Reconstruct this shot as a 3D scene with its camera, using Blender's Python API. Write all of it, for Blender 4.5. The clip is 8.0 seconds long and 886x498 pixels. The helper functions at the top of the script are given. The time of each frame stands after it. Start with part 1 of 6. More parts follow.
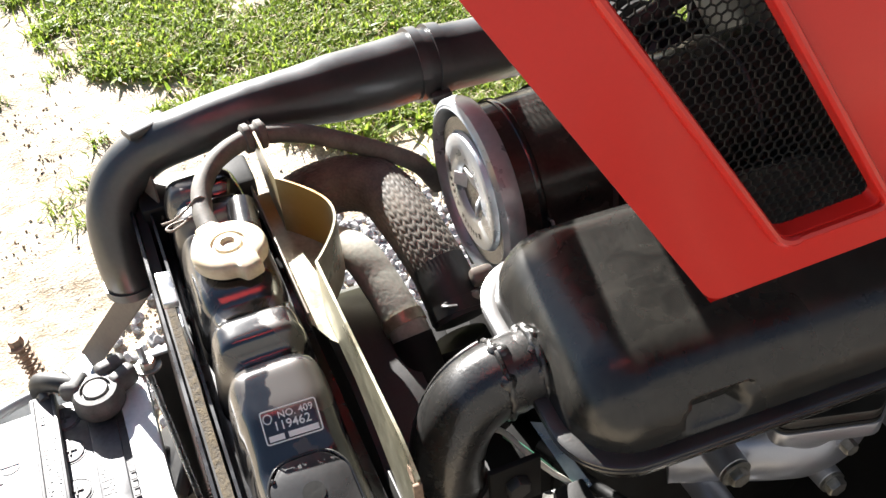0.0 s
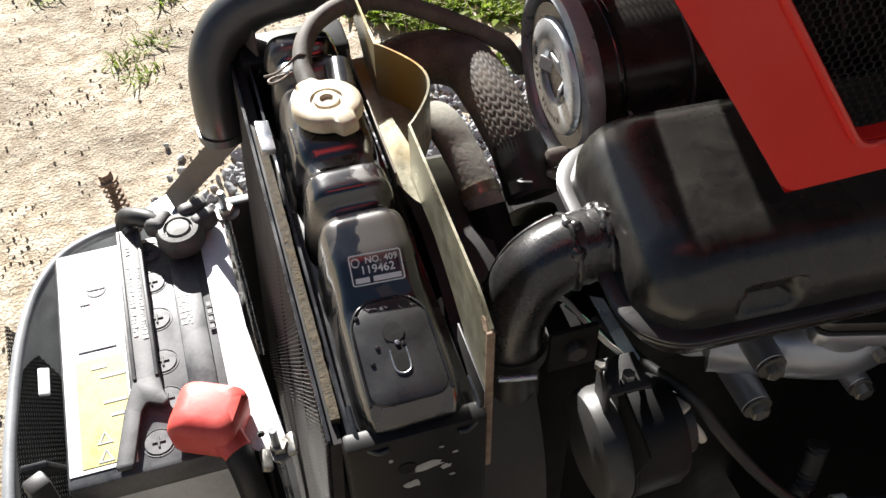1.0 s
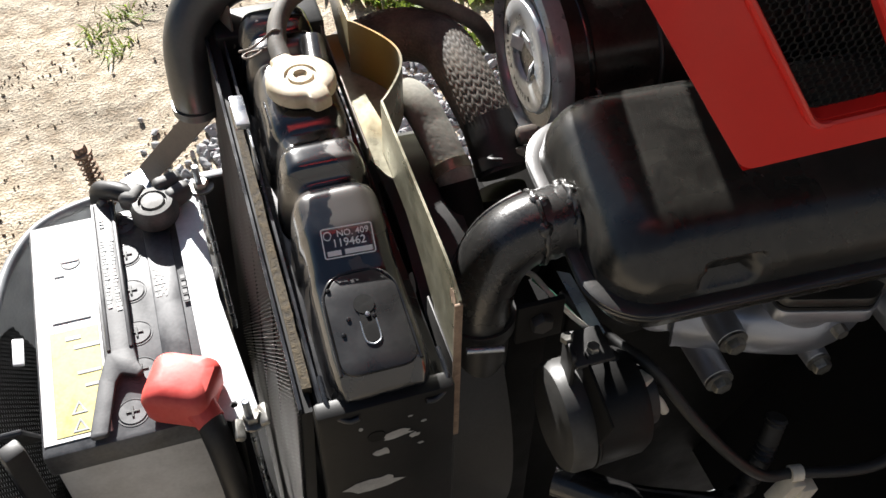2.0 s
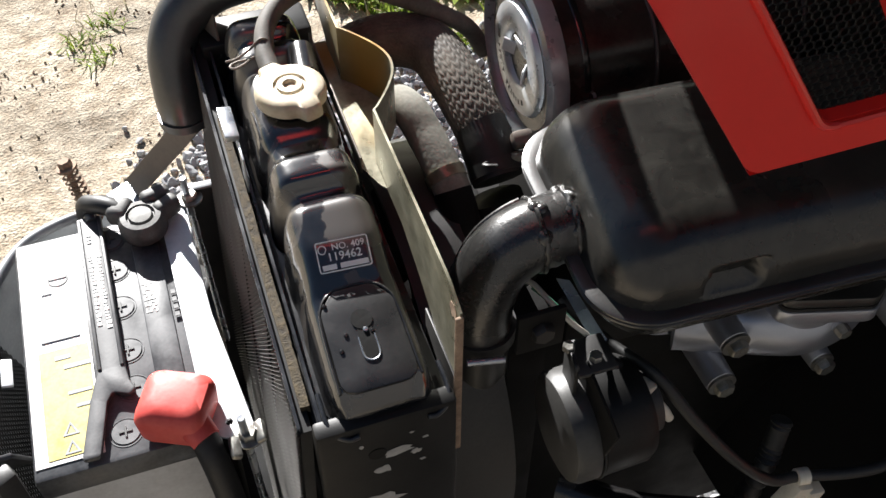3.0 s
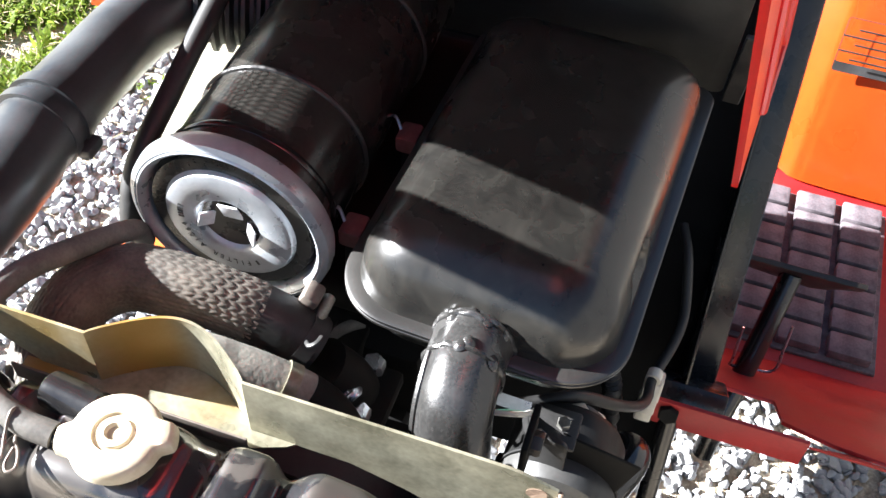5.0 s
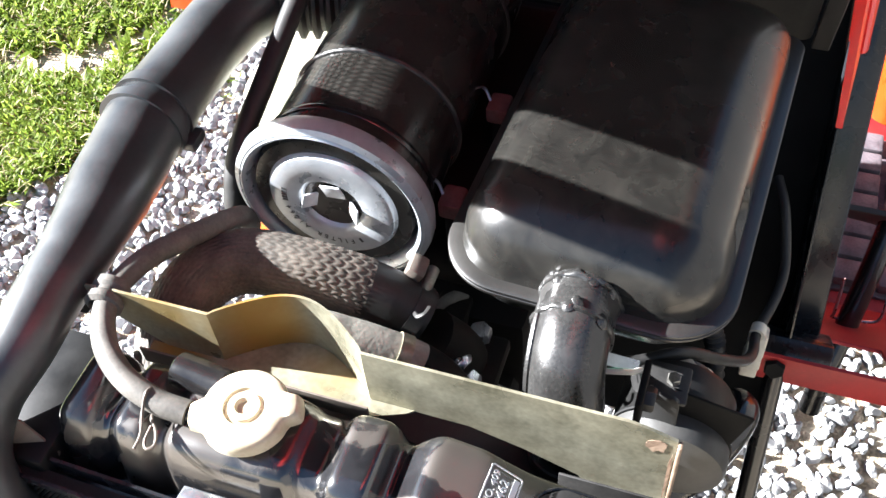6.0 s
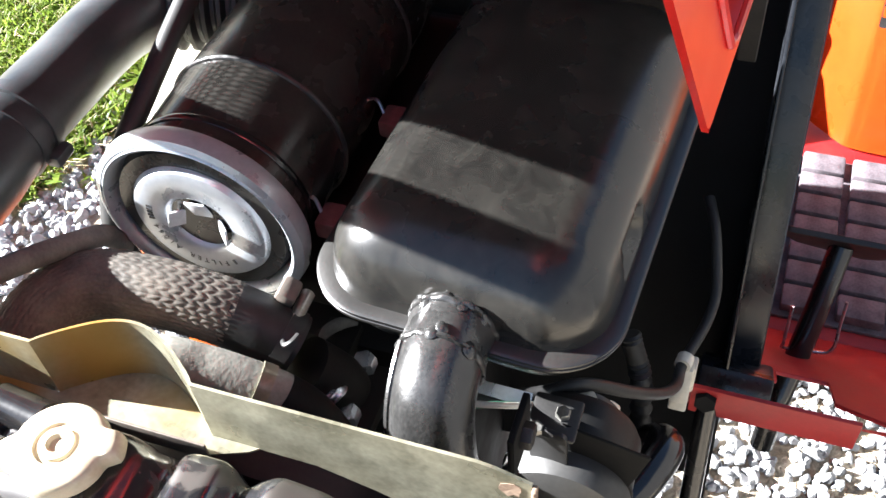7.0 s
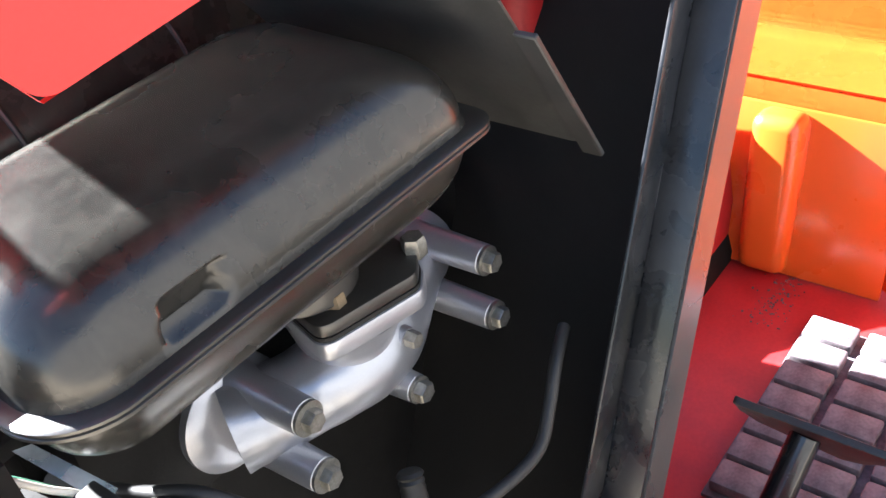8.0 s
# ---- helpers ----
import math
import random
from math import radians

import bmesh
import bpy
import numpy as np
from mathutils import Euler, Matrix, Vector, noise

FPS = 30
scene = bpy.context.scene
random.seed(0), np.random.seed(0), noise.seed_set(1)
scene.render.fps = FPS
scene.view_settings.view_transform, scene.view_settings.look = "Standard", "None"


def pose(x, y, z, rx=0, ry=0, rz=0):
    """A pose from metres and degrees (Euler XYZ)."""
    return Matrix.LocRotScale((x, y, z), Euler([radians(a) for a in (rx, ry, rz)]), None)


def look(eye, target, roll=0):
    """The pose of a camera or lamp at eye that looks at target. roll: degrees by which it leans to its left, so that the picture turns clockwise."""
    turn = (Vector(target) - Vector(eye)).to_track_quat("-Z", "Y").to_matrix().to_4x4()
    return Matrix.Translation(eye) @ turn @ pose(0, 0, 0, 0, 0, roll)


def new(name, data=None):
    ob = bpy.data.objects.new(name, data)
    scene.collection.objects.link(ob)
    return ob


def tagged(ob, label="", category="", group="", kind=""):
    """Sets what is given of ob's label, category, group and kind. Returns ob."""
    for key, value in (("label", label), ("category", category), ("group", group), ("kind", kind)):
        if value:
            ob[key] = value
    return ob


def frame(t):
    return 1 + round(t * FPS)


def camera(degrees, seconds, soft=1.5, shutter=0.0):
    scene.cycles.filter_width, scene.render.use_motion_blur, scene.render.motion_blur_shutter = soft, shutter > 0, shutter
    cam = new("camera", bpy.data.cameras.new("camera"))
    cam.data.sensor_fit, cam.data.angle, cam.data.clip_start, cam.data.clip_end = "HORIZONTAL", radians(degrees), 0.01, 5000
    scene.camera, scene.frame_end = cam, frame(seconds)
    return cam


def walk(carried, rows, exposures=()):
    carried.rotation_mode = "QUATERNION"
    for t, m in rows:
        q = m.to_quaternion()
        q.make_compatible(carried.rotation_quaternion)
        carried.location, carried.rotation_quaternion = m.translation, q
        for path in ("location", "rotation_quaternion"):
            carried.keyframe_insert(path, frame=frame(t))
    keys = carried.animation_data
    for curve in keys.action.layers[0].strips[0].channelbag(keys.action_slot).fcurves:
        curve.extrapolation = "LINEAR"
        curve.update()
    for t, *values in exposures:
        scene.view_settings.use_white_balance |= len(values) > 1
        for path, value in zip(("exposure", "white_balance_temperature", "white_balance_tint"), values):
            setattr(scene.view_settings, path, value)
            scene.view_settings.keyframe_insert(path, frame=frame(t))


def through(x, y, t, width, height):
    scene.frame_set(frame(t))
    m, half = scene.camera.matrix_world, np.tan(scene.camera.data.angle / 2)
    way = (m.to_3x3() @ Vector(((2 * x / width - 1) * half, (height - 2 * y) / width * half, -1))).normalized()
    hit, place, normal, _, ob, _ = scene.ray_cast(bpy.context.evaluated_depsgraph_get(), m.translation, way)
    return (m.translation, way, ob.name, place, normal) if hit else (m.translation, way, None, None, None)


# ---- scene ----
cam = camera(47.1, 8.0)
PATH = [
    (0, (-0.0327, -0.4459, 1.5384), (0.3462, 0.6521, 0.4971), -5.2),
    (0.3, (-0.043, -0.442, 1.542), (0.34, 0.948, 0.156), -4.6),
    (0.5, (-0.0626, -0.4515, 1.5469), (0.2189, 0.6283, 0.4565), -4.3),
    (0.7, (-0.068, -0.454, 1.552), (0.276, 0.889, 0.111), -2.7),
    (1, (-0.0727, -0.4753, 1.5579), (0.2141, 0.5354, 0.4042), -1.3),
    (1.5, (-0.0724, -0.4856, 1.5664), (0.2374, 0.5025, 0.3996), 0.2),
    (1.7, (-0.0726, -0.4871, 1.5672), (0.2406, 0.4911, 0.3925), 0.6),
    (3, (-0.0737, -0.4713, 1.5602), (0.2588, 0.4982, 0.384), 0.1),
    (3.3, (-0.098, -0.445, 1.565), (0.439, 0.744, 0.049), 1.2),
    (3.5, (-0.1223, -0.4021, 1.5649), (0.4078, 0.4398, 0.3629), 4.4),
    (4, (-0.1941, -0.2632, 1.5547), (0.5901, 0.3276, 0.3418), 4.5),
    (4.2, (-0.201, -0.215, 1.544), (0.942, 0.347, 0.002), 7.0),
    (4.5, (-0.1943, -0.1908, 1.5664), (0.7647, 0.1007, 0.3707), 8.0),
    (4.7, (-0.1862, -0.1769, 1.5703), (0.7829, 0.0898, 0.3777), 6.2),
    (5.8, (-0.2071, -0.1617, 1.5766), (0.6993, 0.2168, 0.3645), -4.9),
    (6, (-0.2068, -0.1593, 1.575), (0.6984, 0.2217, 0.3637), -5.6),
    (6.5, (-0.1971, -0.1637, 1.561), (0.706, 0.1767, 0.3356), -4.4),
    (7, (-0.1566, -0.2216, 1.5274), (0.7805, 0.1813, 0.3473), -5.9),
    (7.2, (-0.1178, -0.269, 1.5087), (0.8186, 0.1961, 0.3512), -7.9),
    (7.5, (-0.067, -0.373, 1.465), (1.178, 0.373, 0.089), -10.2),
    (7.7, (-0.016, -0.416, 1.424), (1.217, 0.415, 0.087), -8.1),
    (8, (0.031, -0.480, 1.369), (1.199, 0.604, 0.160), -10.5),
]
walk(cam, [(t, look(eye, target, roll)) for t, eye, target, roll in PATH], [(0, 2.60, 6500, 10), (0.5, 2.14, 6500, 10), (1.0, 1.75, 6500, 10), (1.7, 1.70, 6450, 10), (3.0, 1.70, 6350, 10), (3.5, 1.91, 6200, 10), (4.0, 2.45, 6100, 10), (4.5, 2.90, 6050, 10), (6.0, 3.06, 6050, 10), (7.0, 3.20, 6050, 10), (7.5, 3.70, 5950, 10), (8.0, 4.36, 6000, 10)])

# ---- light ----
SUN = Vector((-0.24, 1.9, 1.0)).normalized()
world = bpy.data.worlds.new("sky")
scene.world = world
world.use_nodes = True
sky = world.node_tree.nodes.new("ShaderNodeTexSky")
sky.sky_type = "NISHITA"
sky.sun_disc = False
sky.sun_elevation = math.asin(SUN.z)
sky.sun_rotation = math.atan2(SUN.x, SUN.y)
world.node_tree.links.new(sky.outputs[0], world.node_tree.nodes["Background"].inputs[0])
world.node_tree.nodes["Background"].inputs[1].default_value = 0.025
sun_data = bpy.data.lights.new("sun", "SUN")
sun_data.energy, sun_data.angle, sun_data.color = 5.0, radians(0.53), (1.0, 0.97, 0.93)
sun = new("sun", sun_data)
sun.matrix_world = look((-1, 3, 4), Vector((-1, 3, 4)) - SUN)


# ---- materials ----
def material(name, dark, light, rough=0.5, metal=0.0, scale=40.0, fine=400.0, bump=0.0, rough_var=0.12, coat=0.0, spread=0.5, per_piece=0.0, gloss=0.5):
    """Two colours mixed by coarse and fine noise, with uneven gloss and fine relief."""
    m = bpy.data.materials.new(name)
    m.use_nodes = True
    n, l = m.node_tree.nodes, m.node_tree.links
    b = n["Principled BSDF"]
    co = n.new("ShaderNodeTexCoord")
    big, small = n.new("ShaderNodeTexNoise"), n.new("ShaderNodeTexNoise")
    big.inputs["Scale"].default_value, big.inputs["Detail"].default_value = scale, 6
    small.inputs["Scale"].default_value, small.inputs["Detail"].default_value = fine, 4
    for t in (big, small):
        l.new(co.outputs["Object"], t.inputs["Vector"])
    add = n.new("ShaderNodeMath")
    add.operation = "MULTIPLY_ADD"
    l.new(small.outputs[0], add.inputs[0])
    add.inputs[1].default_value = 0.4
    l.new(big.outputs[0], add.inputs[2])
    ramp = n.new("ShaderNodeMapRange")
    ramp.inputs[1].default_value, ramp.inputs[2].default_value = 0.7 - spread / 2, 0.7 + spread / 2
    l.new(add.outputs[0], ramp.inputs[0])
    value = ramp.outputs[0]
    if per_piece:
        geo, mix = n.new("ShaderNodeNewGeometry"), n.new("ShaderNodeMix")
        mix.inputs[0].default_value = per_piece
        l.new(value, mix.inputs[2])
        l.new(geo.outputs["Random Per Island"], mix.inputs[3])
        value = mix.outputs[0]
    col = n.new("ShaderNodeMix")
    col.data_type = "RGBA"
    col.inputs[6].default_value, col.inputs[7].default_value = (*dark, 1), (*light, 1)
    l.new(value, col.inputs[0])
    l.new(col.outputs[2], b.inputs["Base Color"])
    rr = n.new("ShaderNodeMapRange")
    rr.inputs[1].default_value, rr.inputs[2].default_value = 0.3, 0.7
    rr.inputs[3].default_value, rr.inputs[4].default_value = max(0.03, rough - rough_var), min(1, rough + rough_var)
    l.new(big.outputs[0], rr.inputs[0])
    l.new(rr.outputs[0], b.inputs["Roughness"])
    b.inputs["Metallic"].default_value = metal
    b.inputs["Specular IOR Level"].default_value = gloss
    b.inputs["Coat Weight"].default_value = coat
    b.inputs["Coat Roughness"].default_value = 0.12
    if bump:
        bp = n.new("ShaderNodeBump")
        bp.inputs["Strength"].default_value, bp.inputs["Distance"].default_value = 0.6, bump
        l.new(add.outputs[0], bp.inputs["Height"])
        l.new(bp.outputs[0], b.inputs["Normal"])
    return m


GLOSS_BLACK = material("gloss_black_paint", (0.006, 0.006, 0.007), (0.018, 0.017, 0.016), 0.22, 0, 30, 250, 0.0002, 0.1, 0.4)
SATIN_BLACK = material("satin_black_paint", (0.012, 0.012, 0.012), (0.035, 0.033, 0.031), 0.5, 0, 25, 500, 0.0002, 0.12)
HEAT_BLACK = material("heatproof_black_paint", (0.010, 0.0095, 0.0088), (0.032, 0.030, 0.027), 0.36, 0.0, 18, 600, 0.0003, 0.05, gloss=0.9)
PIPE_BLACK = material("weathered_pipe_black", (0.016, 0.0158, 0.0155), (0.072, 0.070, 0.067), 0.27, 0.35, 30, 500, 0.0005, 0.08, gloss=1.0)
CANISTER = material("dusty_gloss_black", (0.008, 0.0076, 0.007), (0.044, 0.041, 0.036), 0.26, 0, 30, 300, 0.0001, 0.06, 0, 0.7, gloss=0.4)
RUBBER = material("black_rubber", (0.007, 0.007, 0.007), (0.024, 0.023, 0.022), 0.55, 0, 30, 300, 0.0003)
DUCT = material("black_plastic_duct", (0.018, 0.020, 0.022), (0.042, 0.046, 0.049), 0.38, 0, 20, 300, 0.0002, gloss=0.9)
GREY_RUBBER = material("dusty_grey_rubber", (0.18, 0.178, 0.15), (0.36, 0.355, 0.305), 0.85, 0, 60, 400, 0.0006)
DIRTY_HOSE = material("dusty_brown_hose", (0.055, 0.051, 0.045), (0.16, 0.148, 0.128), 0.7, 0, 60, 500, 0.0004)
STEEL = material("galvanised_steel", (0.30, 0.32, 0.35), (0.52, 0.54, 0.57), 0.28, 0.85, 40, 300, 0.0001)
WHITE_STEEL = material("pale_painted_steel", (0.55, 0.56, 0.58), (0.78, 0.79, 0.8), 0.45, 0.1, 30, 300, 0.0002)
LID = material("dusty_grey_lid", (0.030, 0.031, 0.034), (0.11, 0.112, 0.118), 0.4, 0, 28, 300, 0.0002, 0.12, 0, 0.4)
SHIELD = material("dull_grey_sheet", (0.018, 0.018, 0.0175), (0.046, 0.045, 0.043), 0.5, 0.1, 20, 300, 0.0002)
ALU = material("aluminium_paint", (0.36, 0.375, 0.42), (0.46, 0.475, 0.52), 0.33, 0.75, 9, 700, 0.0002, 0.05, spread=0.9)
BOLT = material("zinc_bolt_steel", (0.20, 0.19, 0.17), (0.40, 0.39, 0.36), 0.4, 0.8, 120, 600, 0.0002)
# for castings, and for sheets and patches that stand in for deep shade
CAST = material("oily_black_casting_and_shade", (0.003, 0.003, 0.003), (0.008, 0.0075, 0.007), 0.75, 0, 30, 300, 0.0005, gloss=0.2)
RED = material("red_body_paint", (0.60, 0.013, 0.009), (0.68, 0.021, 0.014), 0.38, 0, 12, 500, 0.00003, 0.06, 0.25, 1.0)
DEEP_RED = material("worn_red_floor_paint", (0.30, 0.010, 0.012), (0.46, 0.022, 0.022), 0.5, 0, 16, 260, 0.0002)
FENDER_RED = material("orange_red_paint", (0.64, 0.092, 0.010), (0.68, 0.112, 0.013), 0.30, 0, 10, 400, 0.00003, 0.06, 0.3, 1.0)
CREAM = material("cream_painted_cap", (0.40, 0.335, 0.225), (0.58, 0.515, 0.385), 0.5, 0, 60, 400, 0.0003)
RUST = material("rusted_steel", (0.14, 0.085, 0.055), (0.38, 0.28, 0.20), 0.8, 0.2, 90, 500, 0.0006)
BROWN_STEEL = material("dusty_brown_steel", (0.12, 0.10, 0.085), (0.2, 0.17, 0.14), 0.6, 0.3, 50, 300, 0.0003)
FOAM = material("dusty_foam_strip", (0.020, 0.015, 0.009), (0.10, 0.078, 0.047), 0.95, 0, 220, 900, 0.002)
FIN = material("dusty_radiator_fin", (0.045, 0.043, 0.040), (0.085, 0.081, 0.075), 0.6, 0.2, 40, 400, 0.0002)
CASE_BLACK = material("grey_black_plastic", (0.030, 0.031, 0.034), (0.085, 0.085, 0.088), 0.45, 0, 40, 400, 0.0002)
BLOCKER_GREY = material("blocker_wall_grey", (0.035, 0.034, 0.033), (0.075, 0.073, 0.070), 0.8, 0, 3, 60, 0.001)
CASE_WHITE = material("dusty_white_plastic", (0.5, 0.49, 0.47), (0.72, 0.71, 0.69), 0.5, 0, 30, 300, 0.0002)
PAPER = material("sunbleached_label", (0.68, 0.67, 0.65), (0.84, 0.83, 0.81), 0.5, 0, 45, 300)
YELLOW = material("faded_yellow_print", (0.46, 0.37, 0.05), (0.55, 0.48, 0.19), 0.5, 0, 60, 300)
INK = material("dark_print", (0.02, 0.02, 0.02), (0.05, 0.05, 0.05), 0.5)
PALE_INK = material("pale_embossed_print", (0.78, 0.78, 0.77), (0.86, 0.86, 0.84), 0.6, gloss=0.2)
RED_PLASTIC = material("red_soft_plastic", (0.60, 0.06, 0.05), (0.70, 0.11, 0.09), 0.5, 0, 40, 300, 0.0003)
CONNECTOR = material("ivory_plastic", (0.55, 0.50, 0.40), (0.72, 0.68, 0.58), 0.45, 0, 60, 300)
WIRE_WHITE = material("white_wire", (0.55, 0.52, 0.45), (0.7, 0.68, 0.62), 0.45)
WIRE_GREEN = material("green_wire", (0.04, 0.14, 0.09), (0.07, 0.2, 0.13), 0.45)
PAD = material("worn_step_rubber", (0.050, 0.040, 0.047), (0.19, 0.16, 0.175), 0.8, 0, 50, 300, 0.0006, 0.1)
DUSTY_DRUM = material("dusty_dark_drum", (0.022, 0.022, 0.021), (0.060, 0.058, 0.055), 0.45, 0.0, 22, 300, 0.0002, 0.1, 0, 0.6, gloss=0.5)
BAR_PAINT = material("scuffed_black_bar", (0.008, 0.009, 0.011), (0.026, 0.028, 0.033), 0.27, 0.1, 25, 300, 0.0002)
FLAT_BLACK = material("flat_black_paint", (0.004, 0.004, 0.004), (0.012, 0.0115, 0.011), 0.5, 0, 30, 400, 0.0002, gloss=0.25)
PANEL_BLACK = material("dull_black_panel", (0.014, 0.014, 0.0145), (0.030, 0.029, 0.029), 0.30, 0, 40, 400, 0.0002, 0.06, gloss=0.6)
# the black bar's side face, its paler grey standing in for reflected light
BAR_SIDE_SHEEN = material("bar_side_with_sheen", (0.058, 0.058, 0.058), (0.082, 0.081, 0.080), 0.30, 0.1, 14, 300, 0.00005, 0.06, gloss=0.6)
MESH_BLACK = material("black_mesh", (0.006, 0.006, 0.006), (0.016, 0.016, 0.016), 0.6, gloss=0.3)
GRILLE_GREY = material("grey_plastic_shell", (0.18, 0.19, 0.20), (0.30, 0.31, 0.32), 0.45, 0, 30, 300, 0.0002)
TAN = material("reddish_rubber_clip", (0.10, 0.04, 0.035), (0.20, 0.09, 0.08), 0.6, 0, 80, 400)
STONE = material("grey_crushed_stone", (0.20, 0.20, 0.205), (0.44, 0.44, 0.44), 0.9, 0, 60, 500, 0.0008, 0.08, 0, 0.5, 0.6, gloss=0.3)
PEBBLE = material("tan_pebble", (0.30, 0.25, 0.18), (0.55, 0.48, 0.38), 0.9, 0, 60, 500, 0.0006, 0.1, 0, 0.5, 0.6)
DRY = material("dry_straw", (0.26, 0.2, 0.1), (0.42, 0.36, 0.2), 0.8, 0, 10, 60, 0, 0.1, 0, 0.5, 0.5)
LITTER = material("brown_leaf_litter", (0.07, 0.052, 0.033), (0.24, 0.18, 0.11), 0.9, 0, 60, 500, 0.0004, 0.1, 0, 0.5, 0.7)
PETAL = material("yellow_petal", (0.6, 0.45, 0.02), (0.8, 0.65, 0.04), 0.6)
ORANGE = material("orange_paint", (0.6, 0.11, 0.015), (0.68, 0.15, 0.02), 0.45, 0, 20, 200)


def ground_material():
    m = bpy.data.materials.new("dry_soil")
    m.use_nodes = True
    n, l = m.node_tree.nodes, m.node_tree.links
    b = n["Principled BSDF"]
    co = n.new("ShaderNodeTexCoord")
    tex = []
    for s, d in ((3.2, 7), (22, 8), (160, 5)):
        t = n.new("ShaderNodeTexNoise")
        t.inputs["Scale"].default_value, t.inputs["Detail"].default_value = s, d
        l.new(co.outputs["Object"], t.inputs["Vector"])
        tex.append(t)
    c1 = n.new("ShaderNodeMix")
    c1.data_type = "RGBA"
    c1.inputs[6].default_value, c1.inputs[7].default_value = (0.33, 0.255, 0.17, 1), (0.58, 0.50, 0.38, 1)
    r1 = n.new("ShaderNodeMapRange")
    r1.inputs[1].default_value, r1.inputs[2].default_value = 0.32, 0.62
    l.new(tex[1].outputs[0], r1.inputs[0])
    l.new(r1.outputs[0], c1.inputs[0])
    c2 = n.new("ShaderNodeMix")
    c2.data_type, c2.blend_type = "RGBA", "MULTIPLY"
    r2 = n.new("ShaderNodeMapRange")
    r2.inputs[1].default_value, r2.inputs[2].default_value, r2.inputs[3].default_value, r2.inputs[4].default_value = 0.3, 0.7, 0.55, 1.15
    l.new(tex[2].outputs[0], r2.inputs[0])
    c2.inputs[0].default_value = 1
    l.new(c1.outputs[2], c2.inputs[6])
    l.new(r2.outputs[0], c2.inputs[7])
    c3, r3 = n.new("ShaderNodeMix"), n.new("ShaderNodeMapRange")
    c3.data_type, c3.blend_type = "RGBA", "MULTIPLY"
    c3.inputs[0].default_value = 1
    r3.inputs[1].default_value, r3.inputs[2].default_value, r3.inputs[3].default_value, r3.inputs[4].default_value = 0.35, 0.6, 0.62, 1.08
    l.new(tex[0].outputs[0], r3.inputs[0])
    l.new(c2.outputs[2], c3.inputs[6])
    l.new(r3.outputs[0], c3.inputs[7])
    l.new(c3.outputs[2], b.inputs["Base Color"])
    b.inputs["Roughness"].default_value = 0.95
    mix = n.new("ShaderNodeMath")
    mix.operation = "MULTIPLY_ADD"
    l.new(tex[2].outputs[0], mix.inputs[0])
    mix.inputs[1].default_value = 0.55
    l.new(tex[1].outputs[0], mix.inputs[2])
    bp = n.new("ShaderNodeBump")
    bp.inputs["Strength"].default_value, bp.inputs["Distance"].default_value = 1.0, 0.010
    l.new(mix.outputs[0], bp.inputs["Height"])
    l.new(bp.outputs[0], b.inputs["Normal"])
    return m


def leaf_material(name, dark, light, through=0.5):
    """Blades that let part of the light through."""
    m = material(name, dark, light, 0.5, 0, 4, 60, 0, 0.1, 0, 0.5, 0.6, gloss=0.2)
    n, l = m.node_tree.nodes, m.node_tree.links
    b, out = n["Principled BSDF"], n["Material Output"]
    tr, mix = n.new("ShaderNodeBsdfTranslucent"), n.new("ShaderNodeMixShader")
    l.new(b.inputs["Base Color"].links[0].from_socket, tr.inputs[0])
    mix.inputs[0].default_value = through
    l.new(b.outputs[0], mix.inputs[1])
    l.new(tr.outputs[0], mix.inputs[2])
    l.new(mix.outputs[0], out.inputs[0])
    return m


def worn_gloss_material():
    """Gloss black enamel with dull brown patches where the shine has weathered off."""
    m = material("weathered_gloss_black", (0.006, 0.006, 0.0068), (0.020, 0.020, 0.022), 0.19, 0, 30, 250, 0.0001, 0.05, 0.0, gloss=1.0)
    n, l = m.node_tree.nodes, m.node_tree.links
    b = n["Principled BSDF"]
    co, t, r = n.new("ShaderNodeTexCoord"), n.new("ShaderNodeTexNoise"), n.new("ShaderNodeMapRange")
    t.inputs["Scale"].default_value, t.inputs["Detail"].default_value, t.inputs["Distortion"].default_value = 19, 6, 0.9
    l.new(co.outputs["Object"], t.inputs["Vector"])
    r.inputs[1].default_value, r.inputs[2].default_value = 0.49, 0.53
    l.new(t.outputs[0], r.inputs[0])
    old = b.inputs["Base Color"].links[0].from_socket
    mix = n.new("ShaderNodeMix")
    mix.data_type = "RGBA"
    l.new(r.outputs[0], mix.inputs[0])
    l.new(old, mix.inputs[6])
    mix.inputs[7].default_value = (0.052, 0.045, 0.039, 1)
    l.new(mix.outputs[2], b.inputs["Base Color"])
    old = b.inputs["Roughness"].links[0].from_socket
    rough = n.new("ShaderNodeMix")
    l.new(r.outputs[0], rough.inputs[0])
    l.new(old, rough.inputs[2])
    rough.inputs[3].default_value = 0.34
    l.new(rough.outputs[0], b.inputs["Roughness"])
    coat = n.new("ShaderNodeMapRange")
    coat.inputs[3].default_value, coat.inputs[4].default_value = 0.9, 0.5
    l.new(r.outputs[0], coat.inputs[0])
    l.new(coat.outputs[0], b.inputs["Coat Weight"])
    return m


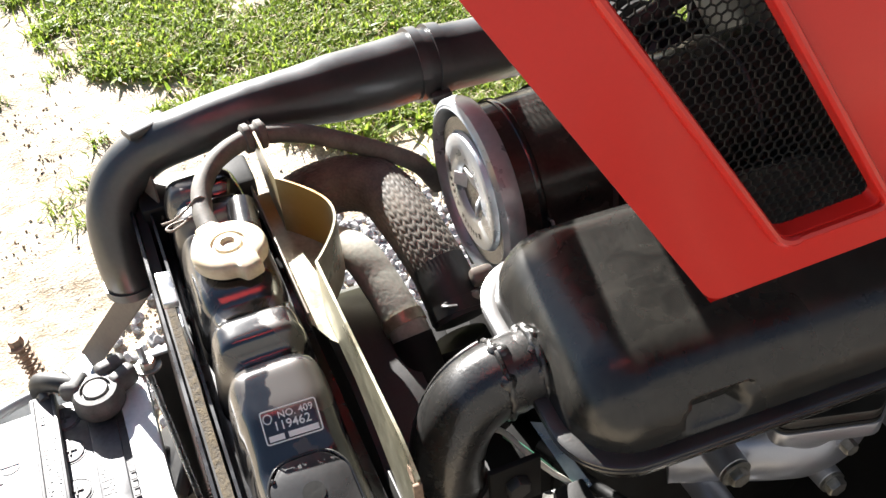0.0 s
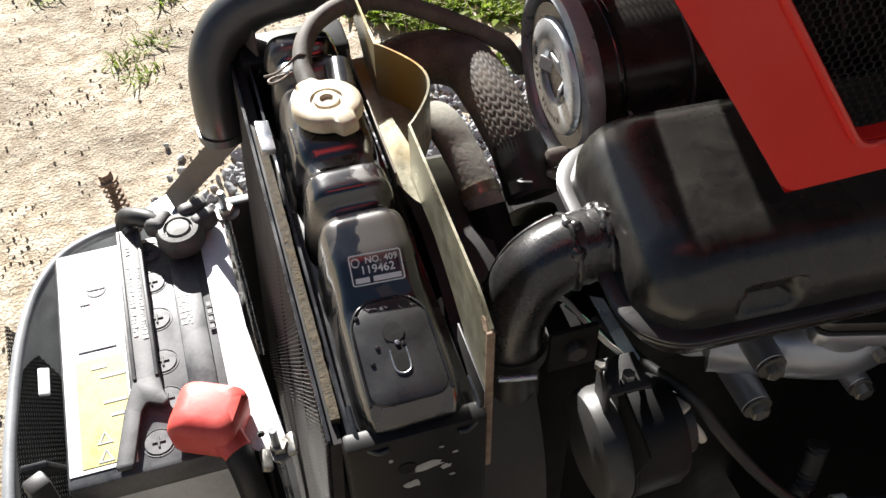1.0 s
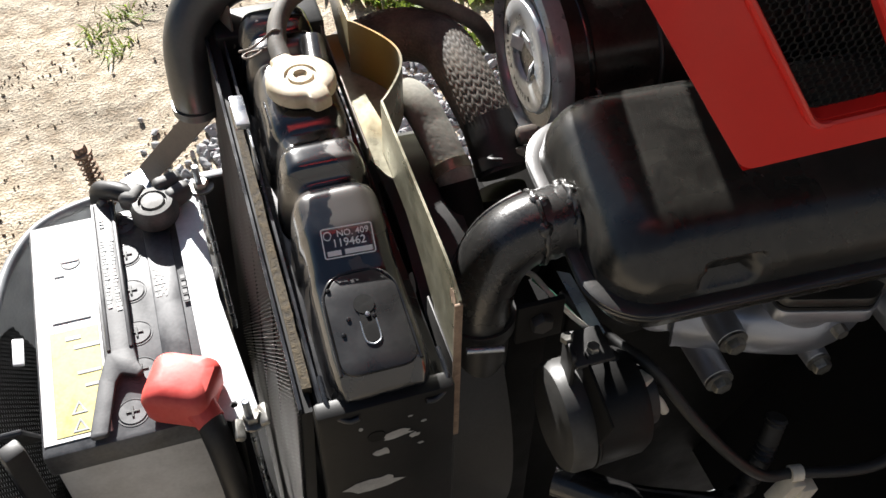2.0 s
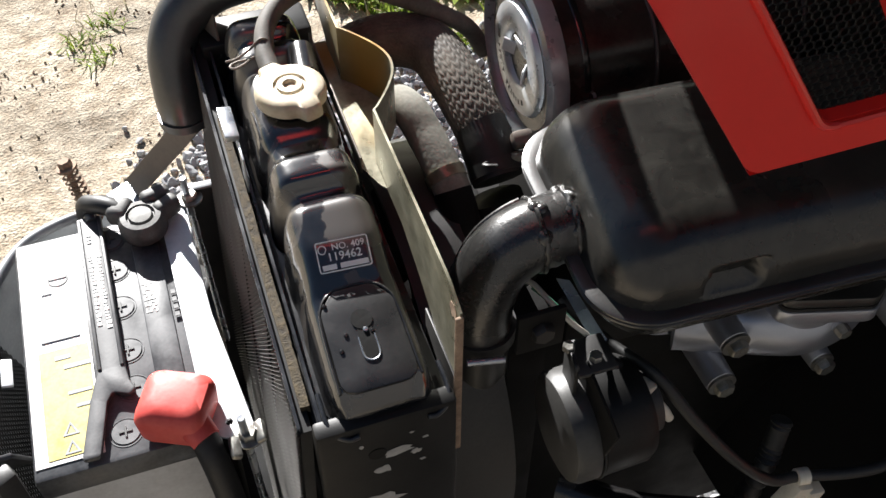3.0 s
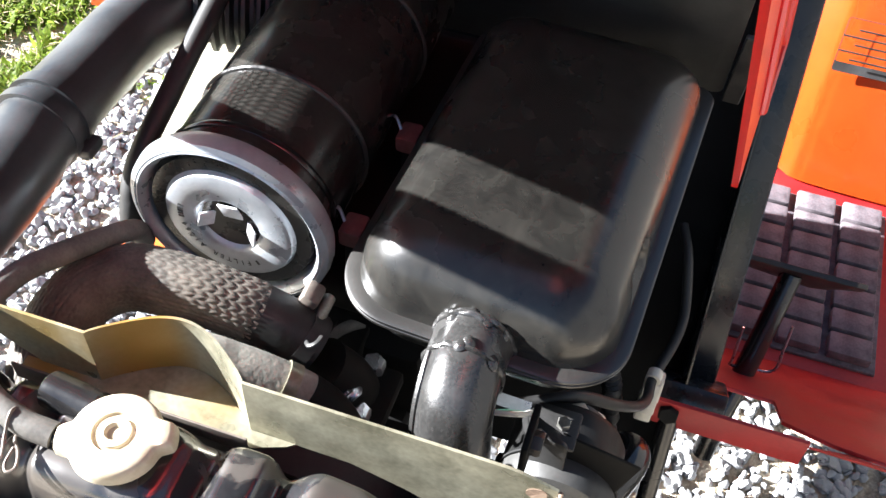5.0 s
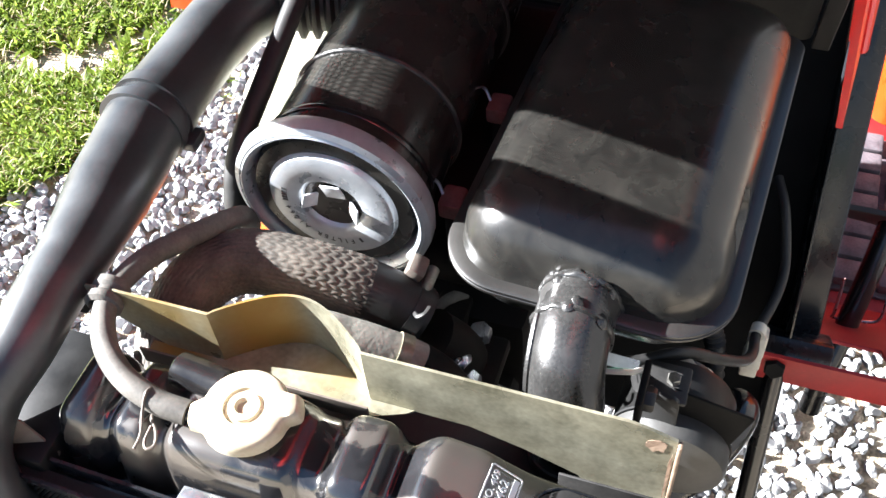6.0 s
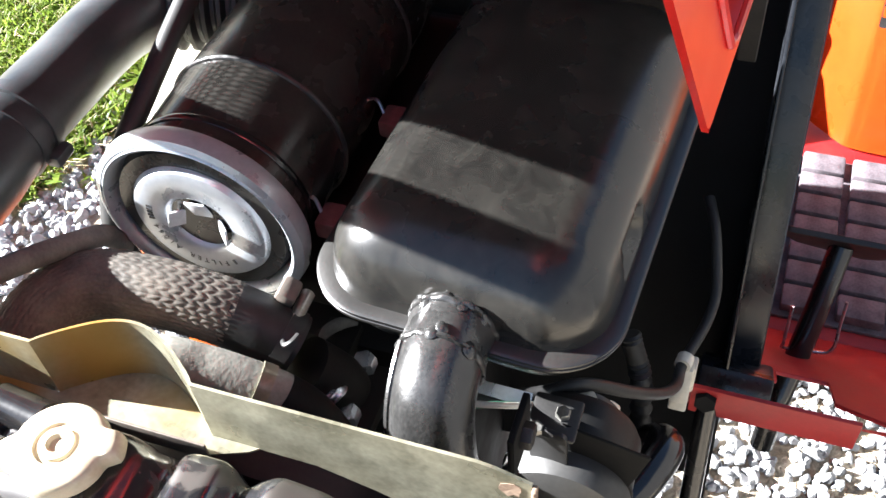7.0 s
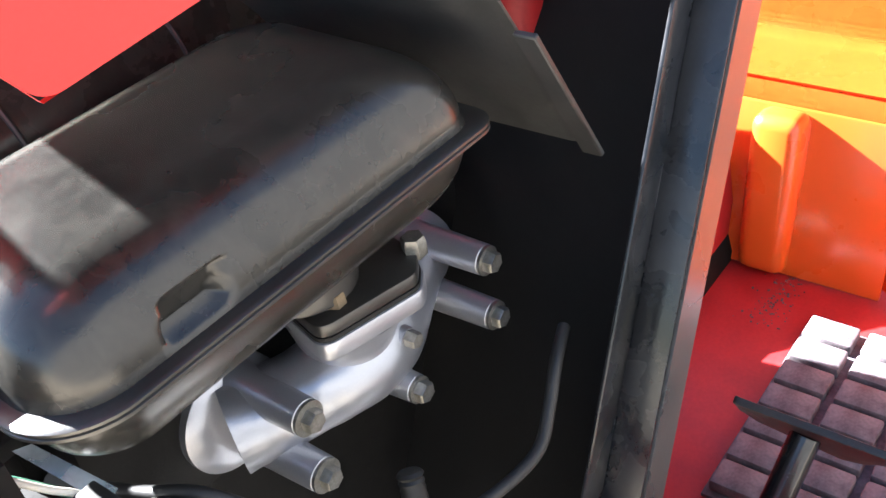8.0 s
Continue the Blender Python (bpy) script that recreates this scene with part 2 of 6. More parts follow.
def lit_end_shell_material():
    """Heatproof black paint under a film of brown dust; the sunlit look of the inlet end is put in as a grey tone."""
    m = material("dusty_black_lit_end", (0.005, 0.0048, 0.0046), (0.015, 0.0143, 0.0135), 0.26, 0.0, 14, 420, 0.0002, 0.05, gloss=0.6)
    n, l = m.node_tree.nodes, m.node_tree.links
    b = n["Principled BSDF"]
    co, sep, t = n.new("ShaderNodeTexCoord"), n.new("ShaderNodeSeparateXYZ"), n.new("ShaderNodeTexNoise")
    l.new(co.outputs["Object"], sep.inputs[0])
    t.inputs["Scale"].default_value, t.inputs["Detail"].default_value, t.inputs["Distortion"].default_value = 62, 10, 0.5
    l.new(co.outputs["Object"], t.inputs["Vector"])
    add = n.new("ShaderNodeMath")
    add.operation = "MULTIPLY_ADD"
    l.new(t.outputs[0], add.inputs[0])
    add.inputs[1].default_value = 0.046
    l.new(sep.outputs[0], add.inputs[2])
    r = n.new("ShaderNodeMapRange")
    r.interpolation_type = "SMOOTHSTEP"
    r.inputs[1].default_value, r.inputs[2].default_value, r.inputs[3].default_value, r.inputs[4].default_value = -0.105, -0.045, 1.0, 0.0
    # grey mixed in towards the inlet end, in place of sunlight
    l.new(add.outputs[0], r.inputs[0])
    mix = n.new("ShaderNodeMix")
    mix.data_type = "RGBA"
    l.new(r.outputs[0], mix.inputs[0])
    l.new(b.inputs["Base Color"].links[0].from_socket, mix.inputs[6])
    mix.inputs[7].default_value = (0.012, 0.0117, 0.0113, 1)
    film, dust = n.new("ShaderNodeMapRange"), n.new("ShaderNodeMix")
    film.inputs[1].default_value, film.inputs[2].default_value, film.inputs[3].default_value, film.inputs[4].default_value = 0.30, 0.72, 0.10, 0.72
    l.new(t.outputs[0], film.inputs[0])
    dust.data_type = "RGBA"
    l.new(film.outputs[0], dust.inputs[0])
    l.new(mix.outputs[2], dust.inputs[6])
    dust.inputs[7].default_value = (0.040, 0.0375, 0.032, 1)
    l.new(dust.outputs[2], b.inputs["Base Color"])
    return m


def zinc_material():
    """Passivated zinc: grey-gold metal with deeper golden patches, pale scuffs and an amber reflection with heat tint
    painted on the bulge.
    """
    m = material("yellow_zinc_plate", (0.17, 0.16, 0.11), (0.42, 0.395, 0.29), 0.36, 0.4, 35, 300, 0.0002)
    n, l = m.node_tree.nodes, m.node_tree.links
    b = n["Principled BSDF"]
    co, t, r, mix = n.new("ShaderNodeTexCoord"), n.new("ShaderNodeTexNoise"), n.new("ShaderNodeMapRange"), n.new("ShaderNodeMix")
    t.inputs["Scale"].default_value, t.inputs["Detail"].default_value = 13, 3
    l.new(co.outputs["Object"], t.inputs["Vector"])
    r.inputs[1].default_value, r.inputs[2].default_value, r.inputs[4].default_value = 0.54, 0.72, 0.6
    l.new(t.outputs[0], r.inputs[0])
    mix.data_type = "RGBA"
    l.new(r.outputs[0], mix.inputs[0])
    l.new(b.inputs["Base Color"].links[0].from_socket, mix.inputs[6])
    mix.inputs[7].default_value = (0.40, 0.25, 0.055, 1)
    # amber mixed into the bulge's colour, like a warm reflection
    sep, off, tint, amber = n.new("ShaderNodeSeparateXYZ"), n.new("ShaderNodeMath"), n.new("ShaderNodeMapRange"), n.new("ShaderNodeMix")
    l.new(co.outputs["Object"], sep.inputs[0])
    off.operation = "SUBTRACT"
    l.new(sep.outputs[1], off.inputs[0])
    off.inputs[1].default_value = 0.062
    size = n.new("ShaderNodeMath")
    size.operation = "ABSOLUTE"
    l.new(off.outputs[0], size.inputs[0])
    tint.interpolation_type = "SMOOTHSTEP"
    tint.inputs[1].default_value, tint.inputs[2].default_value, tint.inputs[3].default_value, tint.inputs[4].default_value = 0.006, 0.030, 0.85, 0.0
    l.new(size.outputs[0], tint.inputs[0])
    amber.data_type = "RGBA"
    l.new(tint.outputs[0], amber.inputs[0])
    l.new(mix.outputs[2], amber.inputs[6])
    amber.inputs[7].default_value = (0.36, 0.19, 0.03, 1)
    l.new(amber.outputs[2], b.inputs["Base Color"])
    return m


SOIL = ground_material()
LIT_END_BLACK = lit_end_shell_material()
ZINC = zinc_material()
BRAID = material("woven_rubber_hose", (0.045, 0.04, 0.034), (0.15, 0.13, 0.105), 0.75, 0, 60, 500, 0.0003)
WORN_BLACK = worn_gloss_material()
LEAF = leaf_material("grass_leaf", (0.10, 0.17, 0.018), (0.29, 0.36, 0.06), 0.6)
GALV = material("galvanised_cover", (0.38, 0.41, 0.44), (0.54, 0.57, 0.60), 0.34, 0.5, 50, 300, 0.0001)
LEAD = material("dusty_lead_grey", (0.05, 0.05, 0.05), (0.15, 0.147, 0.14), 0.6, 0.3, 60, 400, 0.0006)
RESERVOIR = leaf_material("white_translucent_plastic", (0.84, 0.83, 0.74), (0.90, 0.89, 0.84), 0.7)
CHIP = material("bare_primer_grey", (0.20, 0.20, 0.20), (0.36, 0.36, 0.35), 0.6, 0, 90, 500, 0.0002)


# ---- building helpers ----
ORIGIN = {}


def thing(name, at, label, category, group="", kind=""):
    ob = new(name)
    ob.location, ob.empty_display_size = at, 0.02
    ORIGIN[ob.name] = Vector(at)
    return tagged(ob, label, category, group, kind)


def part(name, bm, mat, parent=None, label="", smooth=True, category="", kind="", group=""):
    """Links a bmesh, given in world metres, as one mesh object with its origin amid it."""
    if smooth:
        for f in bm.faces:
            f.smooth = True
        for e in bm.edges:
            if len(e.link_faces) == 2 and e.calc_face_angle(0) > 0.7:
                e.smooth = False
    lo = Vector([min(v.co[i] for v in bm.verts) for i in range(3)])
    hi = Vector([max(v.co[i] for v in bm.verts) for i in range(3)])
    mid = (lo + hi) / 2
    bmesh.ops.translate(bm, verts=bm.verts, vec=-mid)
    me = bpy.data.meshes.new(name)
    bm.to_mesh(me)
    bm.free()
    me.materials.append(mat)
    ob = new(name, me)
    if parent is not None:
        ob.parent = parent
        ob.location = mid - ORIGIN[parent.name]
    else:
        ob.location = mid
    ORIGIN[ob.name] = mid
    return tagged(ob, label, category, group, kind)


def box(lo, hi, bevel=0.002, seg=2, turn=None, bm=None):
    """A bevelled box between two corners, turned about its middle by the matrix turn."""
    own = bmesh.new()
    lo, hi = Vector(lo), Vector(hi)
    mid, size = (lo + hi) / 2, hi - lo
    bmesh.ops.create_cube(own, size=1)
    bmesh.ops.scale(own, vec=size, verts=own.verts)
    if bevel:
        bmesh.ops.bevel(own, geom=own.edges[:], offset=min(bevel, min(size) * 0.45), segments=seg, affect="EDGES", profile=0.5)
    if turn is not None:
        bmesh.ops.transform(own, matrix=turn, verts=own.verts)
    bmesh.ops.translate(own, verts=own.verts, vec=mid)
    return merge(bm, own)


def merge(bm, own):
    if bm is None:
        return own
    me = bpy.data.meshes.new("joined")
    own.to_mesh(me)
    own.free()
    bm.from_mesh(me)
    bpy.data.meshes.remove(me)
    return bm


def basis(axis):
    axis = Vector(axis).normalized()
    return axis.to_track_quat("Z", "X").to_matrix()


def lathe(base, axis, profile, seg=48, bm=None, start=0.0):
    """Turns (distance along the axis, radius) pairs about an axis through base."""
    own = bmesh.new()
    rot, base = basis(axis), Vector(base)
    rings = []
    for h, r in profile:
        if r < 1e-6:
            rings.append([own.verts.new(base + rot @ Vector((0, 0, h)))])
        else:
            rings.append([own.verts.new(base + rot @ Vector((r * math.cos(start + 2 * math.pi * i / seg), r * math.sin(start + 2 * math.pi * i / seg), h))) for i in range(seg)])
    for a, b in zip(rings, rings[1:]):
        for i in range(seg):
            j = (i + 1) % seg
            if len(a) == 1 and len(b) > 1:
                own.faces.new((a[0], b[i], b[j]))
            elif len(b) == 1 and len(a) > 1:
                own.faces.new((a[i], b[0], a[j]))
            elif len(a) > 1:
                own.faces.new((a[i], b[i], b[j], a[j]))
    bmesh.ops.recalc_face_normals(own, faces=own.faces)
    return merge(bm, own)


def rod(a, b, r, seg=20, bm=None, bevel=0.12):
    a, b = Vector(a), Vector(b)
    d = (b - a).length
    e = min(r * bevel, d * 0.2)
    return lathe(a, b - a, [(0, 0), (0, r - e), (e, r), (d - e, r), (d, r - e), (d, 0)], seg, bm)


def hexagon(a, axis, r, h, bm=None):
    """A hexagon bolt head or nut with a chamfered top."""
    return lathe(a, axis, [(0, 0), (0, r), (h * 0.75, r), (h, r * 0.86), (h, 0)], 6, bm)


def spline(points, steps=10):
    """Points of a smooth line through the given ones."""
    p = [Vector(q) for q in points]
    p = [p[0] * 2 - p[1]] + p + [p[-1] * 2 - p[-2]]
    out = []
    for i in range(1, len(p) - 2):
        a, b, c, d = p[i - 1:i + 3]
        for k in range(steps):
            t = k / steps
            out.append(0.5 * ((2 * b) + (c - a) * t + (2 * a - 5 * b + 4 * c - d) * t * t + (3 * b - a - 3 * c + d) * t ** 3))
    out.append(p[-2])
    return out


def tube(points, radius, seg=16, steps=10, bm=None, relief=None, flat=1.0):
    """A hose along a smooth line; radius is a number or a list, one per given point. relief(u metres, v turns) lifts the skin."""
    own = bmesh.new()
    path = spline(points, steps)
    n = len(path)
    if isinstance(radius, (int, float)):
        rad = [radius] * n
    else:
        rad = [float(np.interp(i / steps, range(len(radius)), radius)) for i in range(n)]
    side = None
    rings, run = [], 0.0
    for i, q in enumerate(path):
        d = (path[min(i + 1, n - 1)] - path[max(i - 1, 0)]).normalized()
        if side is None:
            side = d.orthogonal().normalized()
        side = (side - d * side.dot(d)).normalized()
        up = d.cross(side)
        if i:
            run += (q - path[i - 1]).length
        ring = []
        for k in range(seg):
            a = 2 * math.pi * k / seg
            r = rad[i] + (relief(run, k / seg) if relief else 0)
            ring.append(own.verts.new(q + side * (r * math.cos(a)) + up * (r * flat * math.sin(a))))
        rings.append(ring)
    for a, b in zip(rings, rings[1:]):
        for k in range(seg):
            own.faces.new((a[k], a[(k + 1) % seg], b[(k + 1) % seg], b[k]))
    own.faces.new(rings[0][::-1])
    own.faces.new(rings[-1])
    bmesh.ops.recalc_face_normals(own, faces=own.faces)
    return merge(bm, own)


def sheet(outline, thick, frame_of=None, holes=(), bevel=0.0, bm=None):
    """A plate: an outline in a plane, given as 2D points, made thick. frame_of places (u, v, w) in the world."""
    own = bmesh.new()
    loops = [list(outline)] + [list(h) for h in holes]
    for loop in loops:
        vs = [own.verts.new((p[0], p[1], 0)) for p in loop]
        for i in range(len(vs)):
            own.edges.new((vs[i], vs[(i + 1) % len(vs)]))
    bmesh.ops.triangle_fill(own, use_beauty=True, use_dissolve=False, edges=own.edges[:])
    bmesh.ops.recalc_face_normals(own, faces=own.faces)
    r = bmesh.ops.extrude_face_region(own, geom=own.faces[:])
    bmesh.ops.translate(own, vec=(0, 0, thick), verts=[v for v in r["geom"] if isinstance(v, bmesh.types.BMVert)])
    bmesh.ops.recalc_face_normals(own, faces=own.faces)
    if bevel:
        sharp = [e for e in own.edges if len(e.link_faces) == 2 and e.calc_face_angle(0) > 1.0]
        bmesh.ops.bevel(own, geom=sharp, offset=bevel, segments=2, affect="EDGES", profile=0.5)
    if frame_of is not None:
        for v in own.verts:
            v.co = frame_of(*v.co)
    return merge(bm, own)


def rounded(points, r, n=6):
    """The outline with its corners rounded to radius r."""
    out, m = [], len(points)
    for i in range(m):
        a, b, c = Vector(points[i - 1]), Vector(points[i]), Vector(points[(i + 1) % m])
        u, v = (a - b).normalized(), (c - b).normalized()
        half = math.acos(max(-1, min(1, u.dot(v)))) / 2
        cut = min(r / math.tan(half), (a - b).length * 0.48, (c - b).length * 0.48)
        p, q = b + u * cut, b + v * cut
        for k in range(n + 1):
            t = k / n
            out.append(tuple(p * (1 - t) ** 2 + b * 2 * t * (1 - t) + q * t * t))
    return out


def rounded_ring(cx, cy, w, d, r, n=8, extra=10):
    """Points round a rectangle with round corners; the straight sides are divided too."""
    r = min(r, w * 0.49, d * 0.49)
    pts = []
    corners = ((w / 2 - r, d / 2 - r, 0), (-w / 2 + r, d / 2 - r, 90), (-w / 2 + r, -d / 2 + r, 180), (w / 2 - r, -d / 2 + r, 270))
    for i, (x, y, a0) in enumerate(corners):
        arc = [(cx + x + r * math.cos(radians(a0 + 90 * k / n)), cy + y + r * math.sin(radians(a0 + 90 * k / n))) for k in range(n + 1)]
        pts += arc
        nx, ny, na = corners[(i + 1) % 4]
        start, end = arc[-1], (cx + nx + r * math.cos(radians(na)), cy + ny + r * math.sin(radians(na)))
        pts += [(start[0] + (end[0] - start[0]) * k / (extra + 1), start[1] + (end[1] - start[1]) * k / (extra + 1)) for k in range(1, extra + 1)]
    return pts


def loft(rings, bm=None, close=True):
    own = bmesh.new()
    made = [[own.verts.new(p) for p in ring] for ring in rings]
    for a, b in zip(made, made[1:]):
        for i in range(len(a)):
            j = (i + 1) % len(a)
            own.faces.new((a[i], a[j], b[j], b[i]))
    if close:
        own.faces.new(made[0][::-1])
        own.faces.new(made[-1])
    bmesh.ops.recalc_face_normals(own, faces=own.faces)
    return merge(bm, own)


def writing(text, size, place, mat, parent, name="lettering", thick=0.0002, bold=0.0):
    """Words in the built-in font as a mesh; place maps the flat text into the world."""
    cu = bpy.data.curves.new("text", "FONT")
    cu.body, cu.size, cu.extrude, cu.align_x, cu.align_y = text, size, thick, "CENTER", "CENTER"
    cu.resolution_u = 3
    cu.offset = bold
    ob = new("text", cu)
    me = bpy.data.meshes.new_from_object(ob.evaluated_get(bpy.context.evaluated_depsgraph_get()))
    bpy.data.objects.remove(ob)
    bm = bmesh.new()
    bm.from_mesh(me)
    bpy.data.meshes.remove(me)
    bmesh.ops.transform(bm, matrix=place, verts=bm.verts)
    return part(name, bm, mat, parent, smooth=False)


def at_frame(origin, u, v):
    """A matrix whose x runs along u, y along v (made square to u), z out of the surface."""
    u = Vector(u).normalized()
    w = u.cross(Vector(v)).normalized()
    v = w.cross(u)
    return Matrix(((u.x, v.x, w.x, origin[0]), (u.y, v.y, w.y, origin[1]), (u.z, v.z, w.z, origin[2]), (0, 0, 0, 1)))

# ---- ground ----
def grass_edge(x):
    """The y at which the gravel and soil give way to grass."""
    return float(np.interp(x, (-3, -0.6, -0.22, 0.02, 0.42, 0.62, 0.95, 1.3, 3), (6, 4.2, 2.6, 2.12, 1.76, 1.5, 1.3, 1.2, 1.15)))


def ground_height(x, y):
    return 0.012 * noise.noise((x * 1.7, y * 1.7, 0)) + 0.006 * noise.noise((x * 7, y * 7, 3))


bm = bmesh.new()
axis = sorted({*np.linspace(-3, 4, 141).round(3), *np.linspace(-400, -3, 12).round(2), *np.linspace(4, 400, 12).round(2)})
grid = [[bm.verts.new((x, y, ground_height(x, y) if abs(x) < 5 and abs(y) < 5 else 0)) for x in axis] for y in axis]
for j in range(len(axis) - 1):
    for i in range(len(axis) - 1):
        bm.faces.new((grid[j][i], grid[j][i + 1], grid[j + 1][i + 1], grid[j + 1][i]))
part("ground", bm, SOIL, None, "pale dry soil yard with pebbles and bare patches", category="ground", kind="structure")


def many_stones(name, spots, mat, label, lo, hi, detail=1):
    """Crushed stones, each an uneven lump with flattened faces, joined into one mesh."""
    base = bmesh.new()
    bmesh.ops.create_icosphere(base, subdivisions=detail, radius=1)
    vs = np.array([v.co[:] for v in base.verts])
    fs = np.array([[v.index for v in f.verts] for f in base.faces])
    base.free()
    rng = np.random.RandomState(5)
    kinds = []
    for k in range(24):
        shape = vs * (1 + 0.10 * rng.uniform(-1, 1, (len(vs), 1)) * (detail == 1))
        for _ in range(9):
            d = rng.normal(size=3)
            d /= np.linalg.norm(d)
            over = np.maximum(0, shape @ d - rng.uniform(0.45, 0.8))
            shape = shape - over[:, None] * d
        kinds.append(shape)
    verts, faces = [], []
    for i, (x, y) in enumerate(spots):
        size = rng.uniform(lo, hi) * np.array((rng.uniform(0.85, 1.4), rng.uniform(0.75, 1.15), rng.uniform(0.6, 0.95)))
        turn = np.array(Euler(rng.uniform(0, 6, 3)).to_matrix())
        z = ground_height(x, y) + size[2] * rng.uniform(0.1, 0.9)
        verts.append((kinds[rng.randint(24)] * size) @ turn.T + (x, y, z))
        faces.append(fs + i * len(vs))
    me = bpy.data.meshes.new(name)
    me.from_pydata(np.concatenate(verts).tolist(), [], np.concatenate(faces).tolist())
    me.materials.append(mat)
    return tagged(new(name, me), label, "gravel", kind="stuff")


rng = random.Random(11)
spots = []
for x0, x1, y0, y1, count in ((-0.35, 1.75, 0.4, 1.6, 10500), (0.0, 1.75, -0.95, 0.4, 7000), (-0.3, 2.3, -1.5, 1.95, 3500)):
    for _ in range(count):
        x, y = rng.uniform(x0, x1), rng.uniform(y0, y1)
        if y > 0.3 and (y > min(grass_edge(x) - 0.05, 1.36) + rng.gauss(0, 0.09) or x < -0.12 + rng.gauss(0, 0.1) + 0.5 * max(0, y - 1.2)):
            continue
        if x > 1.8:
            x += abs(rng.gauss(0, 0.3))
        if y < -1.1:
            y -= abs(rng.gauss(0, 0.3))
        spots.append((x, y))
many_stones("gravel", spots, STONE, "pale grey crushed stone gravel on the yard", 0.0080, 0.0165, 2)
pebbles = [(rng.uniform(-2.2, 0.6), rng.uniform(0.3, 3.2)) for _ in range(1500)]
many_stones("pebbles", pebbles, PEBBLE, "small scattered tan pebbles on bare soil", 0.0012, 0.006)
litter = []
for _ in range(130):
    cx, cy = rng.uniform(-1.6, 0.15), rng.uniform(0.4, 3.0)
    litter += [(cx + rng.gauss(0, 0.035), cy + rng.gauss(0, 0.022)) for _ in range(rng.randrange(2, 14))]
many_stones("leaf_litter", litter, LITTER, "dark brown crumbs of leaf litter and soil", 0.0015, 0.0050)


def many_blades(name, spots, mat, label, lo, hi, width, lean=0.7):
    """Narrow bent blades, each of two quads and a tip."""
    rng = random.Random(9)
    verts, faces = [], []
    for x, y in spots:
        h, w = rng.uniform(lo, hi), width * rng.uniform(0.6, 1.4)
        a, b = rng.uniform(0, 6.283), rng.uniform(0.15, lean)
        d, s = Vector((math.cos(a), math.sin(a), 0)), Vector((-math.sin(a), math.cos(a), 0))
        z = ground_height(x, y)
        o = len(verts)
        for k, (t, g) in enumerate(((0, 0.7), (0.45, 1.0), (0.8, 0.7))):
            p = Vector((x, y, z)) + d * (h * b * t * t * 1.5) + Vector((0, 0, h * t * (1 - 0.3 * b * t)))
            verts += [tuple(p - s * w * g), tuple(p + s * w * g)]
        verts.append(tuple(Vector((x, y, z)) + d * h * b * 1.5 + Vector((0, 0, h * (1 - 0.3 * b)))))
        faces += [(o, o + 1, o + 3, o + 2), (o + 2, o + 3, o + 5, o + 4), (o + 4, o + 5, o + 6)]
    me = bpy.data.meshes.new(name)
    me.from_pydata(verts, [], faces)
    me.materials.append(mat)
    return tagged(new(name, me), label, "grass", kind="stuff")


spots, dry, broad = [], [], []
while len(spots) < 130000:
    x, y = (rng.gauss(0.75, 0.8), 1.1 + abs(rng.gauss(0, 1.3))) if rng.random() < 0.9 else (rng.gauss(0.8, 2.4), 1.1 + abs(rng.gauss(0, 2.6)))
    edge = grass_edge(x)
    dense = 0.35 + 1.5 * noise.noise((x * 3.5, y * 3.5, 7)) + 0.8 * noise.noise((x * 11, y * 11, 2)) + 0.7 * (y - edge - 0.1) + (0.45 if x > 1.0 else 0.0)
    if y > edge - 0.1 and rng.random() < dense:
        spots.append((x, y))
        if rng.random() < 0.24:
            dry.append((x + rng.gauss(0, 0.02), y + rng.gauss(0, 0.02)))
        if rng.random() < 0.16:
            broad.append((x, y))
for cx, cy in ((-0.27, 1.75), (-0.19, 1.80), (-0.38, 2.3), (0.2, 1.9), (1.05, 1.05), (1.3, 0.95), (0.75, 1.35), (1.15, 1.2), (-0.6, 2.6)):
    for _ in range(10):
        dry.append((cx + rng.gauss(0, 0.04), cy + rng.gauss(0, 0.035)))
many_blades("grass", spots, LEAF, "bright green grass with bare gaps along the gravel", 0.014, 0.048, 0.0030)
many_blades("dry_grass", dry, DRY, "dry straw among the green grass", 0.02, 0.05, 0.0016, 1.3)
many_blades("weed_leaves", broad, LEAF, "broad green weed leaves in the grass", 0.02, 0.045, 0.0075, 1.4)
weeds = []
for cx, cy in ((-0.27, 1.75), (-0.19, 1.80), (-0.38, 2.3), (0.1, 1.95), (1.05, 1.08), (1.3, 0.98), (0.75, 1.4), (1.15, 1.22), (-0.6, 2.6), (-0.45, 2.1), (-0.22, 2.38), (-0.126, 1.99), (-0.22, 1.67), (1.27, 1.08), (0.99, 1.2), (0.54, 1.5)):
    weeds += [(cx + rng.gauss(0, 0.022), cy + rng.gauss(0, 0.02)) for _ in range(34)]
many_blades("small_weeds", weeds, LEAF, "low tufts of green weeds on bare soil", 0.008, 0.028, 0.0026, 1.6)
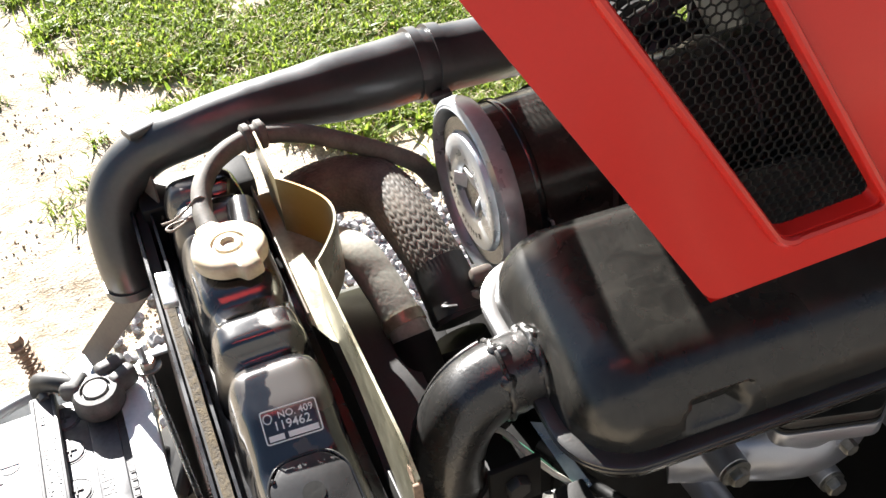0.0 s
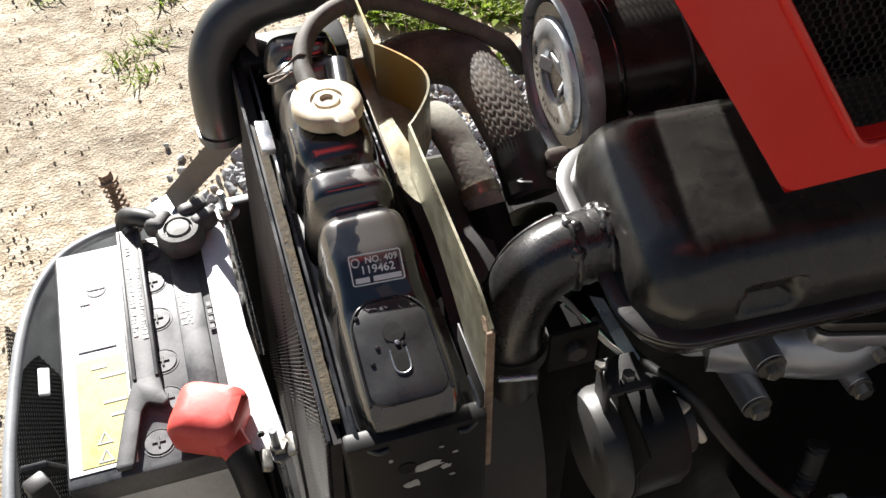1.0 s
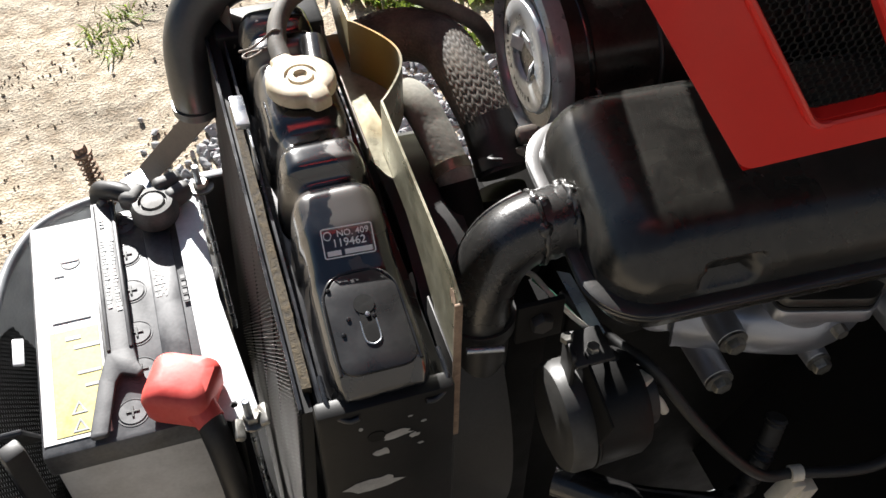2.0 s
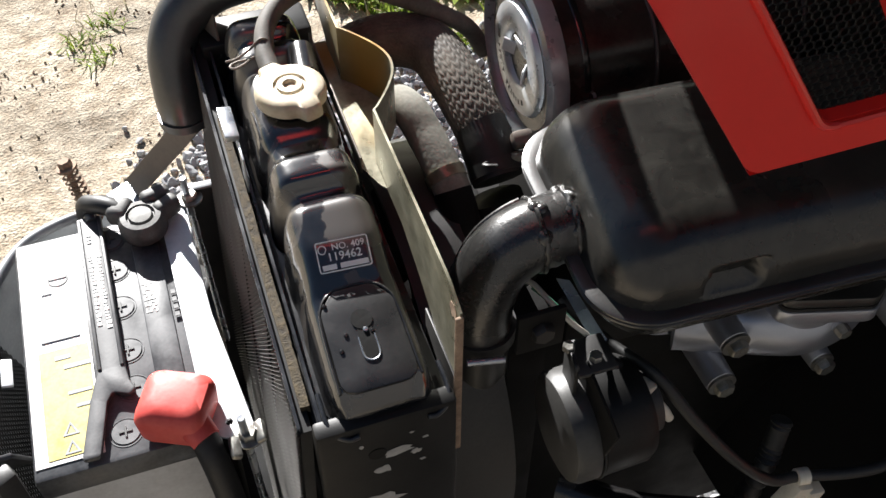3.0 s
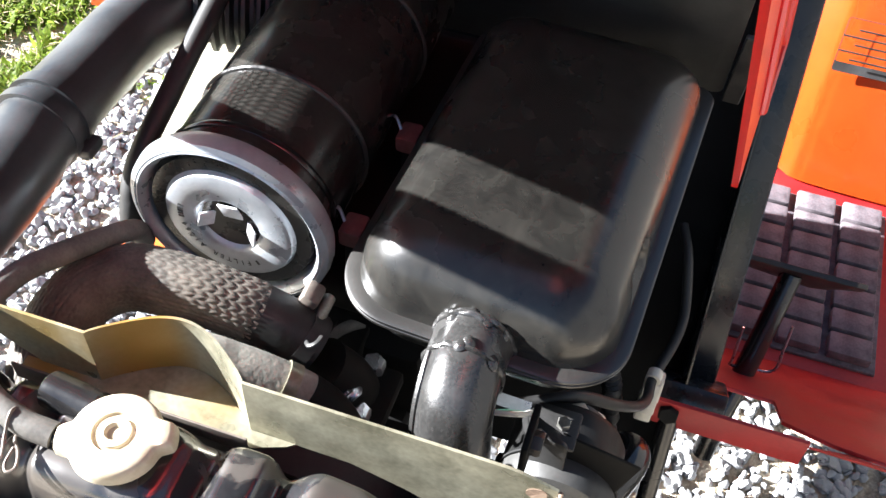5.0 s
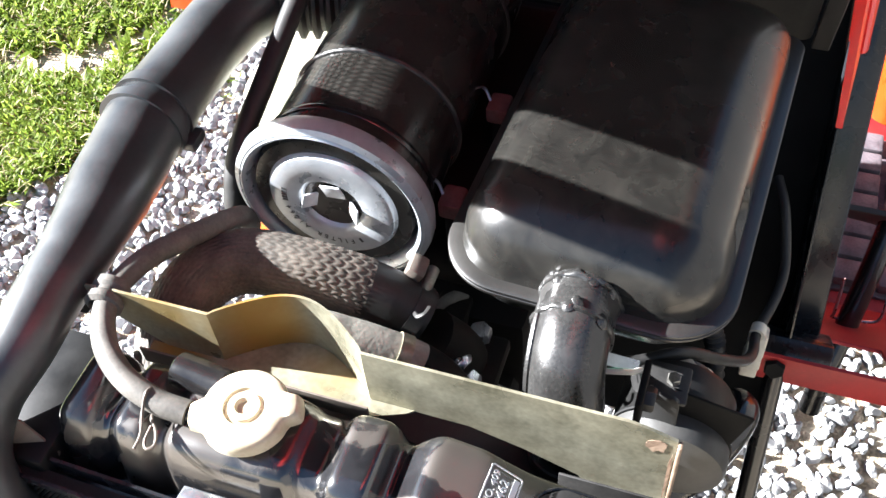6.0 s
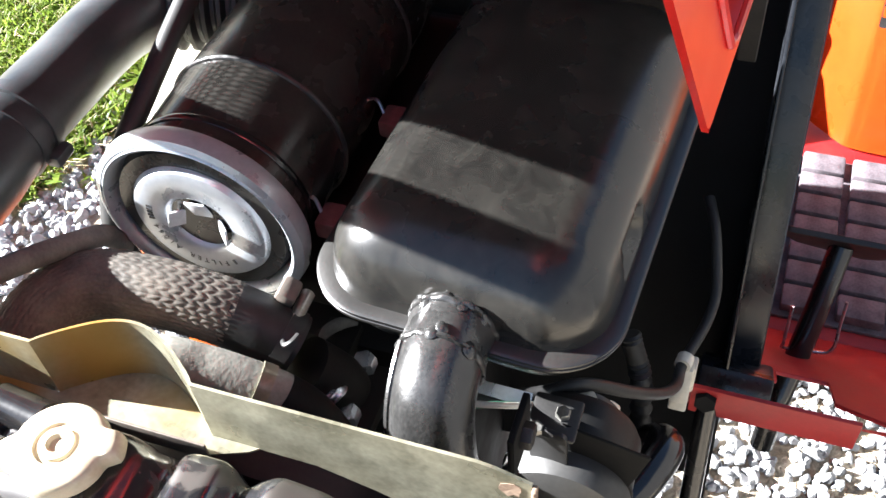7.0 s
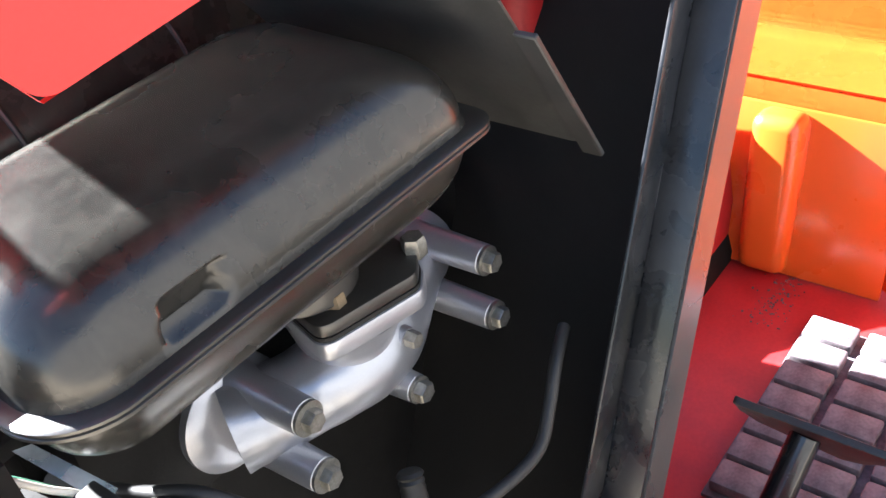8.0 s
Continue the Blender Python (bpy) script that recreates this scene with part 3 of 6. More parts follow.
for fx, fy in ((0.05, 2.32), (-0.02, 2.37), (0.12, 2.22)):
    flower = thing("dandelion", (fx, fy, 0), "yellow dandelion flower among grass", "flower", "dandelions")
    part("stem", tube([(fx, fy, 0), (fx + 0.004, fy, 0.04), (fx, fy + 0.004, 0.07)], 0.0015, 6, 4), LEAF, flower)
    bm = bmesh.new()
    for i in range(22):
        a = i * 2.4
        d = Vector((math.cos(a), math.sin(a), 0.25 + 0.03 * i))
        box((fx - 0.002, fy - 0.007, 0.07), (fx + 0.002, fy + 0.007, 0.0715), 0, 1, Matrix.Rotation(a, 4, "Z") @ Matrix.Rotation(0.5, 4, "X"), bm)
    part("petals", bm, PETAL, flower, "yellow petals", smooth=False)

# plain board wall out of view, added to block low sky behind the camera
bm = bmesh.new()
for i in range(60):
    box((-6.0 + i * 0.2, -2.62, 0.0), (-5.806 + i * 0.2, -2.6, 3.2), 0.004, 1, None, bm)
box((-6.0, -2.72, 0.0), (6.0, -2.62, 3.2), 0, 1, None, bm)
part("sky_blocker_south", bm, BLOCKER_GREY, None, "unseen plain grey board wall, added to block the low sky", smooth=False, category="wall", kind="structure")

# ---- chassis and engine ----
engine = thing("engine", (0.33, 0.0, 0.55), "dark painted diesel engine block under the muffler", "engine")
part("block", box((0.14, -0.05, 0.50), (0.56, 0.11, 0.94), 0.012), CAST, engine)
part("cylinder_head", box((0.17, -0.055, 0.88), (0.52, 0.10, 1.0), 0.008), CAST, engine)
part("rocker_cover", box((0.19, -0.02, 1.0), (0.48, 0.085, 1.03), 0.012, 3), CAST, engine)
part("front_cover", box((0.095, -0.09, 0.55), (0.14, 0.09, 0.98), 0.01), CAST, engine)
part("fan_hub", lathe((0.07, 0, 0.92), (1, 0, 0), [(0, 0), (0, 0.03), (0.03, 0.03), (0.03, 0)]), CAST, engine)
for i in range(5):
    a = i * 2 * math.pi / 5
    t = Matrix.Rotation(a, 4, "X") @ Matrix.Translation((0, 0, 0.08)) @ Matrix.Rotation(0.5, 4, "Z")
    part("fan_blade", box((0.079, -0.03, 0.915), (0.082, 0.03, 1.005), 0.001, 1, None), CAST, engine).matrix_local = Matrix.Translation(Vector((0.08, 0, 0.92)) - ORIGIN[engine.name]) @ t
housing = thing("thermostat_housing", (0.125, -0.01, 0.98), "dark cast thermostat housing with clip bolts", "engine part")
part("body", tube([(0.135, -0.02, 0.97), (0.13, -0.018, 1.01), (0.125, -0.003, 1.035)], [0.022, 0.022, 0.021], 20), CAST, housing)
part("flange", box((0.10, -0.05, 1.0), (0.155, 0.005, 1.012), 0.004), CAST, housing)
part("bolt", hexagon((0.113, -0.034, 1.012), (0, 0, 1), 0.008, 0.008), STEEL, housing, "bright hexagon bolt")
part("bolt", hexagon((0.15, -0.03, 1.012), (0, 0, 1), 0.008, 0.008), STEEL, housing, "bright hexagon bolt")

chassis = thing("chassis", (0.3, 0, 0.3), "black steel tractor chassis rails and axle", "chassis")
part("rail", box((-0.30, -0.13, 0.50), (0.35, -0.09, 0.60), 0.006), CAST, chassis)
part("rail", box((-0.30, 0.09, 0.50), (0.35, 0.13, 0.60), 0.006), CAST, chassis)
part("gearbox", box((0.56, -0.12, 0.35), (1.5, 0.12, 0.66), 0.03), CAST, chassis)
part("belly_plate", box((0.10, -0.20, 0.50), (0.30, -0.131, 0.512), 0.003), CAST, chassis)
part("front_axle", box((0.0, -0.36, 0.33), (0.08, 0.36, 0.40), 0.015), CAST, chassis)
part("support", box((0.01, -0.09, 0.39), (0.09, 0.09, 0.52), 0.01), CAST, chassis)


def wheel(name, x, y, r, w, side):
    wh = thing(name, (x, y, 0), "black rubber tractor tyre on a steel rim", "wheel", "tractor wheels")
    prof = [(-w / 2, r * 0.58), (-w / 2, r * 0.82), (-w * 0.42, r * 0.93), (-w * 0.2, r * 0.97), (w * 0.2, r * 0.97), (w * 0.42, r * 0.93), (w / 2, r * 0.82), (w / 2, r * 0.58), (-w / 2, r * 0.58)]
    part("tyre", lathe((x, y, r), (0, 1, 0), prof, 48), RUBBER, wh)
    part("rim", lathe((x, y, r), (0, 1, 0), [(-w * 0.3, 0), (-w * 0.3, r * 0.3), (-w * 0.45, r * 0.6), (w * 0.45, r * 0.6), (w * 0.3, r * 0.3), (w * 0.3, 0)], 32), WHITE_STEEL, wh)
    lug = box((-0.012, -w * 0.24, -0.010), (0.012, w * 0.24, 0.012), 0.004, 1, Matrix.Rotation(0.6, 4, "Z"))
    first = part("lug", lug, RUBBER, wh)
    n = 22
    for i in range(n * 2):
        a = i * math.pi / n
        s = 1 if i % 2 else -1
        ob = first if i == 0 else first.copy()
        if i:
            scene.collection.objects.link(ob)
        ob.matrix_local = Matrix.Translation((0, 0, r)) @ Matrix.Rotation(a, 4, "Y") @ Matrix.Translation((0, s * w * 0.23, r * 0.975)) @ Matrix.Diagonal((1, s, 1, 1))


wheel("tractor_wheel", 0.04, 0.44, 0.28, 0.15, 1)
wheel("tractor_wheel", 0.04, -0.44, 0.28, 0.15, -1)

# ---- radiator ----
TANK = ((0.153, 1.085, 0.024), (0.151, 1.106, 0.028), (0.147, 1.119, 0.031), (0.140, 1.122, 0.032), (0.127, 1.122, 0.032), (0.123, 1.113, 0.0275), (0.116, 1.113, 0.0275),
        (0.112, 1.122, 0.032), (0.096, 1.122, 0.032), (0.092, 1.113, 0.0275), (0.085, 1.113, 0.0275), (0.081, 1.122, 0.032), (0.062, 1.123, 0.033), (0.024, 1.123, 0.033),
        (0.016, 1.121, 0.032), (0.010, 1.1165, 0.0300), (-0.003, 1.1165, 0.0300), (-0.008, 1.1225, 0.0325), (-0.012, 1.1240, 0.033), (-0.026, 1.1240, 0.033), (-0.030, 1.1225, 0.0322),
        (-0.034, 1.1130, 0.0282), (-0.038, 1.1115, 0.0275), (-0.042, 1.1150, 0.0295), (-0.052, 1.1232, 0.0325), (-0.0555, 1.1245, 0.033), (-0.060, 1.1240, 0.033), (-0.076, 1.1205, 0.033),
        (-0.082, 1.119, 0.0318), (-0.098, 1.109, 0.0318), (-0.106, 1.103, 0.033), (-0.150, 1.094, 0.033), (-0.162, 1.091, 0.032), (-0.169, 1.084, 0.030), (-0.172, 1.073, 0.027))
TANK_X, TANK_BASE = -0.004, 1.066


def tank_top(y):
    ys = [k[0] for k in TANK][::-1]
    return float(np.interp(y, ys, [k[1] for k in TANK][::-1]))


radiator = thing("radiator", (-0.01, 0, 0.60), "black gloss radiator with ribbed top tank and cream cap", "radiator")
rings = []
fine = np.linspace(TANK[0][0], TANK[-1][0], 330)
soft = np.exp(-0.5 * (np.arange(-6, 7) / 2.2) ** 2)
for_top, for_half = (np.convolve(np.pad(np.interp(-fine, [-k[0] for k in TANK], [k[c] for k in TANK]), 6, "edge"), soft / soft.sum(), "valid") for c in (1, 2))
for y, zt, hw in zip(fine.tolist(), for_top.tolist(), for_half.tolist()):
    ring = []
    for j in range(49):
        a = math.pi * j / 48
        c, s = math.cos(a), math.sin(a)
        ring.append((TANK_X + (hw - 0.001 - 0.0050 * abs(s) ** 0.30) * math.copysign(abs(c) ** 0.34, c), y, TANK_BASE + (zt - TANK_BASE) * abs(s) ** 0.36))
    rings.append(ring)
part("top_tank", loft(rings), WORN_BLACK, radiator, "gloss black pressed top tank with ribs")
part("header_flange", sheet(rounded([(-0.043, -0.175), (0.034, -0.175), (0.034, 0.158), (-0.043, 0.158)], 0.006), 0.005, lambda u, v, w: Vector((u, v, w + 1.0605)), bevel=0.001), GLOSS_BLACK, radiator)
part("core", box((-0.045, -0.165, 0.68), (0.03, 0.15, 1.06), 0.002), MESH_BLACK, radiator, "dark finned core")
for y in (-0.1785, 0.152):
    part("side_bracket", box((-0.047, y, 0.66), (0.036, y + (0.0125 if y < 0 else 0.036), 1.072 if y < 0 else 1.096), 0.003), FLAT_BLACK, radiator, "black side bracket with chipped paint")
# pressed panel with a slot on the sloping end of the tank
slope = Vector((0, -0.044, -0.009)).normalized()
patch = at_frame((-0.0045, -0.135, tank_top(-0.135) - 0.0012), (1, 0, 0), -slope)
part("end_panel", sheet(rounded([(-0.0225, -0.034), (0.0225, -0.034), (0.0215, 0.018), (0.012, 0.030), (-0.012, 0.030), (-0.0215, 0.018)], 0.010), 0.003, lambda u, v, w: patch @ Vector((u, v, w)), bevel=0.0008), PANEL_BLACK, radiator)
part("panel_rim", tube([patch @ Vector(p) for p in ((-0.0235, -0.032, 0.0018), (-0.0225, 0.010, 0.0018), (-0.0200, 0.022, 0.0018), (-0.013, 0.0295, 0.0018), (0, 0.0315, 0.0018), (0.013, 0.0295, 0.0018), (0.0200, 0.022, 0.0018), (0.0225, 0.010, 0.0018), (0.0235, -0.032, 0.0018))], 0.0011, 8, 6), GLOSS_BLACK, radiator)
# slot and hole are flat black patches; a bright tube draws the lit lip
part("slot", sheet(rounded([(-0.0042, -0.016), (0.0042, -0.016), (0.0042, 0.008), (-0.0042, 0.008)], 0.0041), 0.0004, lambda u, v, w: patch @ Vector((u, v, w + 0.0030))), CAST, radiator, "dark open slot")
part("slot_hole", sheet([(0.0062 * math.cos(k * 0.3142), 0.0085 + 0.0062 * math.sin(k * 0.3142)) for k in range(20)], 0.0007, lambda u, v, w: patch @ Vector((u, v, w + 0.0030))), CAST, radiator, "dark round hole")
part("slot_lip", tube([patch @ Vector(p) for p in ((-0.0047, -0.002, 0.0033), (-0.0047, -0.012, 0.0033), (-0.0036, -0.0158, 0.0033), (0, -0.0174, 0.0033), (0.0036, -0.0158, 0.0033), (0.0047, -0.012, 0.0033), (0.0047, -0.002, 0.0033))], 0.0006, 8, 6), STEEL, radiator, "bright slot edge drawn as if lit")
part("slot_pin", lathe(patch @ Vector((0.0005, 0.0015, 0.0032)), patch.to_3x3() @ Vector((0, 0, 1)), [(0, 0.0018), (0.0012, 0.0014), (0.0016, 0)], 12), STEEL, radiator, "small bright pin")
# chipped paint and a hole on the near side
part("bracket_hole", lathe((-0.013, -0.1787, 1.040), (0, -1, 0), [(0, 0), (0, 0.0055), (0.0004, 0.0055), (0.0004, 0)], 20), CAST, radiator)
chips = random.Random(21)
for cx, cz, w, h in ((-0.001, 1.037, 0.011, 0.0055), (-0.010, 1.021, 0.006, 0.005), (0.010, 1.031, 0.004, 0.003), (0.016, 1.044, 0.002, 0.0015), (-0.022, 1.052, 0.0015, 0.002), (0.008, 1.053, 0.002, 0.001), (-0.016, 0.985, 0.020, 0.009), (0.014, 1.02, 0.0025, 0.0015)):
    rim = [(cx + w * math.cos(k * 0.449) * chips.uniform(0.55, 1.1), cz + h * math.sin(k * 0.449) * chips.uniform(0.55, 1.1)) for k in range(14)]
    part("paint_chip", sheet(rim, 0.0002, lambda u, v, w: Vector((u, -0.1788 - w, v))), CHIP, radiator, "pale chipped paint", smooth=False)
for px, py in ((-0.018, 0.022), (-0.011, 0.001), (0.004, 0.0), (-0.016, -0.008)):
    part("rivet", lathe(patch @ Vector((px, py, 0.0028)), patch.to_3x3() @ Vector((0, 0, 1)), [(0, 0.0016), (0.001, 0.0012), (0.0014, 0)], 10), GLOSS_BLACK, radiator)
# white printed label
lab = at_frame((-0.0035, -0.0895, tank_top(-0.0895) + 0.0008), (1, -0.06, 0.0), (0, 0.016, 0.0098))
outline = rounded([(-0.0155, -0.0093), (0.0155, -0.0093), (0.0155, 0.0093), (-0.0155, 0.0093)], 0.0018)
inner = rounded([(-0.0148, -0.0086), (0.0148, -0.0086), (0.0148, 0.0086), (-0.0148, 0.0086)], 0.0013)
label = part("printed_label", sheet(outline, 0.0003, lambda u, v, w: lab @ Vector((u, v, w)), [inner]), PALE_INK, radiator, "white printed frame with numbers", smooth=False)
writing("NO. 409", 0.0054, lab @ Matrix.Translation((0.0035, 0.0050, 0.0002)), PALE_INK, label, bold=0.00004)
writing("119462", 0.0068, lab @ Matrix.Translation((0.0005, -0.0006, 0.0002)), PALE_INK, label, bold=0.00005)
for k, (u0, u1) in enumerate(((-0.0135, -0.0052), (-0.003, 0.0135))):
    part("printed_bar", sheet([(u0, -0.0078), (u1, -0.0078), (u1, -0.0047), (u0, -0.0047)], 0.0003, lambda u, v, w: lab @ Vector((u, v, w))), PALE_INK, label, smooth=False)
part("printed_disc", sheet([(-0.0118 + 0.0026 * math.cos(a * 0.4), 0.0045 + 0.0028 * math.sin(a * 0.4)) for a in range(15)][:-1], 0.0003, lambda u, v, w: lab @ Vector((u, v, w)),
                            [[(-0.0118 + 0.0020 * math.cos(a * 0.4), 0.0045 + 0.0022 * math.sin(a * 0.4)) for a in range(15)][:-1]]), PALE_INK, label, smooth=False)
# filler neck, cap and hose nipple
CAP = Vector((-0.002, 0.043, 1.123))
part("filler_neck", lathe(CAP - Vector((0, 0, 0.006)), (0, 0, 1), [(0, 0.021), (0.006, 0.018), (0.010, 0.018), (0.011, 0.022), (0.013, 0.022), (0.013, 0)], 40), GLOSS_BLACK, radiator)
cap_ring = []
for i in range(96):
    a = 2 * math.pi * i / 96
    off = min(abs(math.remainder(a - radians(-70), 2 * math.pi)), abs(math.remainder(a - radians(112), 2 * math.pi)))
    ear = max(0.0, min(1.0, (0.38 - off) / 0.20))
    lobe = ear * ear * (3 - 2 * ear) - 0.06 * max(0.0, 1 - abs(off - 0.48) / 0.16)
    cap_ring.append((math.cos(a), math.sin(a), lobe))
prof = ((0.004, 0.95, 0.0045), (0.0042, 1.0, 0.0058), (0.0085, 1.0, 0.0058), (0.011, 0.97, 0.0055), (0.0128, 0.90, 0.0048), (0.0135, 0.72, 0.002), (0.0137, 0.46, 0), (0.0122, 0.44, 0), (0.0122, 0.37, 0), (0.0140, 0.35, 0), (0.0142, 0.2, 0), (0.012, 0.15, 0), (0.012, 0.02, 0))
part("radiator_cap", loft([[(CAP.x + c * (0.0235 * f + l * lb), CAP.y + s * (0.0235 * f + l * lb), CAP.z + h) for c, s, lb in cap_ring] for h, f, l in prof]), CREAM, radiator, "cream painted pressure cap with two ears")
part("hose_nipple", rod((-0.006, 0.060, 1.124), (-0.010, 0.088, 1.1265), 0.0052, 16), GLOSS_BLACK, radiator)
part("nipple_stub", rod((0.012, 0.062, 1.122), (0.016, 0.094, 1.121), 0.010, 20), GLOSS_BLACK, radiator)
# front of the core: slanting fins
bm = bmesh.new()
y0, y1, z0, z1, fx, rise = -0.165, 0.168, 0.72, 1.064, -0.0525, 0.0755
step, LEAN = 0.0043, 0.06    # the finned screen stands further out below
c = z0
while c < z1 + (1.29 + rise) * (y1 - y0):
    lo_y = max(y0, y0 + (c - z1) / (1.29 + rise))
    hi_y = min(y1, y0 + (c - z0) / 1.29)
    if hi_y - lo_y > 0.004:
        p, q = Vector((fx, lo_y, c - 1.29 * (lo_y - y0))), Vector((fx, hi_y, c - 1.29 * (hi_y - y0)))
        d = (q - p).normalized()
        n1 = Vector((0, -d.z, d.y)) * 0.0009
        vs = [bm.verts.new(v) for v in (p - n1, q - n1, q + n1 * 0.2 + Vector((-0.0028, 0, 0)), p + n1 * 0.2 + Vector((-0.0028, 0, 0)), p + n1, q + n1)]
        bm.faces.new((vs[0], vs[1], vs[2], vs[3]))
        bm.faces.new((vs[3], vs[2], vs[5], vs[4]))
    c += step
for v in bm.verts:
    v.co.x -= LEAN * (1.075 - v.co.z)
part("fin_pack", bm, FIN, radiator, "dusty slanting cooling fins", smooth=False, kind="stuff")
for y in (-0.083, -0.005, 0.073):
    bm = box((-0.0543, y, 0.72), (-0.0525, y + 0.0012, z1 + rise * (y - y0) - 0.002), 0.0005, 1)
    for v in bm.verts:
        v.co.x -= LEAN * (1.075 - v.co.z)
    part("tube_strip", bm, MESH_BLACK, radiator)


def screen_strip(name, x0, x1, lo, hi, far_y, mat, label="", near_y=y0):
    """A strip along the sloping top edge of the finned screen, lo to hi above that edge."""
    own = bmesh.new()
    ends = [[own.verts.new((x, y, z1 + rise * (y - y0) + h)) for x, h in ((x0, lo), (x1, lo), (x1, hi), (x0, hi))] for y in np.linspace(near_y, far_y, 24)]
    if mat == FOAM:
        for v in own.verts:
            v.co += Vector((0.0006, 0, 0.0016)) * noise.noise(v.co * 160)
    if lo < -0.1:
        for v in own.verts:
            v.co.x -= LEAN * (1.075 - v.co.z)
    for a, b in zip(ends, ends[1:]):
        for i in range(4):
            own.faces.new((a[i], a[(i + 1) % 4], b[(i + 1) % 4], b[i]))
    own.faces.new(ends[0][::-1])
    own.faces.new(ends[-1])
    bmesh.ops.recalc_face_normals(own, faces=own.faces)
    return part(name, own, mat, radiator, label)


screen_strip("fin_backing", -0.0522, -0.0455, -0.34, -0.002, 0.170, MESH_BLACK)
screen_strip("top_rail", -0.0545, -0.0525, -0.003, 0.003, 0.172, BAR_PAINT, "thin scuffed steel rail")
screen_strip("foam_strip", -0.0497, -0.0440, -0.004, 0.0025, 0.085, FOAM, "crumbling brown foam seal", -0.152)
screen_strip("flange_lip", -0.0420, -0.0402, -0.006, 0.006, 0.150, BAR_PAINT, "scuffed flange lip", -0.172)
part("metal_tag", box((-0.0500, 0.033, 1.1075), (-0.0405, 0.064, 1.1125), 0.001, 2, Matrix.Rotation(0.12, 4, "Y")), STEEL, radiator, "small grey metal tag")
part("tag_flap", box((-0.0430, 0.014, 1.078), (-0.0415, 0.032, 1.108), 0.0005), GALV, radiator)
corner = at_frame((-0.036, 0.172, 1.103), (0.3, -1, -0.25), (0.2, 0.2, 1))
part("corner_bracket", sheet(rounded([(-0.014, -0.006), (0.022, -0.020), (0.024, -0.012), (0.004, 0.010), (-0.010, 0.012)], 0.003), 0.0015, lambda u, v, w: corner @ Vector((u, v, w))), BROWN_STEEL, radiator, "bent grey corner bracket")
# curled lips where the tank meets the near bracket
for x, sx in ((-0.0385, 1), (0.0335, -1)):
    part("curled_lip", tube([(x, -0.150, 1.0725), (x, -0.168, 1.0715), (x + sx * 0.003, -0.176, 1.0685), (x + sx * 0.010, -0.1795, 1.065), (x + sx * 0.016, -0.1798, 1.066)], 0.0016, 10, 6), BAR_PAINT, radiator, "scuffed curled lip")

# ---- zinc shroud plate behind the radiator ----
shroud = thing("fan_shroud", (0.045, 0, 0.75), "yellow zinc plated fan shroud plate with rusted edge", "shroud")


def plate_x(y):
    """The plate runs straight but for one round bulge that clears the pump."""
    if -0.004 < y < 0.084:
        t = (0.084 - y) / 0.088
        return 0.041 + 0.024 * math.sin(math.pi * t) ** 0.8 * (0.75 + 0.25 * math.sin(math.pi * t))
    return 0.041


ys = [0.166, 0.160, 0.150, 0.135, 0.12, 0.10, 0.088] + [0.084 - 0.0022 * i for i in range(41)] + [-0.012, -0.03, -0.06, -0.09, -0.12, -0.142, -0.150, -0.157, -0.1665]
bm = bmesh.new()
rows = []
for y in ys:
    top = 1.142 - (0.0 if y < 0.155 else (y - 0.155) * 0.4) - max(0, -0.146 - y) * 0.35
    bottom = float(np.interp(y, (-0.165, -0.145, -0.12, -0.07, 0.12, 0.17), (1.010, 1.035, 1.074, 1.096, 1.098, 1.133)))
    x = plate_x(y)
    rows.append([bm.verts.new((x - 0.0008, y, bottom)), bm.verts.new((x + 0.0008, y, bottom)), bm.verts.new((x + 0.0008, y, top)), bm.verts.new((x - 0.0008, y, top))])
for a, b in zip(rows, rows[1:]):
    for i in range(4):
        bm.faces.new((a[i], a[(i + 1) % 4], b[(i + 1) % 4], b[i]))
bm.faces.new(rows[0])
bm.faces.new(rows[-1][::-1])
bmesh.ops.recalc_face_normals(bm, faces=bm.faces)
part("plate", bm, ZINC, shroud, "yellow zinc plate with a round bulge")
part("end_flange", box((0.0372, -0.1690, 1.000), (0.0420, -0.1668, 1.1335), 0.0008), RUST, shroud, "rusty bent end flange")
part("end_wall", box((0.0388, -0.1666, 0.75), (0.0404, -0.11, 1.0715), 0.0005), SATIN_BLACK, shroud)
spots_rng = random.Random(8)
for cy, cz, w, h in ((-0.1570, 1.1270, 0.0075, 0.0065), (-0.1650, 1.100, 0.0010, 0.026)):
    part("rust_patch", sheet([(cy + w * math.cos(k * 0.449) * spots_rng.uniform(0.6, 1.1), cz + h * math.sin(k * 0.449) * spots_rng.uniform(0.6, 1.1)) for k in range(14)], 0.0002, lambda u, v, w: Vector((0.0400 - w, u, v))), RUST, shroud, "pale rust patch", smooth=False)
ledge = [(0.030, 0.13), (0.0412, 0.13)] + [(plate_x(y) - 0.001, y) for y in [0.085 - 0.0045 * i for i in range(21)]] + [(0.040, -0.03), (0.037, -0.026), (0.030, -0.008)]
part("ledge", sheet(ledge, 0.0012, lambda u, v, w: Vector((u, v, w + 1.0965))), ZINC, shroud, "dull grey ledge below the plate")
part("ledge_lip", box((0.0288, -0.008, 1.094), (0.0302, 0.13, 1.1075), 0.0004), BROWN_STEEL, shroud)
part("barrel", lathe((0.043, -0.005, 0.90), (1, 0, 0), [(0, 0.150), (0, 0.1545), (0.045, 0.1545), (0.045, 0.150), (0, 0.150)], 64), SATIN_BLACK, shroud, "black round fan shroud")
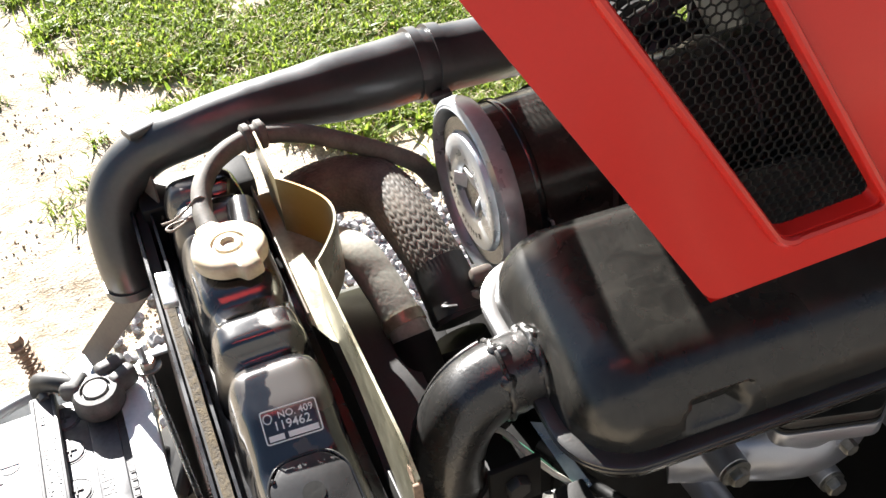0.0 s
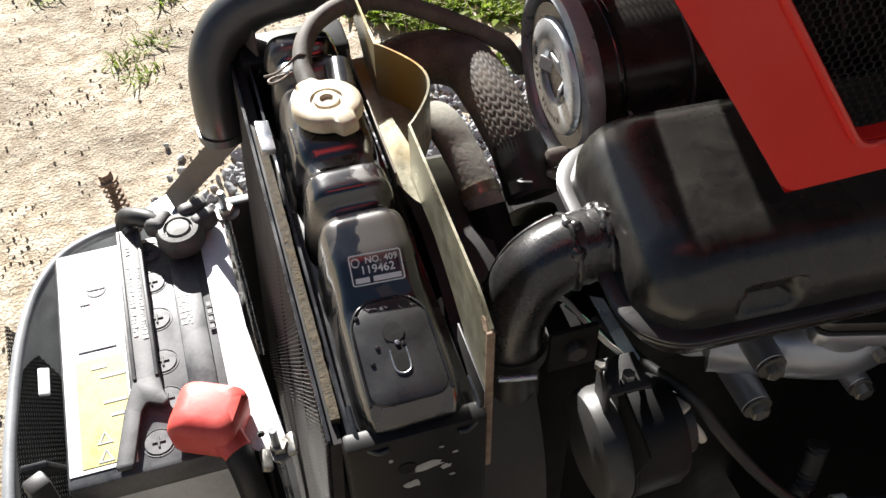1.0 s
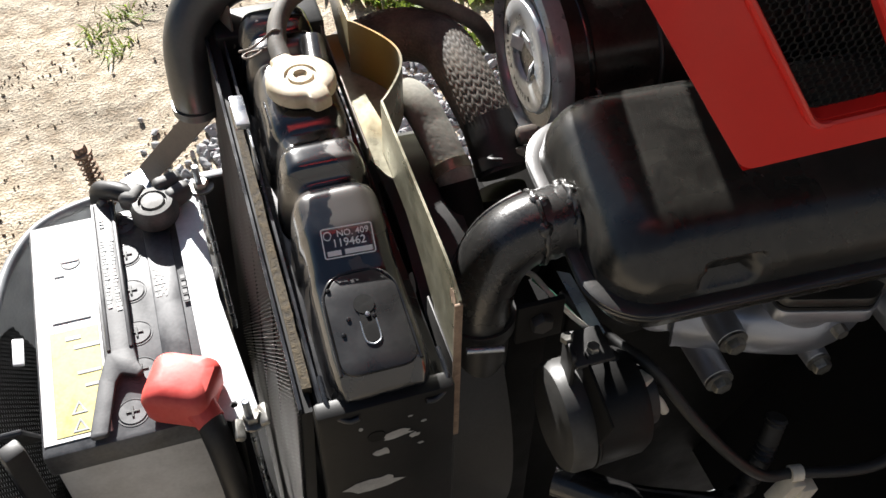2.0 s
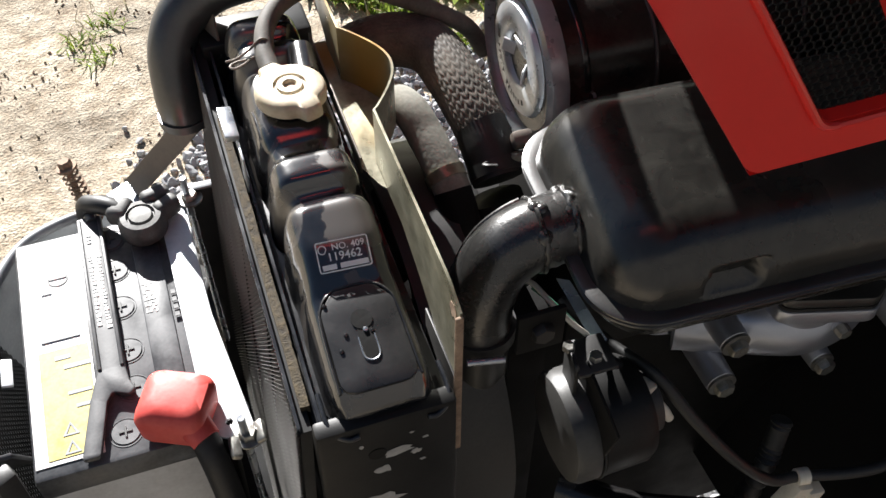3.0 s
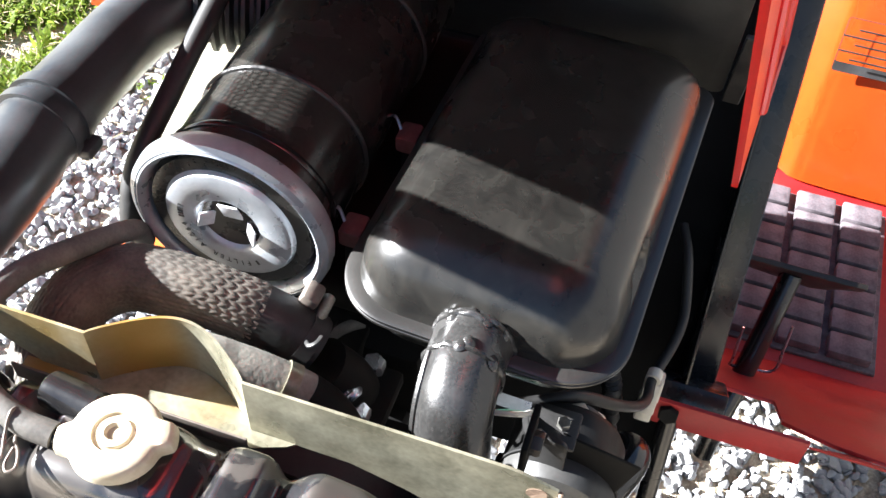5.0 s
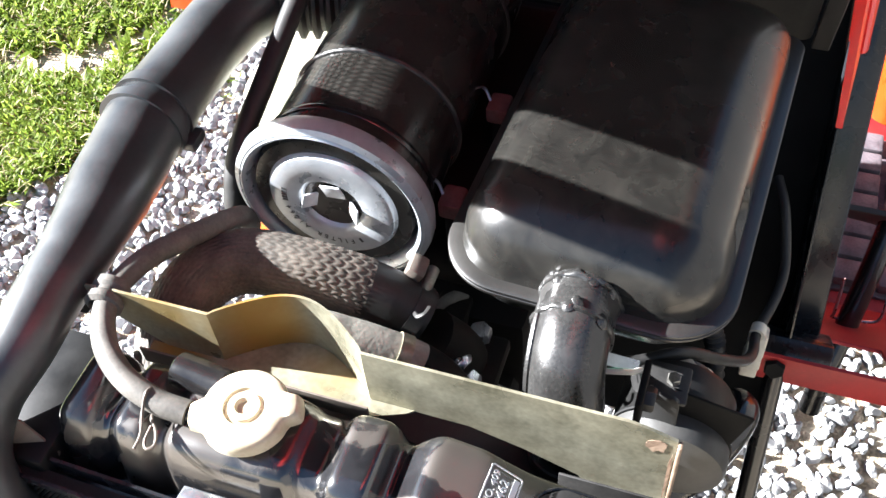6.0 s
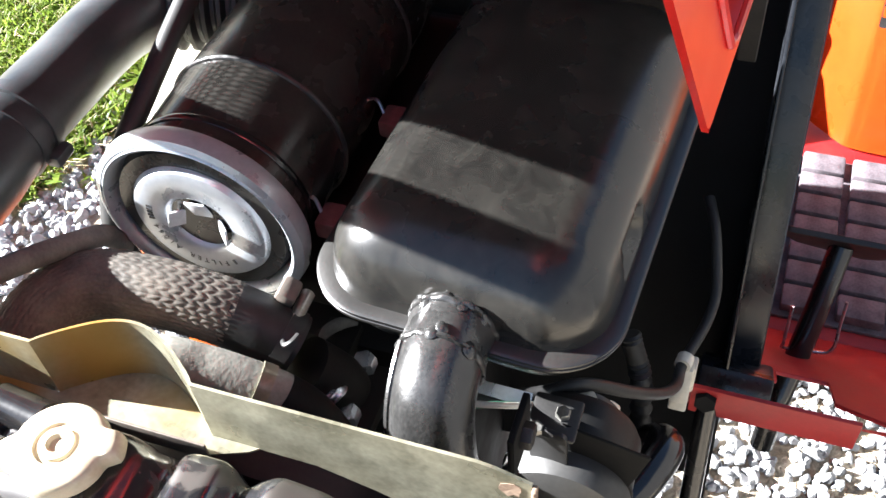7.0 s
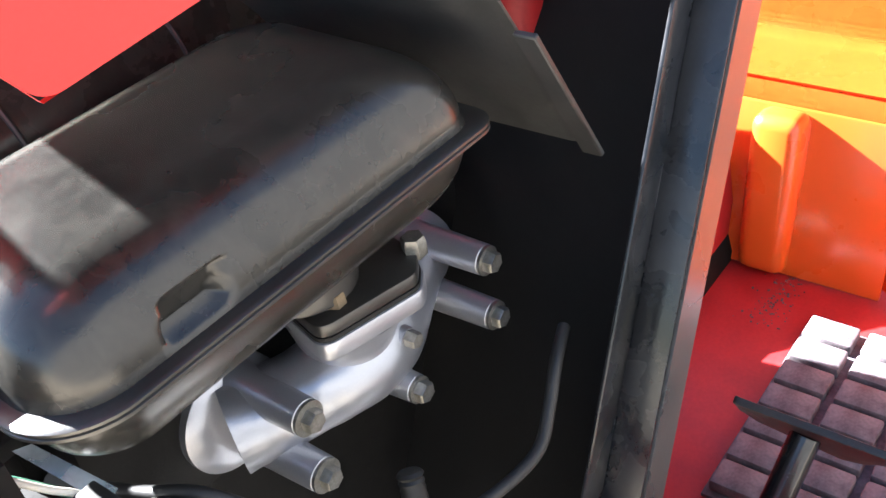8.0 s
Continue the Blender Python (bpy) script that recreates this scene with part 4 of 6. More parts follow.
part("grommet", lathe((0.032, 0.146, 1.1352), (1, 0.12, -0.03), [(0, 0.0075), (0.002, 0.0105), (0.006, 0.0105), (0.008, 0.0085), (0.010, 0.0085), (0.012, 0.0105), (0.016, 0.0105), (0.018, 0.0075), (0, 0.0075)], 24), DIRTY_HOSE, shroud, "dusty rubber grommet")
part("clip_bracket", box((0.038, 0.167, 1.112), (0.048, 0.186, 1.130), 0.002), CAST, shroud, "rusty brown clip below the duct")

overflow = thing("overflow_hose", (0.0, 0.09, 1.127), "dusty thin rubber overflow hose on the filler neck", "hose")
part("hose", tube([(-0.009, 0.074, 1.126), (-0.009, 0.090, 1.129), (-0.004, 0.110, 1.133), (0.008, 0.128, 1.1355), (0.026, 0.141, 1.136), (0.044, 0.146, 1.135), (0.072, 0.144, 1.129), (0.099, 0.137, 1.118), (0.128, 0.131, 1.102), (0.152, 0.130, 1.083), (0.17, 0.14, 1.05)], 0.0068, 16, 8), DIRTY_HOSE, overflow)
part("wire_clip", tube([(-0.036, 0.090, 1.1275), (-0.028, 0.0905, 1.128), (-0.018, 0.094, 1.131), (-0.009, 0.0945, 1.1372), (-0.002, 0.094, 1.130), (-0.008, 0.0925, 1.122), (-0.0165, 0.091, 1.126), (-0.024, 0.084, 1.1275), (-0.031, 0.081, 1.1275), (-0.034, 0.084, 1.1275), (-0.030, 0.087, 1.1275), (-0.022, 0.0875, 1.128)], 0.0009, 8, 8), BROWN_STEEL, overflow, "sprung wire hose clip")

# ---- hoses behind the radiator ----


def weave(u, v):
    """Woven fabric pressed into the rubber: rows of slanting raised threads."""
    k = int(v * 42)
    f = v * 42 - k
    s = (u / 0.0064 + (f - 0.5) * (0.6 if k % 2 else -0.6) + 0.5 * (k // 2 % 2)) % 1.0
    return 0.0006 * (min(1.0, 3.2 * min(s, 1 - s)) * min(1.0, 3.5 * min(f, 1 - f)) - 0.5)


top_hose = thing("radiator_hose", (0.12, 0.07, 1.04), "dusty woven rubber radiator hose with clamp", "hose")
HOSE_LINE = [(0.036, 0.128, 1.068), (0.056, 0.134, 1.077), (0.080, 0.1355, 1.082), (0.102, 0.129, 1.084), (0.117, 0.110, 1.085), (0.123, 0.076, 1.081), (0.127, 0.050, 1.073), (0.129, 0.036, 1.067)]
part("hose", tube(HOSE_LINE, [0.0195, 0.02, 0.0205, 0.0205, 0.0205, 0.02, 0.0197, 0.0195], 228, 28, None, weave), BRAID, top_hose, "hose with herringbone weave")
part("smooth_end", tube([(0.1285, 0.040, 1.069), (0.130, 0.022, 1.059), (0.131, 0.002, 1.046)], [0.0194, 0.0200, 0.0196], 40, 8), RUBBER, top_hose, "smooth dark rubber end")
part("clamp", tube([(0.131, 0.012, 1.0525), (0.131, 0.004, 1.0475)], 0.0206, 32, 4), SATIN_BLACK, top_hose, "dark hose clamp")
part("clamp_ear", tube([(0.121, 0.002, 1.066), (0.117, -0.002, 1.069), (0.119, -0.006, 1.071), (0.125, -0.007, 1.070)], 0.0010, 8, 6, None, None, 1.6), SATIN_BLACK, top_hose, "bent clamp ear")
clip = thing("spring_clip", (0.115, -0.025, 1.020), "bright curled spring hose clip on the water pump", "clip")
for k, (dy, dz) in enumerate(((0.0, 0.0), (-0.006, 0.005))):
    part("loop", tube([(0.105, -0.018 + dy, 1.024 + dz), (0.108, -0.023 + dy, 1.031 + dz), (0.114, -0.027 + dy, 1.034 + dz), (0.120, -0.027 + dy, 1.030 + dz)], [0.0012, 0.0030, 0.0032, 0.0010], 10, 6, None, None, 0.4), STEEL, clip)
part("stay", box((0.106, -0.024, 0.985), (0.118, -0.016, 1.024), 0.002), CAST, clip)
fold = thing("gasket_flap", (0.170, 0.0, 0.995), "pale worn curled gasket edge by the thermostat", "gasket")
part("flap", tube([(0.158, 0.006, 1.008), (0.167, 0.003, 1.013), (0.176, -0.003, 1.012), (0.183, -0.011, 1.006)], [0.0014, 0.0042, 0.0044, 0.0012], 12, 6, None, None, 0.35), LEAD, fold)
part("base", box((0.156, -0.014, 0.94), (0.186, 0.010, 1.005), 0.003), CAST, fold)
low_hose = thing("bypass_hose", (0.09, 0.05, 0.98), "pale dusty grey rubber hose below the shroud", "hose")
part("hose", tube([(0.060, 0.092, 1.058), (0.070, 0.074, 1.080), (0.080, 0.052, 1.0845), (0.0855, 0.030, 1.0765), (0.0890, 0.010, 1.068), (0.0913, -0.007, 1.0595), (0.0923, -0.017, 1.052)], 0.0132, 60, 18, None, lambda u, v: 0.12 * weave(u, v)), GREY_RUBBER, low_hose)
part("clamp", tube([(0.0898, 0.0040, 1.0652), (0.0908, -0.0030, 1.0615)], 0.0144, 32, 4), ZINC, low_hose, "zinc hose clamp")
part("stub", tube([(0.0915, -0.009, 1.0585), (0.0925, -0.024, 1.044), (0.0930, -0.034, 1.015), (0.093, -0.036, 0.96)], 0.0136, 32, 6), CAST, low_hose, "dark pipe stub below the clamp")

# ---- muffler and exhaust ----
muffler = thing("muffler", (0.26, -0.105, 1.05), "satin black pressed steel muffler box with seam flange", "muffler")
MX, MY, MW, MD, MR = 0.2645, -0.1015, 0.270, 0.168, 0.038
MSEAM, MTOP = 1.097, 1.146
MYAW = -0.05     # the box sits turned a little


def muffler_ring(inset, z):
    """A ring round the box; the corners of the rear end are tighter than those of the inlet end."""
    pts = []
    half, deep = MW / 2 - inset, MD / 2 - inset
    soft, tight = (min(0.98 * deep, r) for r in (max(0.012, MR - inset * 0.55), 0.017 + inset * 0.45))
    corners = ((half, deep, 0, tight), (-half, deep, 90, soft), (-half, -deep, 180, soft), (half, -deep, 270, tight))
    for i, (x, y, a0, r) in enumerate(corners):
        cx, cy = x - math.copysign(r, x), y - math.copysign(r, y)
        arc = [(cx + r * math.cos(radians(a0 + 7.5 * k)), cy + r * math.sin(radians(a0 + 7.5 * k))) for k in range(13)]
        nx, ny, na, nr = corners[(i + 1) % 4]
        end = (nx - math.copysign(nr, nx) + nr * math.cos(radians(na)), ny - math.copysign(nr, ny) + nr * math.sin(radians(na)))
        pts += arc + [(arc[-1][0] + (end[0] - arc[-1][0]) * k / 65, arc[-1][1] + (end[1] - arc[-1][1]) * k / 65) for k in range(1, 65)]
    return [(MX + x - MYAW * y, MY + y + MYAW * x, z) for x, y in pts]


rings = [muffler_ring(0.004, MSEAM + 0.002)]
for i in range(1, 49):
    a = math.pi / 2 * i / 48
    rings.append(muffler_ring(0.005 + 0.040 * (1 - math.cos(a)) ** 1.0, MSEAM + 0.004 + (MTOP - MSEAM - 0.004) * math.sin(a) ** 0.9))
for i in range(1, 7):
    rings.append(muffler_ring(0.045 + 0.036 * i / 6, MTOP + 0.0012 * math.sin(math.pi / 2 * i / 6)))
shell = loft(rings)
for v in shell.verts:
    x, y, z = v.co
    u, w = abs(x - 0.204 - (z - 1.11) * 0.3) / 0.0175, abs(z - 1.1125) / 0.0095
    if y < -0.14 and z > MSEAM + 0.003:
        f = max(0, min(1, (1.0 - u) * 7.0)) * max(0, min(1, (1.0 - w) * 5.0))
        v.co.y += (0.0045 + 0.5 * max(0, 1.1215 - z)) * f
part("upper_shell", shell, LIT_END_BLACK, muffler, "satin black upper half with rounded shoulders and a pocket")
rings = [muffler_ring(0.045, 1.052), muffler_ring(0.03, 1.0525)]
for i in range(1, 11):
    a = math.pi / 2 * i / 10
    rings.append(muffler_ring(0.005 + 0.025 * (1 - math.sin(a)), 1.0525 + 0.04 * (1 - math.cos(a))))
part("lower_shell", loft(rings), LIT_END_BLACK, muffler)
part("seam_flange", loft([muffler_ring(i, z) for i, z in ((0.006, 1.0925), (-0.0025, 1.0925), (-0.004, 1.0935), (-0.004, 1.0952), (-0.003, 1.0958), (-0.003, 1.0962), (-0.004, 1.0967), (-0.004, 1.0982), (-0.0025, 1.0992), (0.006, 1.0992))]), HEAT_BLACK, muffler, "rolled double seam flange")
pipe = thing("exhaust_elbow", (0.085, -0.105, 0.9), "black welded exhaust elbow and down pipe", "exhaust pipe")
ELBOW = [(0.142, -0.098, 1.100), (0.126, -0.098, 1.1008), (0.108, -0.0985, 1.0985), (0.091, -0.100, 1.089), (0.080, -0.103, 1.073), (0.075, -0.106, 1.054), (0.075, -0.108, 1.035)]
part("elbow", tube(ELBOW, 0.0222, 48, 10), PIPE_BLACK, pipe, "bent elbow pressed from two halves")
part("collar", tube([(0.134, -0.098, 1.1005), (0.114, -0.098, 1.0990)], 0.0229, 40, 6, None, lambda u, v: 0.0010 * noise.noise((u * 150, v * 9, 0))), PIPE_BLACK, pipe)
part("weld_bead", tube([(0.1125, -0.098 + 0.0226 * math.cos(a * 0.35), 1.0988 + 0.0224 * math.sin(a * 0.35)) for a in range(19)], 0.0020, 10, 6, None, lambda u, v: 0.0014 * noise.noise((u * 140, v * 3, 0))), PIPE_BLACK, pipe, "lumpy weld bead")
part("weld_bead", tube([(0.1335, -0.098 + 0.0228 * math.cos(a * 0.35), 1.1005 + 0.0226 * math.sin(a * 0.35)) for a in range(19)], 0.0022, 10, 6, None, lambda u, v: 0.0016 * noise.noise((u * 140, v * 3, 5))), PIPE_BLACK, pipe, "lumpy weld bead")
welds = random.Random(3)
for _ in range(9):
    a = welds.uniform(0.4, 2.6)
    at = Vector((welds.choice((0.1335, 0.1125)) + welds.gauss(0, 0.0022), -0.098 + 0.0225 * math.cos(a), 1.0998 + 0.0225 * math.sin(a)))
    blob = lathe(at, (0, math.cos(a), math.sin(a)), [(0, welds.uniform(0.0025, 0.005)), (0.0016, 0.0028), (0.0026, 0)], 10)
    for v in blob.verts:
        v.co += Vector((0.0012, 0.0012, 0.0012)) * noise.noise(v.co * 300)
    part("weld_blob", blob, PIPE_BLACK, pipe)
seam = []
for i, q in enumerate(spline(ELBOW, 4)):
    nxt = spline(ELBOW, 4)[min(i + 1, 24)] - spline(ELBOW, 4)[max(i - 1, 0)]
    out = Vector((0, -1, 0)).cross(nxt).normalized()
    seam.append(q + ((out if out.z > -0.2 or out.x < 0 else -out) * 0.50 + Vector((0, 0.866, 0))) * 0.0224)
part("seam_rib", tube(seam[7:], 0.0022, 8, 2), PIPE_BLACK, pipe, "raised seam rib")
part("down_pipe", rod((0.075, -0.108, 0.60), (0.075, -0.108, 1.042), 0.0208, 36), HEAT_BLACK, pipe)
part("pipe_clamp", lathe((0.075, -0.108, 1.030), (0, 0, 1), [(0, 0.0212), (0, 0.0242), (0.011, 0.0242), (0.011, 0.0212), (0, 0.0212)], 36), SATIN_BLACK, pipe)
part("clamp_bolt", rod((0.058, -0.133, 1.0355), (0.082, -0.138, 1.0355), 0.0025, 10), STEEL, pipe, "bright clamp bolt")
part("hanger", box((0.086, -0.1445, 1.046), (0.117, -0.1405, 1.082), 0.001), CAST, pipe)
part("hanger_bolt", hexagon((0.1015, -0.1446, 1.066), (0, -1, 0), 0.0075, 0.006), SATIN_BLACK, pipe)

manifold = thing("exhaust_manifold", (0.35, -0.11, 0.9), "silver painted cast exhaust manifold with long bosses", "manifold")
part("runner", tube([(0.258, -0.068, 0.925), (0.275, -0.078, 0.926), (0.30, -0.092, 0.929), (0.335, -0.106, 0.934), (0.36, -0.104, 0.936), (0.39, -0.092, 0.936), (0.42, -0.076, 0.934), (0.45, -0.062, 0.932)], [0.031, 0.029, 0.028, 0.031, 0.032, 0.029, 0.030, 0.032], 40, 10, None, lambda u, v: 0.0007 * noise.noise((u * 90, v * 12, 1))), ALU, manifold, "silver cast runner")
part("outlet", tube([(0.345, -0.100, 0.932), (0.340, -0.102, 0.955), (0.337, -0.105, 0.972), (0.337, -0.108, 0.988)], [0.030, 0.031, 0.035, 0.041], 40, 10), ALU, manifold)
part("port_flange", lathe((0.268, -0.0555, 0.924), (0, -1, 0), [(0, 0), (0, 0.040), (0.006, 0.040), (0.009, 0.036), (0.012, 0.030), (0.012, 0)], 40), ALU, manifold, "round port flange against the head")
part("port_flange", lathe((0.436, -0.0555, 0.931), (0, -1, 0), [(0, 0), (0, 0.038), (0.006, 0.038), (0.012, 0.032), (0.022, 0.026), (0.022, 0)], 40), ALU, manifold, "round port flange against the head")
for x, y, z, r in ((0.271, -0.137, 0.902, 0.0118), (0.275, -0.132, 0.946, 0.0118), (0.354, -0.145, 0.904, 0.0098), (0.433, -0.152, 0.908, 0.0108), (0.435, -0.150, 0.954, 0.0108)):
    start = -0.058 if abs(x - 0.354) > 0.01 else -0.098
    long = -y + start - 0.009
    lead = part("bolt_boss", lathe((x, start, z), (0, -1, 0), [(0, 0), (0, r * 1.45), (long * 0.25, r * 1.12), (long - 0.001, r), (long, r * 0.9), (long, 0)], 28), ALU, manifold, "long silver boss")
    part("washer", lathe((x, y + 0.0092, z), (0, -1, 0), [(0, 0), (0, r * 0.98), (0.0022, r * 0.98), (0.0022, 0)], 24), BOLT, lead)
    part("bolt", hexagon((x, y + 0.0070, z), (0, -1, 0), 0.0078, 0.0068), BOLT, lead, "zinc hexagon bolt")
part("sensor_boss", lathe((0.356, -0.106, 0.947), (0, -1, 0), [(0, 0), (0, 0.011), (0.026, 0.0075), (0.030, 0.007), (0.030, 0)], 20), ALU, manifold)
part("sensor_plug", hexagon((0.356, -0.136, 0.948), (0, -1, 0), 0.0058, 0.008), BOLT, manifold)
flange_turn = Matrix.Rotation(-0.28, 2)


def turned_flange(scale):
    """The outline of the joint plate, which sits turned on the outlet."""
    pts = rounded([(-0.040, -0.045), (0.030, -0.045), (0.042, -0.030), (0.042, 0.045), (-0.040, 0.045)], 0.012)
    return [tuple(Vector((0.337, -0.108)) + flange_turn @ Vector((u * scale, v * scale))) for u, v in pts]


flange_out = turned_flange(1.0)
part("outlet_flange", sheet(flange_out, 0.013, lambda u, v, w: Vector((u, v, w + 0.985)), bevel=0.0015), ALU, manifold, "thick pale flange")
part("gasket", sheet(turned_flange(0.97), 0.003, lambda u, v, w: Vector((u, v, w + 0.998))), MESH_BLACK, manifold)
neck = thing("exhaust_neck", (0.315, -0.105, 1.0), "black muffler inlet flange and neck on the manifold", "exhaust pipe")
part("flange", sheet(turned_flange(0.96), 0.009, lambda u, v, w: Vector((u, v, w + 1.001)), bevel=0.001), HEAT_BLACK, neck)
part("neck", rod((0.315, -0.105, 1.009), (0.315, -0.105, 1.0535), 0.032, 32), HEAT_BLACK, neck)
part("nut", hexagon((0.311, -0.132, 1.010), (0, 0, 1), 0.0066, 0.008), LITTER, neck, "rusty flange nut")
part("nut", hexagon((0.371, -0.142, 1.006), (0, 0, 1), 0.0078, 0.013), BOLT, neck, "rusty flange nut")

# ---- air cleaner ----
AC = Vector((0.169, 0.0735, 1.090))
cleaner = thing("air_cleaner", (0.28, 0.076, 1.02), "black cylindrical air cleaner with galvanised end cover", "air cleaner")
part("canister", lathe(AC + Vector((0.004, 0, 0)), (1, 0, 0), [(0, 0), (0, 0.054), (0.012, 0.058), (0.08, 0.059), (0.29, 0.059), (0.303, 0.052), (0.306, 0)], 72), CANISTER, cleaner, "gloss black canister")
part("cover", lathe(AC, (1, 0, 0), [(0.004, 0.0655), (0.0, 0.064), (-0.0015, 0.0615), (0.0, 0.0595), (0.004, 0.058), (0.014, 0.0565), (0.018, 0.053), (0.018, 0.048), (0.013, 0.0455), (0.004, 0.0445), (0.0005, 0.0425), (0.0, 0.040), (0.0, 0.0235), (0.002, 0.0205), (0.009, 0.0180), (0.011, 0.016), (0.011, 0)], 96), GALV, cleaner, "galvanised dished end cover")
part("rim", lathe(AC, (1, 0, 0), [(0.003, 0.0600), (-0.001, 0.0635), (0.001, 0.0672), (0.009, 0.0680), (0.014, 0.066), (0.016, 0.0605), (0.010, 0.0600), (0.003, 0.0600)], 96), GALV, cleaner, "rolled cover rim")
for y, z, lean, turned in ((0.0135, 0.001, 0.75, 0.25), (-0.0135, -0.002, -0.75, 0.15), (-0.002, 0.012, 0.3, 1.5)):
    at = AC + Vector((0.0025, y, z))
    part("wing", box(at - Vector((0.0008, 0.0075, 0.0068)), at + Vector((0.0008, 0.0075, 0.0068)), 0.0006, 2, Matrix.Rotation(turned, 4, "X") @ Matrix.Rotation(lean, 4, "Z")), WHITE_STEEL, cleaner, "bright folded wing of the cover nut")
part("hub", lathe(AC + Vector((0.0112, 0, 0)), (-1, 0, 0), [(0, 0), (0, 0.0065), (0.003, 0.006), (0.004, 0.0035), (0.006, 0.0035), (0.006, 0)], 6), BOLT, cleaner, "hexagon hub nut")
for k, ch in enumerate("FILTER A1064"):
    a = radians(-109.5 + k * 8.5)
    out = Vector((0, math.cos(a), math.sin(a)))
    at = AC + Vector((-0.0003, 0, 0)) + out * 0.0325
    if ch != " ":
        writing(ch, 0.0058, at_frame(at, Vector((-1, 0, 0)).cross(out) * -1, out), INK, cleaner, "stamped_letter", 0.0001)
for k in range(6):
    a = radians(-3 + (k - 1) * 4.5 if k else -122)
    turn = Matrix.Rotation(a, 4, "X")
    at = AC + Vector((-0.0003, 0, 0)) + (turn @ Vector((0, 0.0325, 0)))
    part("stamped_mark", box(at - Vector((0.0002, 0.0019, 0.0007)), at + Vector((0.0002, 0.0019, 0.0007)), 0, 1, turn), INK, cleaner, smooth=False)
for x in (0.082, 0.20):
    part("band", lathe(AC + Vector((x, 0, 0)), (1, 0, 0), [(0, 0.0592), (0.0005, 0.0605), (0.002, 0.0612), (0.0035, 0.0605), (0.004, 0.0592), (0, 0.0592)], 72), SATIN_BLACK, cleaner)
part("pale_stripe", lathe(AC + Vector((0.028, 0, 0)), (1, 0, 0), [(0, 0.0592), (0.001, 0.0598), (0.004, 0.0598), (0.005, 0.0592), (0, 0.0592)], 72), GLOSS_BLACK, cleaner)
part("clamp_lug", box((0.142, 0.004, 1.066), (0.158, 0.016, 1.078), 0.003, 2, Matrix.Rotation(0.5, 4, "X")), BROWN_STEEL, cleaner, "rusty clamp lug")
part("clamp_bolt", rod((0.138, 0.002, 1.064), (0.158, 0.002, 1.064), 0.0042, 14), BOLT, cleaner)
for x, y, z in ((0.201, 0.002, 1.080), (0.297, -0.001, 1.076)):
    lug = thing("rubber_mount", (x, y, z - 0.008), "reddish rubber mount with wire clip", "mount", "air cleaner mounts")
    part("block", box((x - 0.010, y - 0.008, z - 0.006), (x + 0.010, y + 0.008, z + 0.008), 0.003), TAN, lug)
    part("wire", tube([(x, y + 0.006, z + 0.006), (x + 0.004, y + 0.012, z + 0.014), (x - 0.002, y + 0.017, z + 0.018), (x, y + 0.024, z + 0.012)], 0.0012, 8, 6), STEEL, lug)
    part("stay", box((x - 0.008, y - 0.006, 0.96), (x + 0.008, y + 0.004, z - 0.006), 0.001), CAST, lug)

spring = thing("return_spring", (0.445, 0.020, 0.985), "small bright coil spring behind the air cleaner", "spring")
p0, p1 = Vector((0.438, 0.028, 1.004)), Vector((0.450, 0.006, 1.006))
turn = basis(p1 - p0)
part("coil", tube([p0 + turn @ Vector((0.0036 * math.cos(i * 0.9), 0.0036 * math.sin(i * 0.9), i * (p1 - p0).length / 56)) for i in range(57)], 0.0009, 6, 2), WHITE_STEEL, spring)
part("hook", tube([p0, p0 + Vector((-0.012, 0.010, -0.004)), p0 + Vector((-0.03, 0.014, -0.012))], 0.0012, 8, 5), STEEL, spring)
part("bracket", box((0.446, -0.004, 0.94), (0.456, 0.008, 1.004), 0.001), CAST, spring)
plate = thing("cable_bracket", (0.47, -0.02, 0.98), "dull grey stamped bracket behind the air cleaner", "bracket")
part("plate", sheet(rounded([(0.452, -0.052), (0.486, -0.062), (0.496, -0.040), (0.470, -0.022), (0.452, -0.030)], 0.004), 0.002, lambda u, v, w: Vector((u, v, 1.012 + w)), bevel=0.0005), SHIELD, plate)
part("leg", box((0.462, -0.046, 0.90), (0.468, -0.034, 1.012), 0.001), CAST, plate)

# ---- intake duct ----
duct = thing("intake_duct", (0.1, 0.25, 1.05), "long black plastic intake duct with stepped bend", "duct")
D = [(-0.070, 0.163, 1.027), (-0.0705, 0.164, 1.055), (-0.067, 0.174, 1.084), (-0.054, 0.183, 1.106), (-0.030, 0.184, 1.123), (0.0007, 0.178, 1.133), (0.030, 0.179, 1.136), (0.052, 0.180, 1.136), (0.085, 0.187, 1.130), (0.115, 0.195, 1.124), (0.150, 0.203, 1.118), (0.1885, 0.210, 1.1148), (0.24, 0.213, 1.110), (0.31, 0.212, 1.105), (0.36, 0.200, 1.098)]
part("duct_body", tube(D, [0.0185, 0.0183, 0.0183, 0.0185, 0.0185, 0.0187, 0.0190, 0.0195, 0.0225, 0.0258, 0.0268, 0.0270, 0.0265, 0.027, 0.028], 48, 10), DUCT, duct)
part("joint_ring", tube([(0.180, 0.2105, 1.115), (0.188, 0.2107, 1.1147)], [0.0300, 0.0296], 48, 4), DUCT, duct)
part("joint_ring", tube([(0.196, 0.211, 1.1145), (0.206, 0.2112, 1.114)], [0.0292, 0.0286], 48, 4), DUCT, duct)
part("end_bead", tube([(-0.070, 0.1630, 1.0255), (-0.0701, 0.1632, 1.0325)], 0.0202, 36, 4), DUCT, duct)
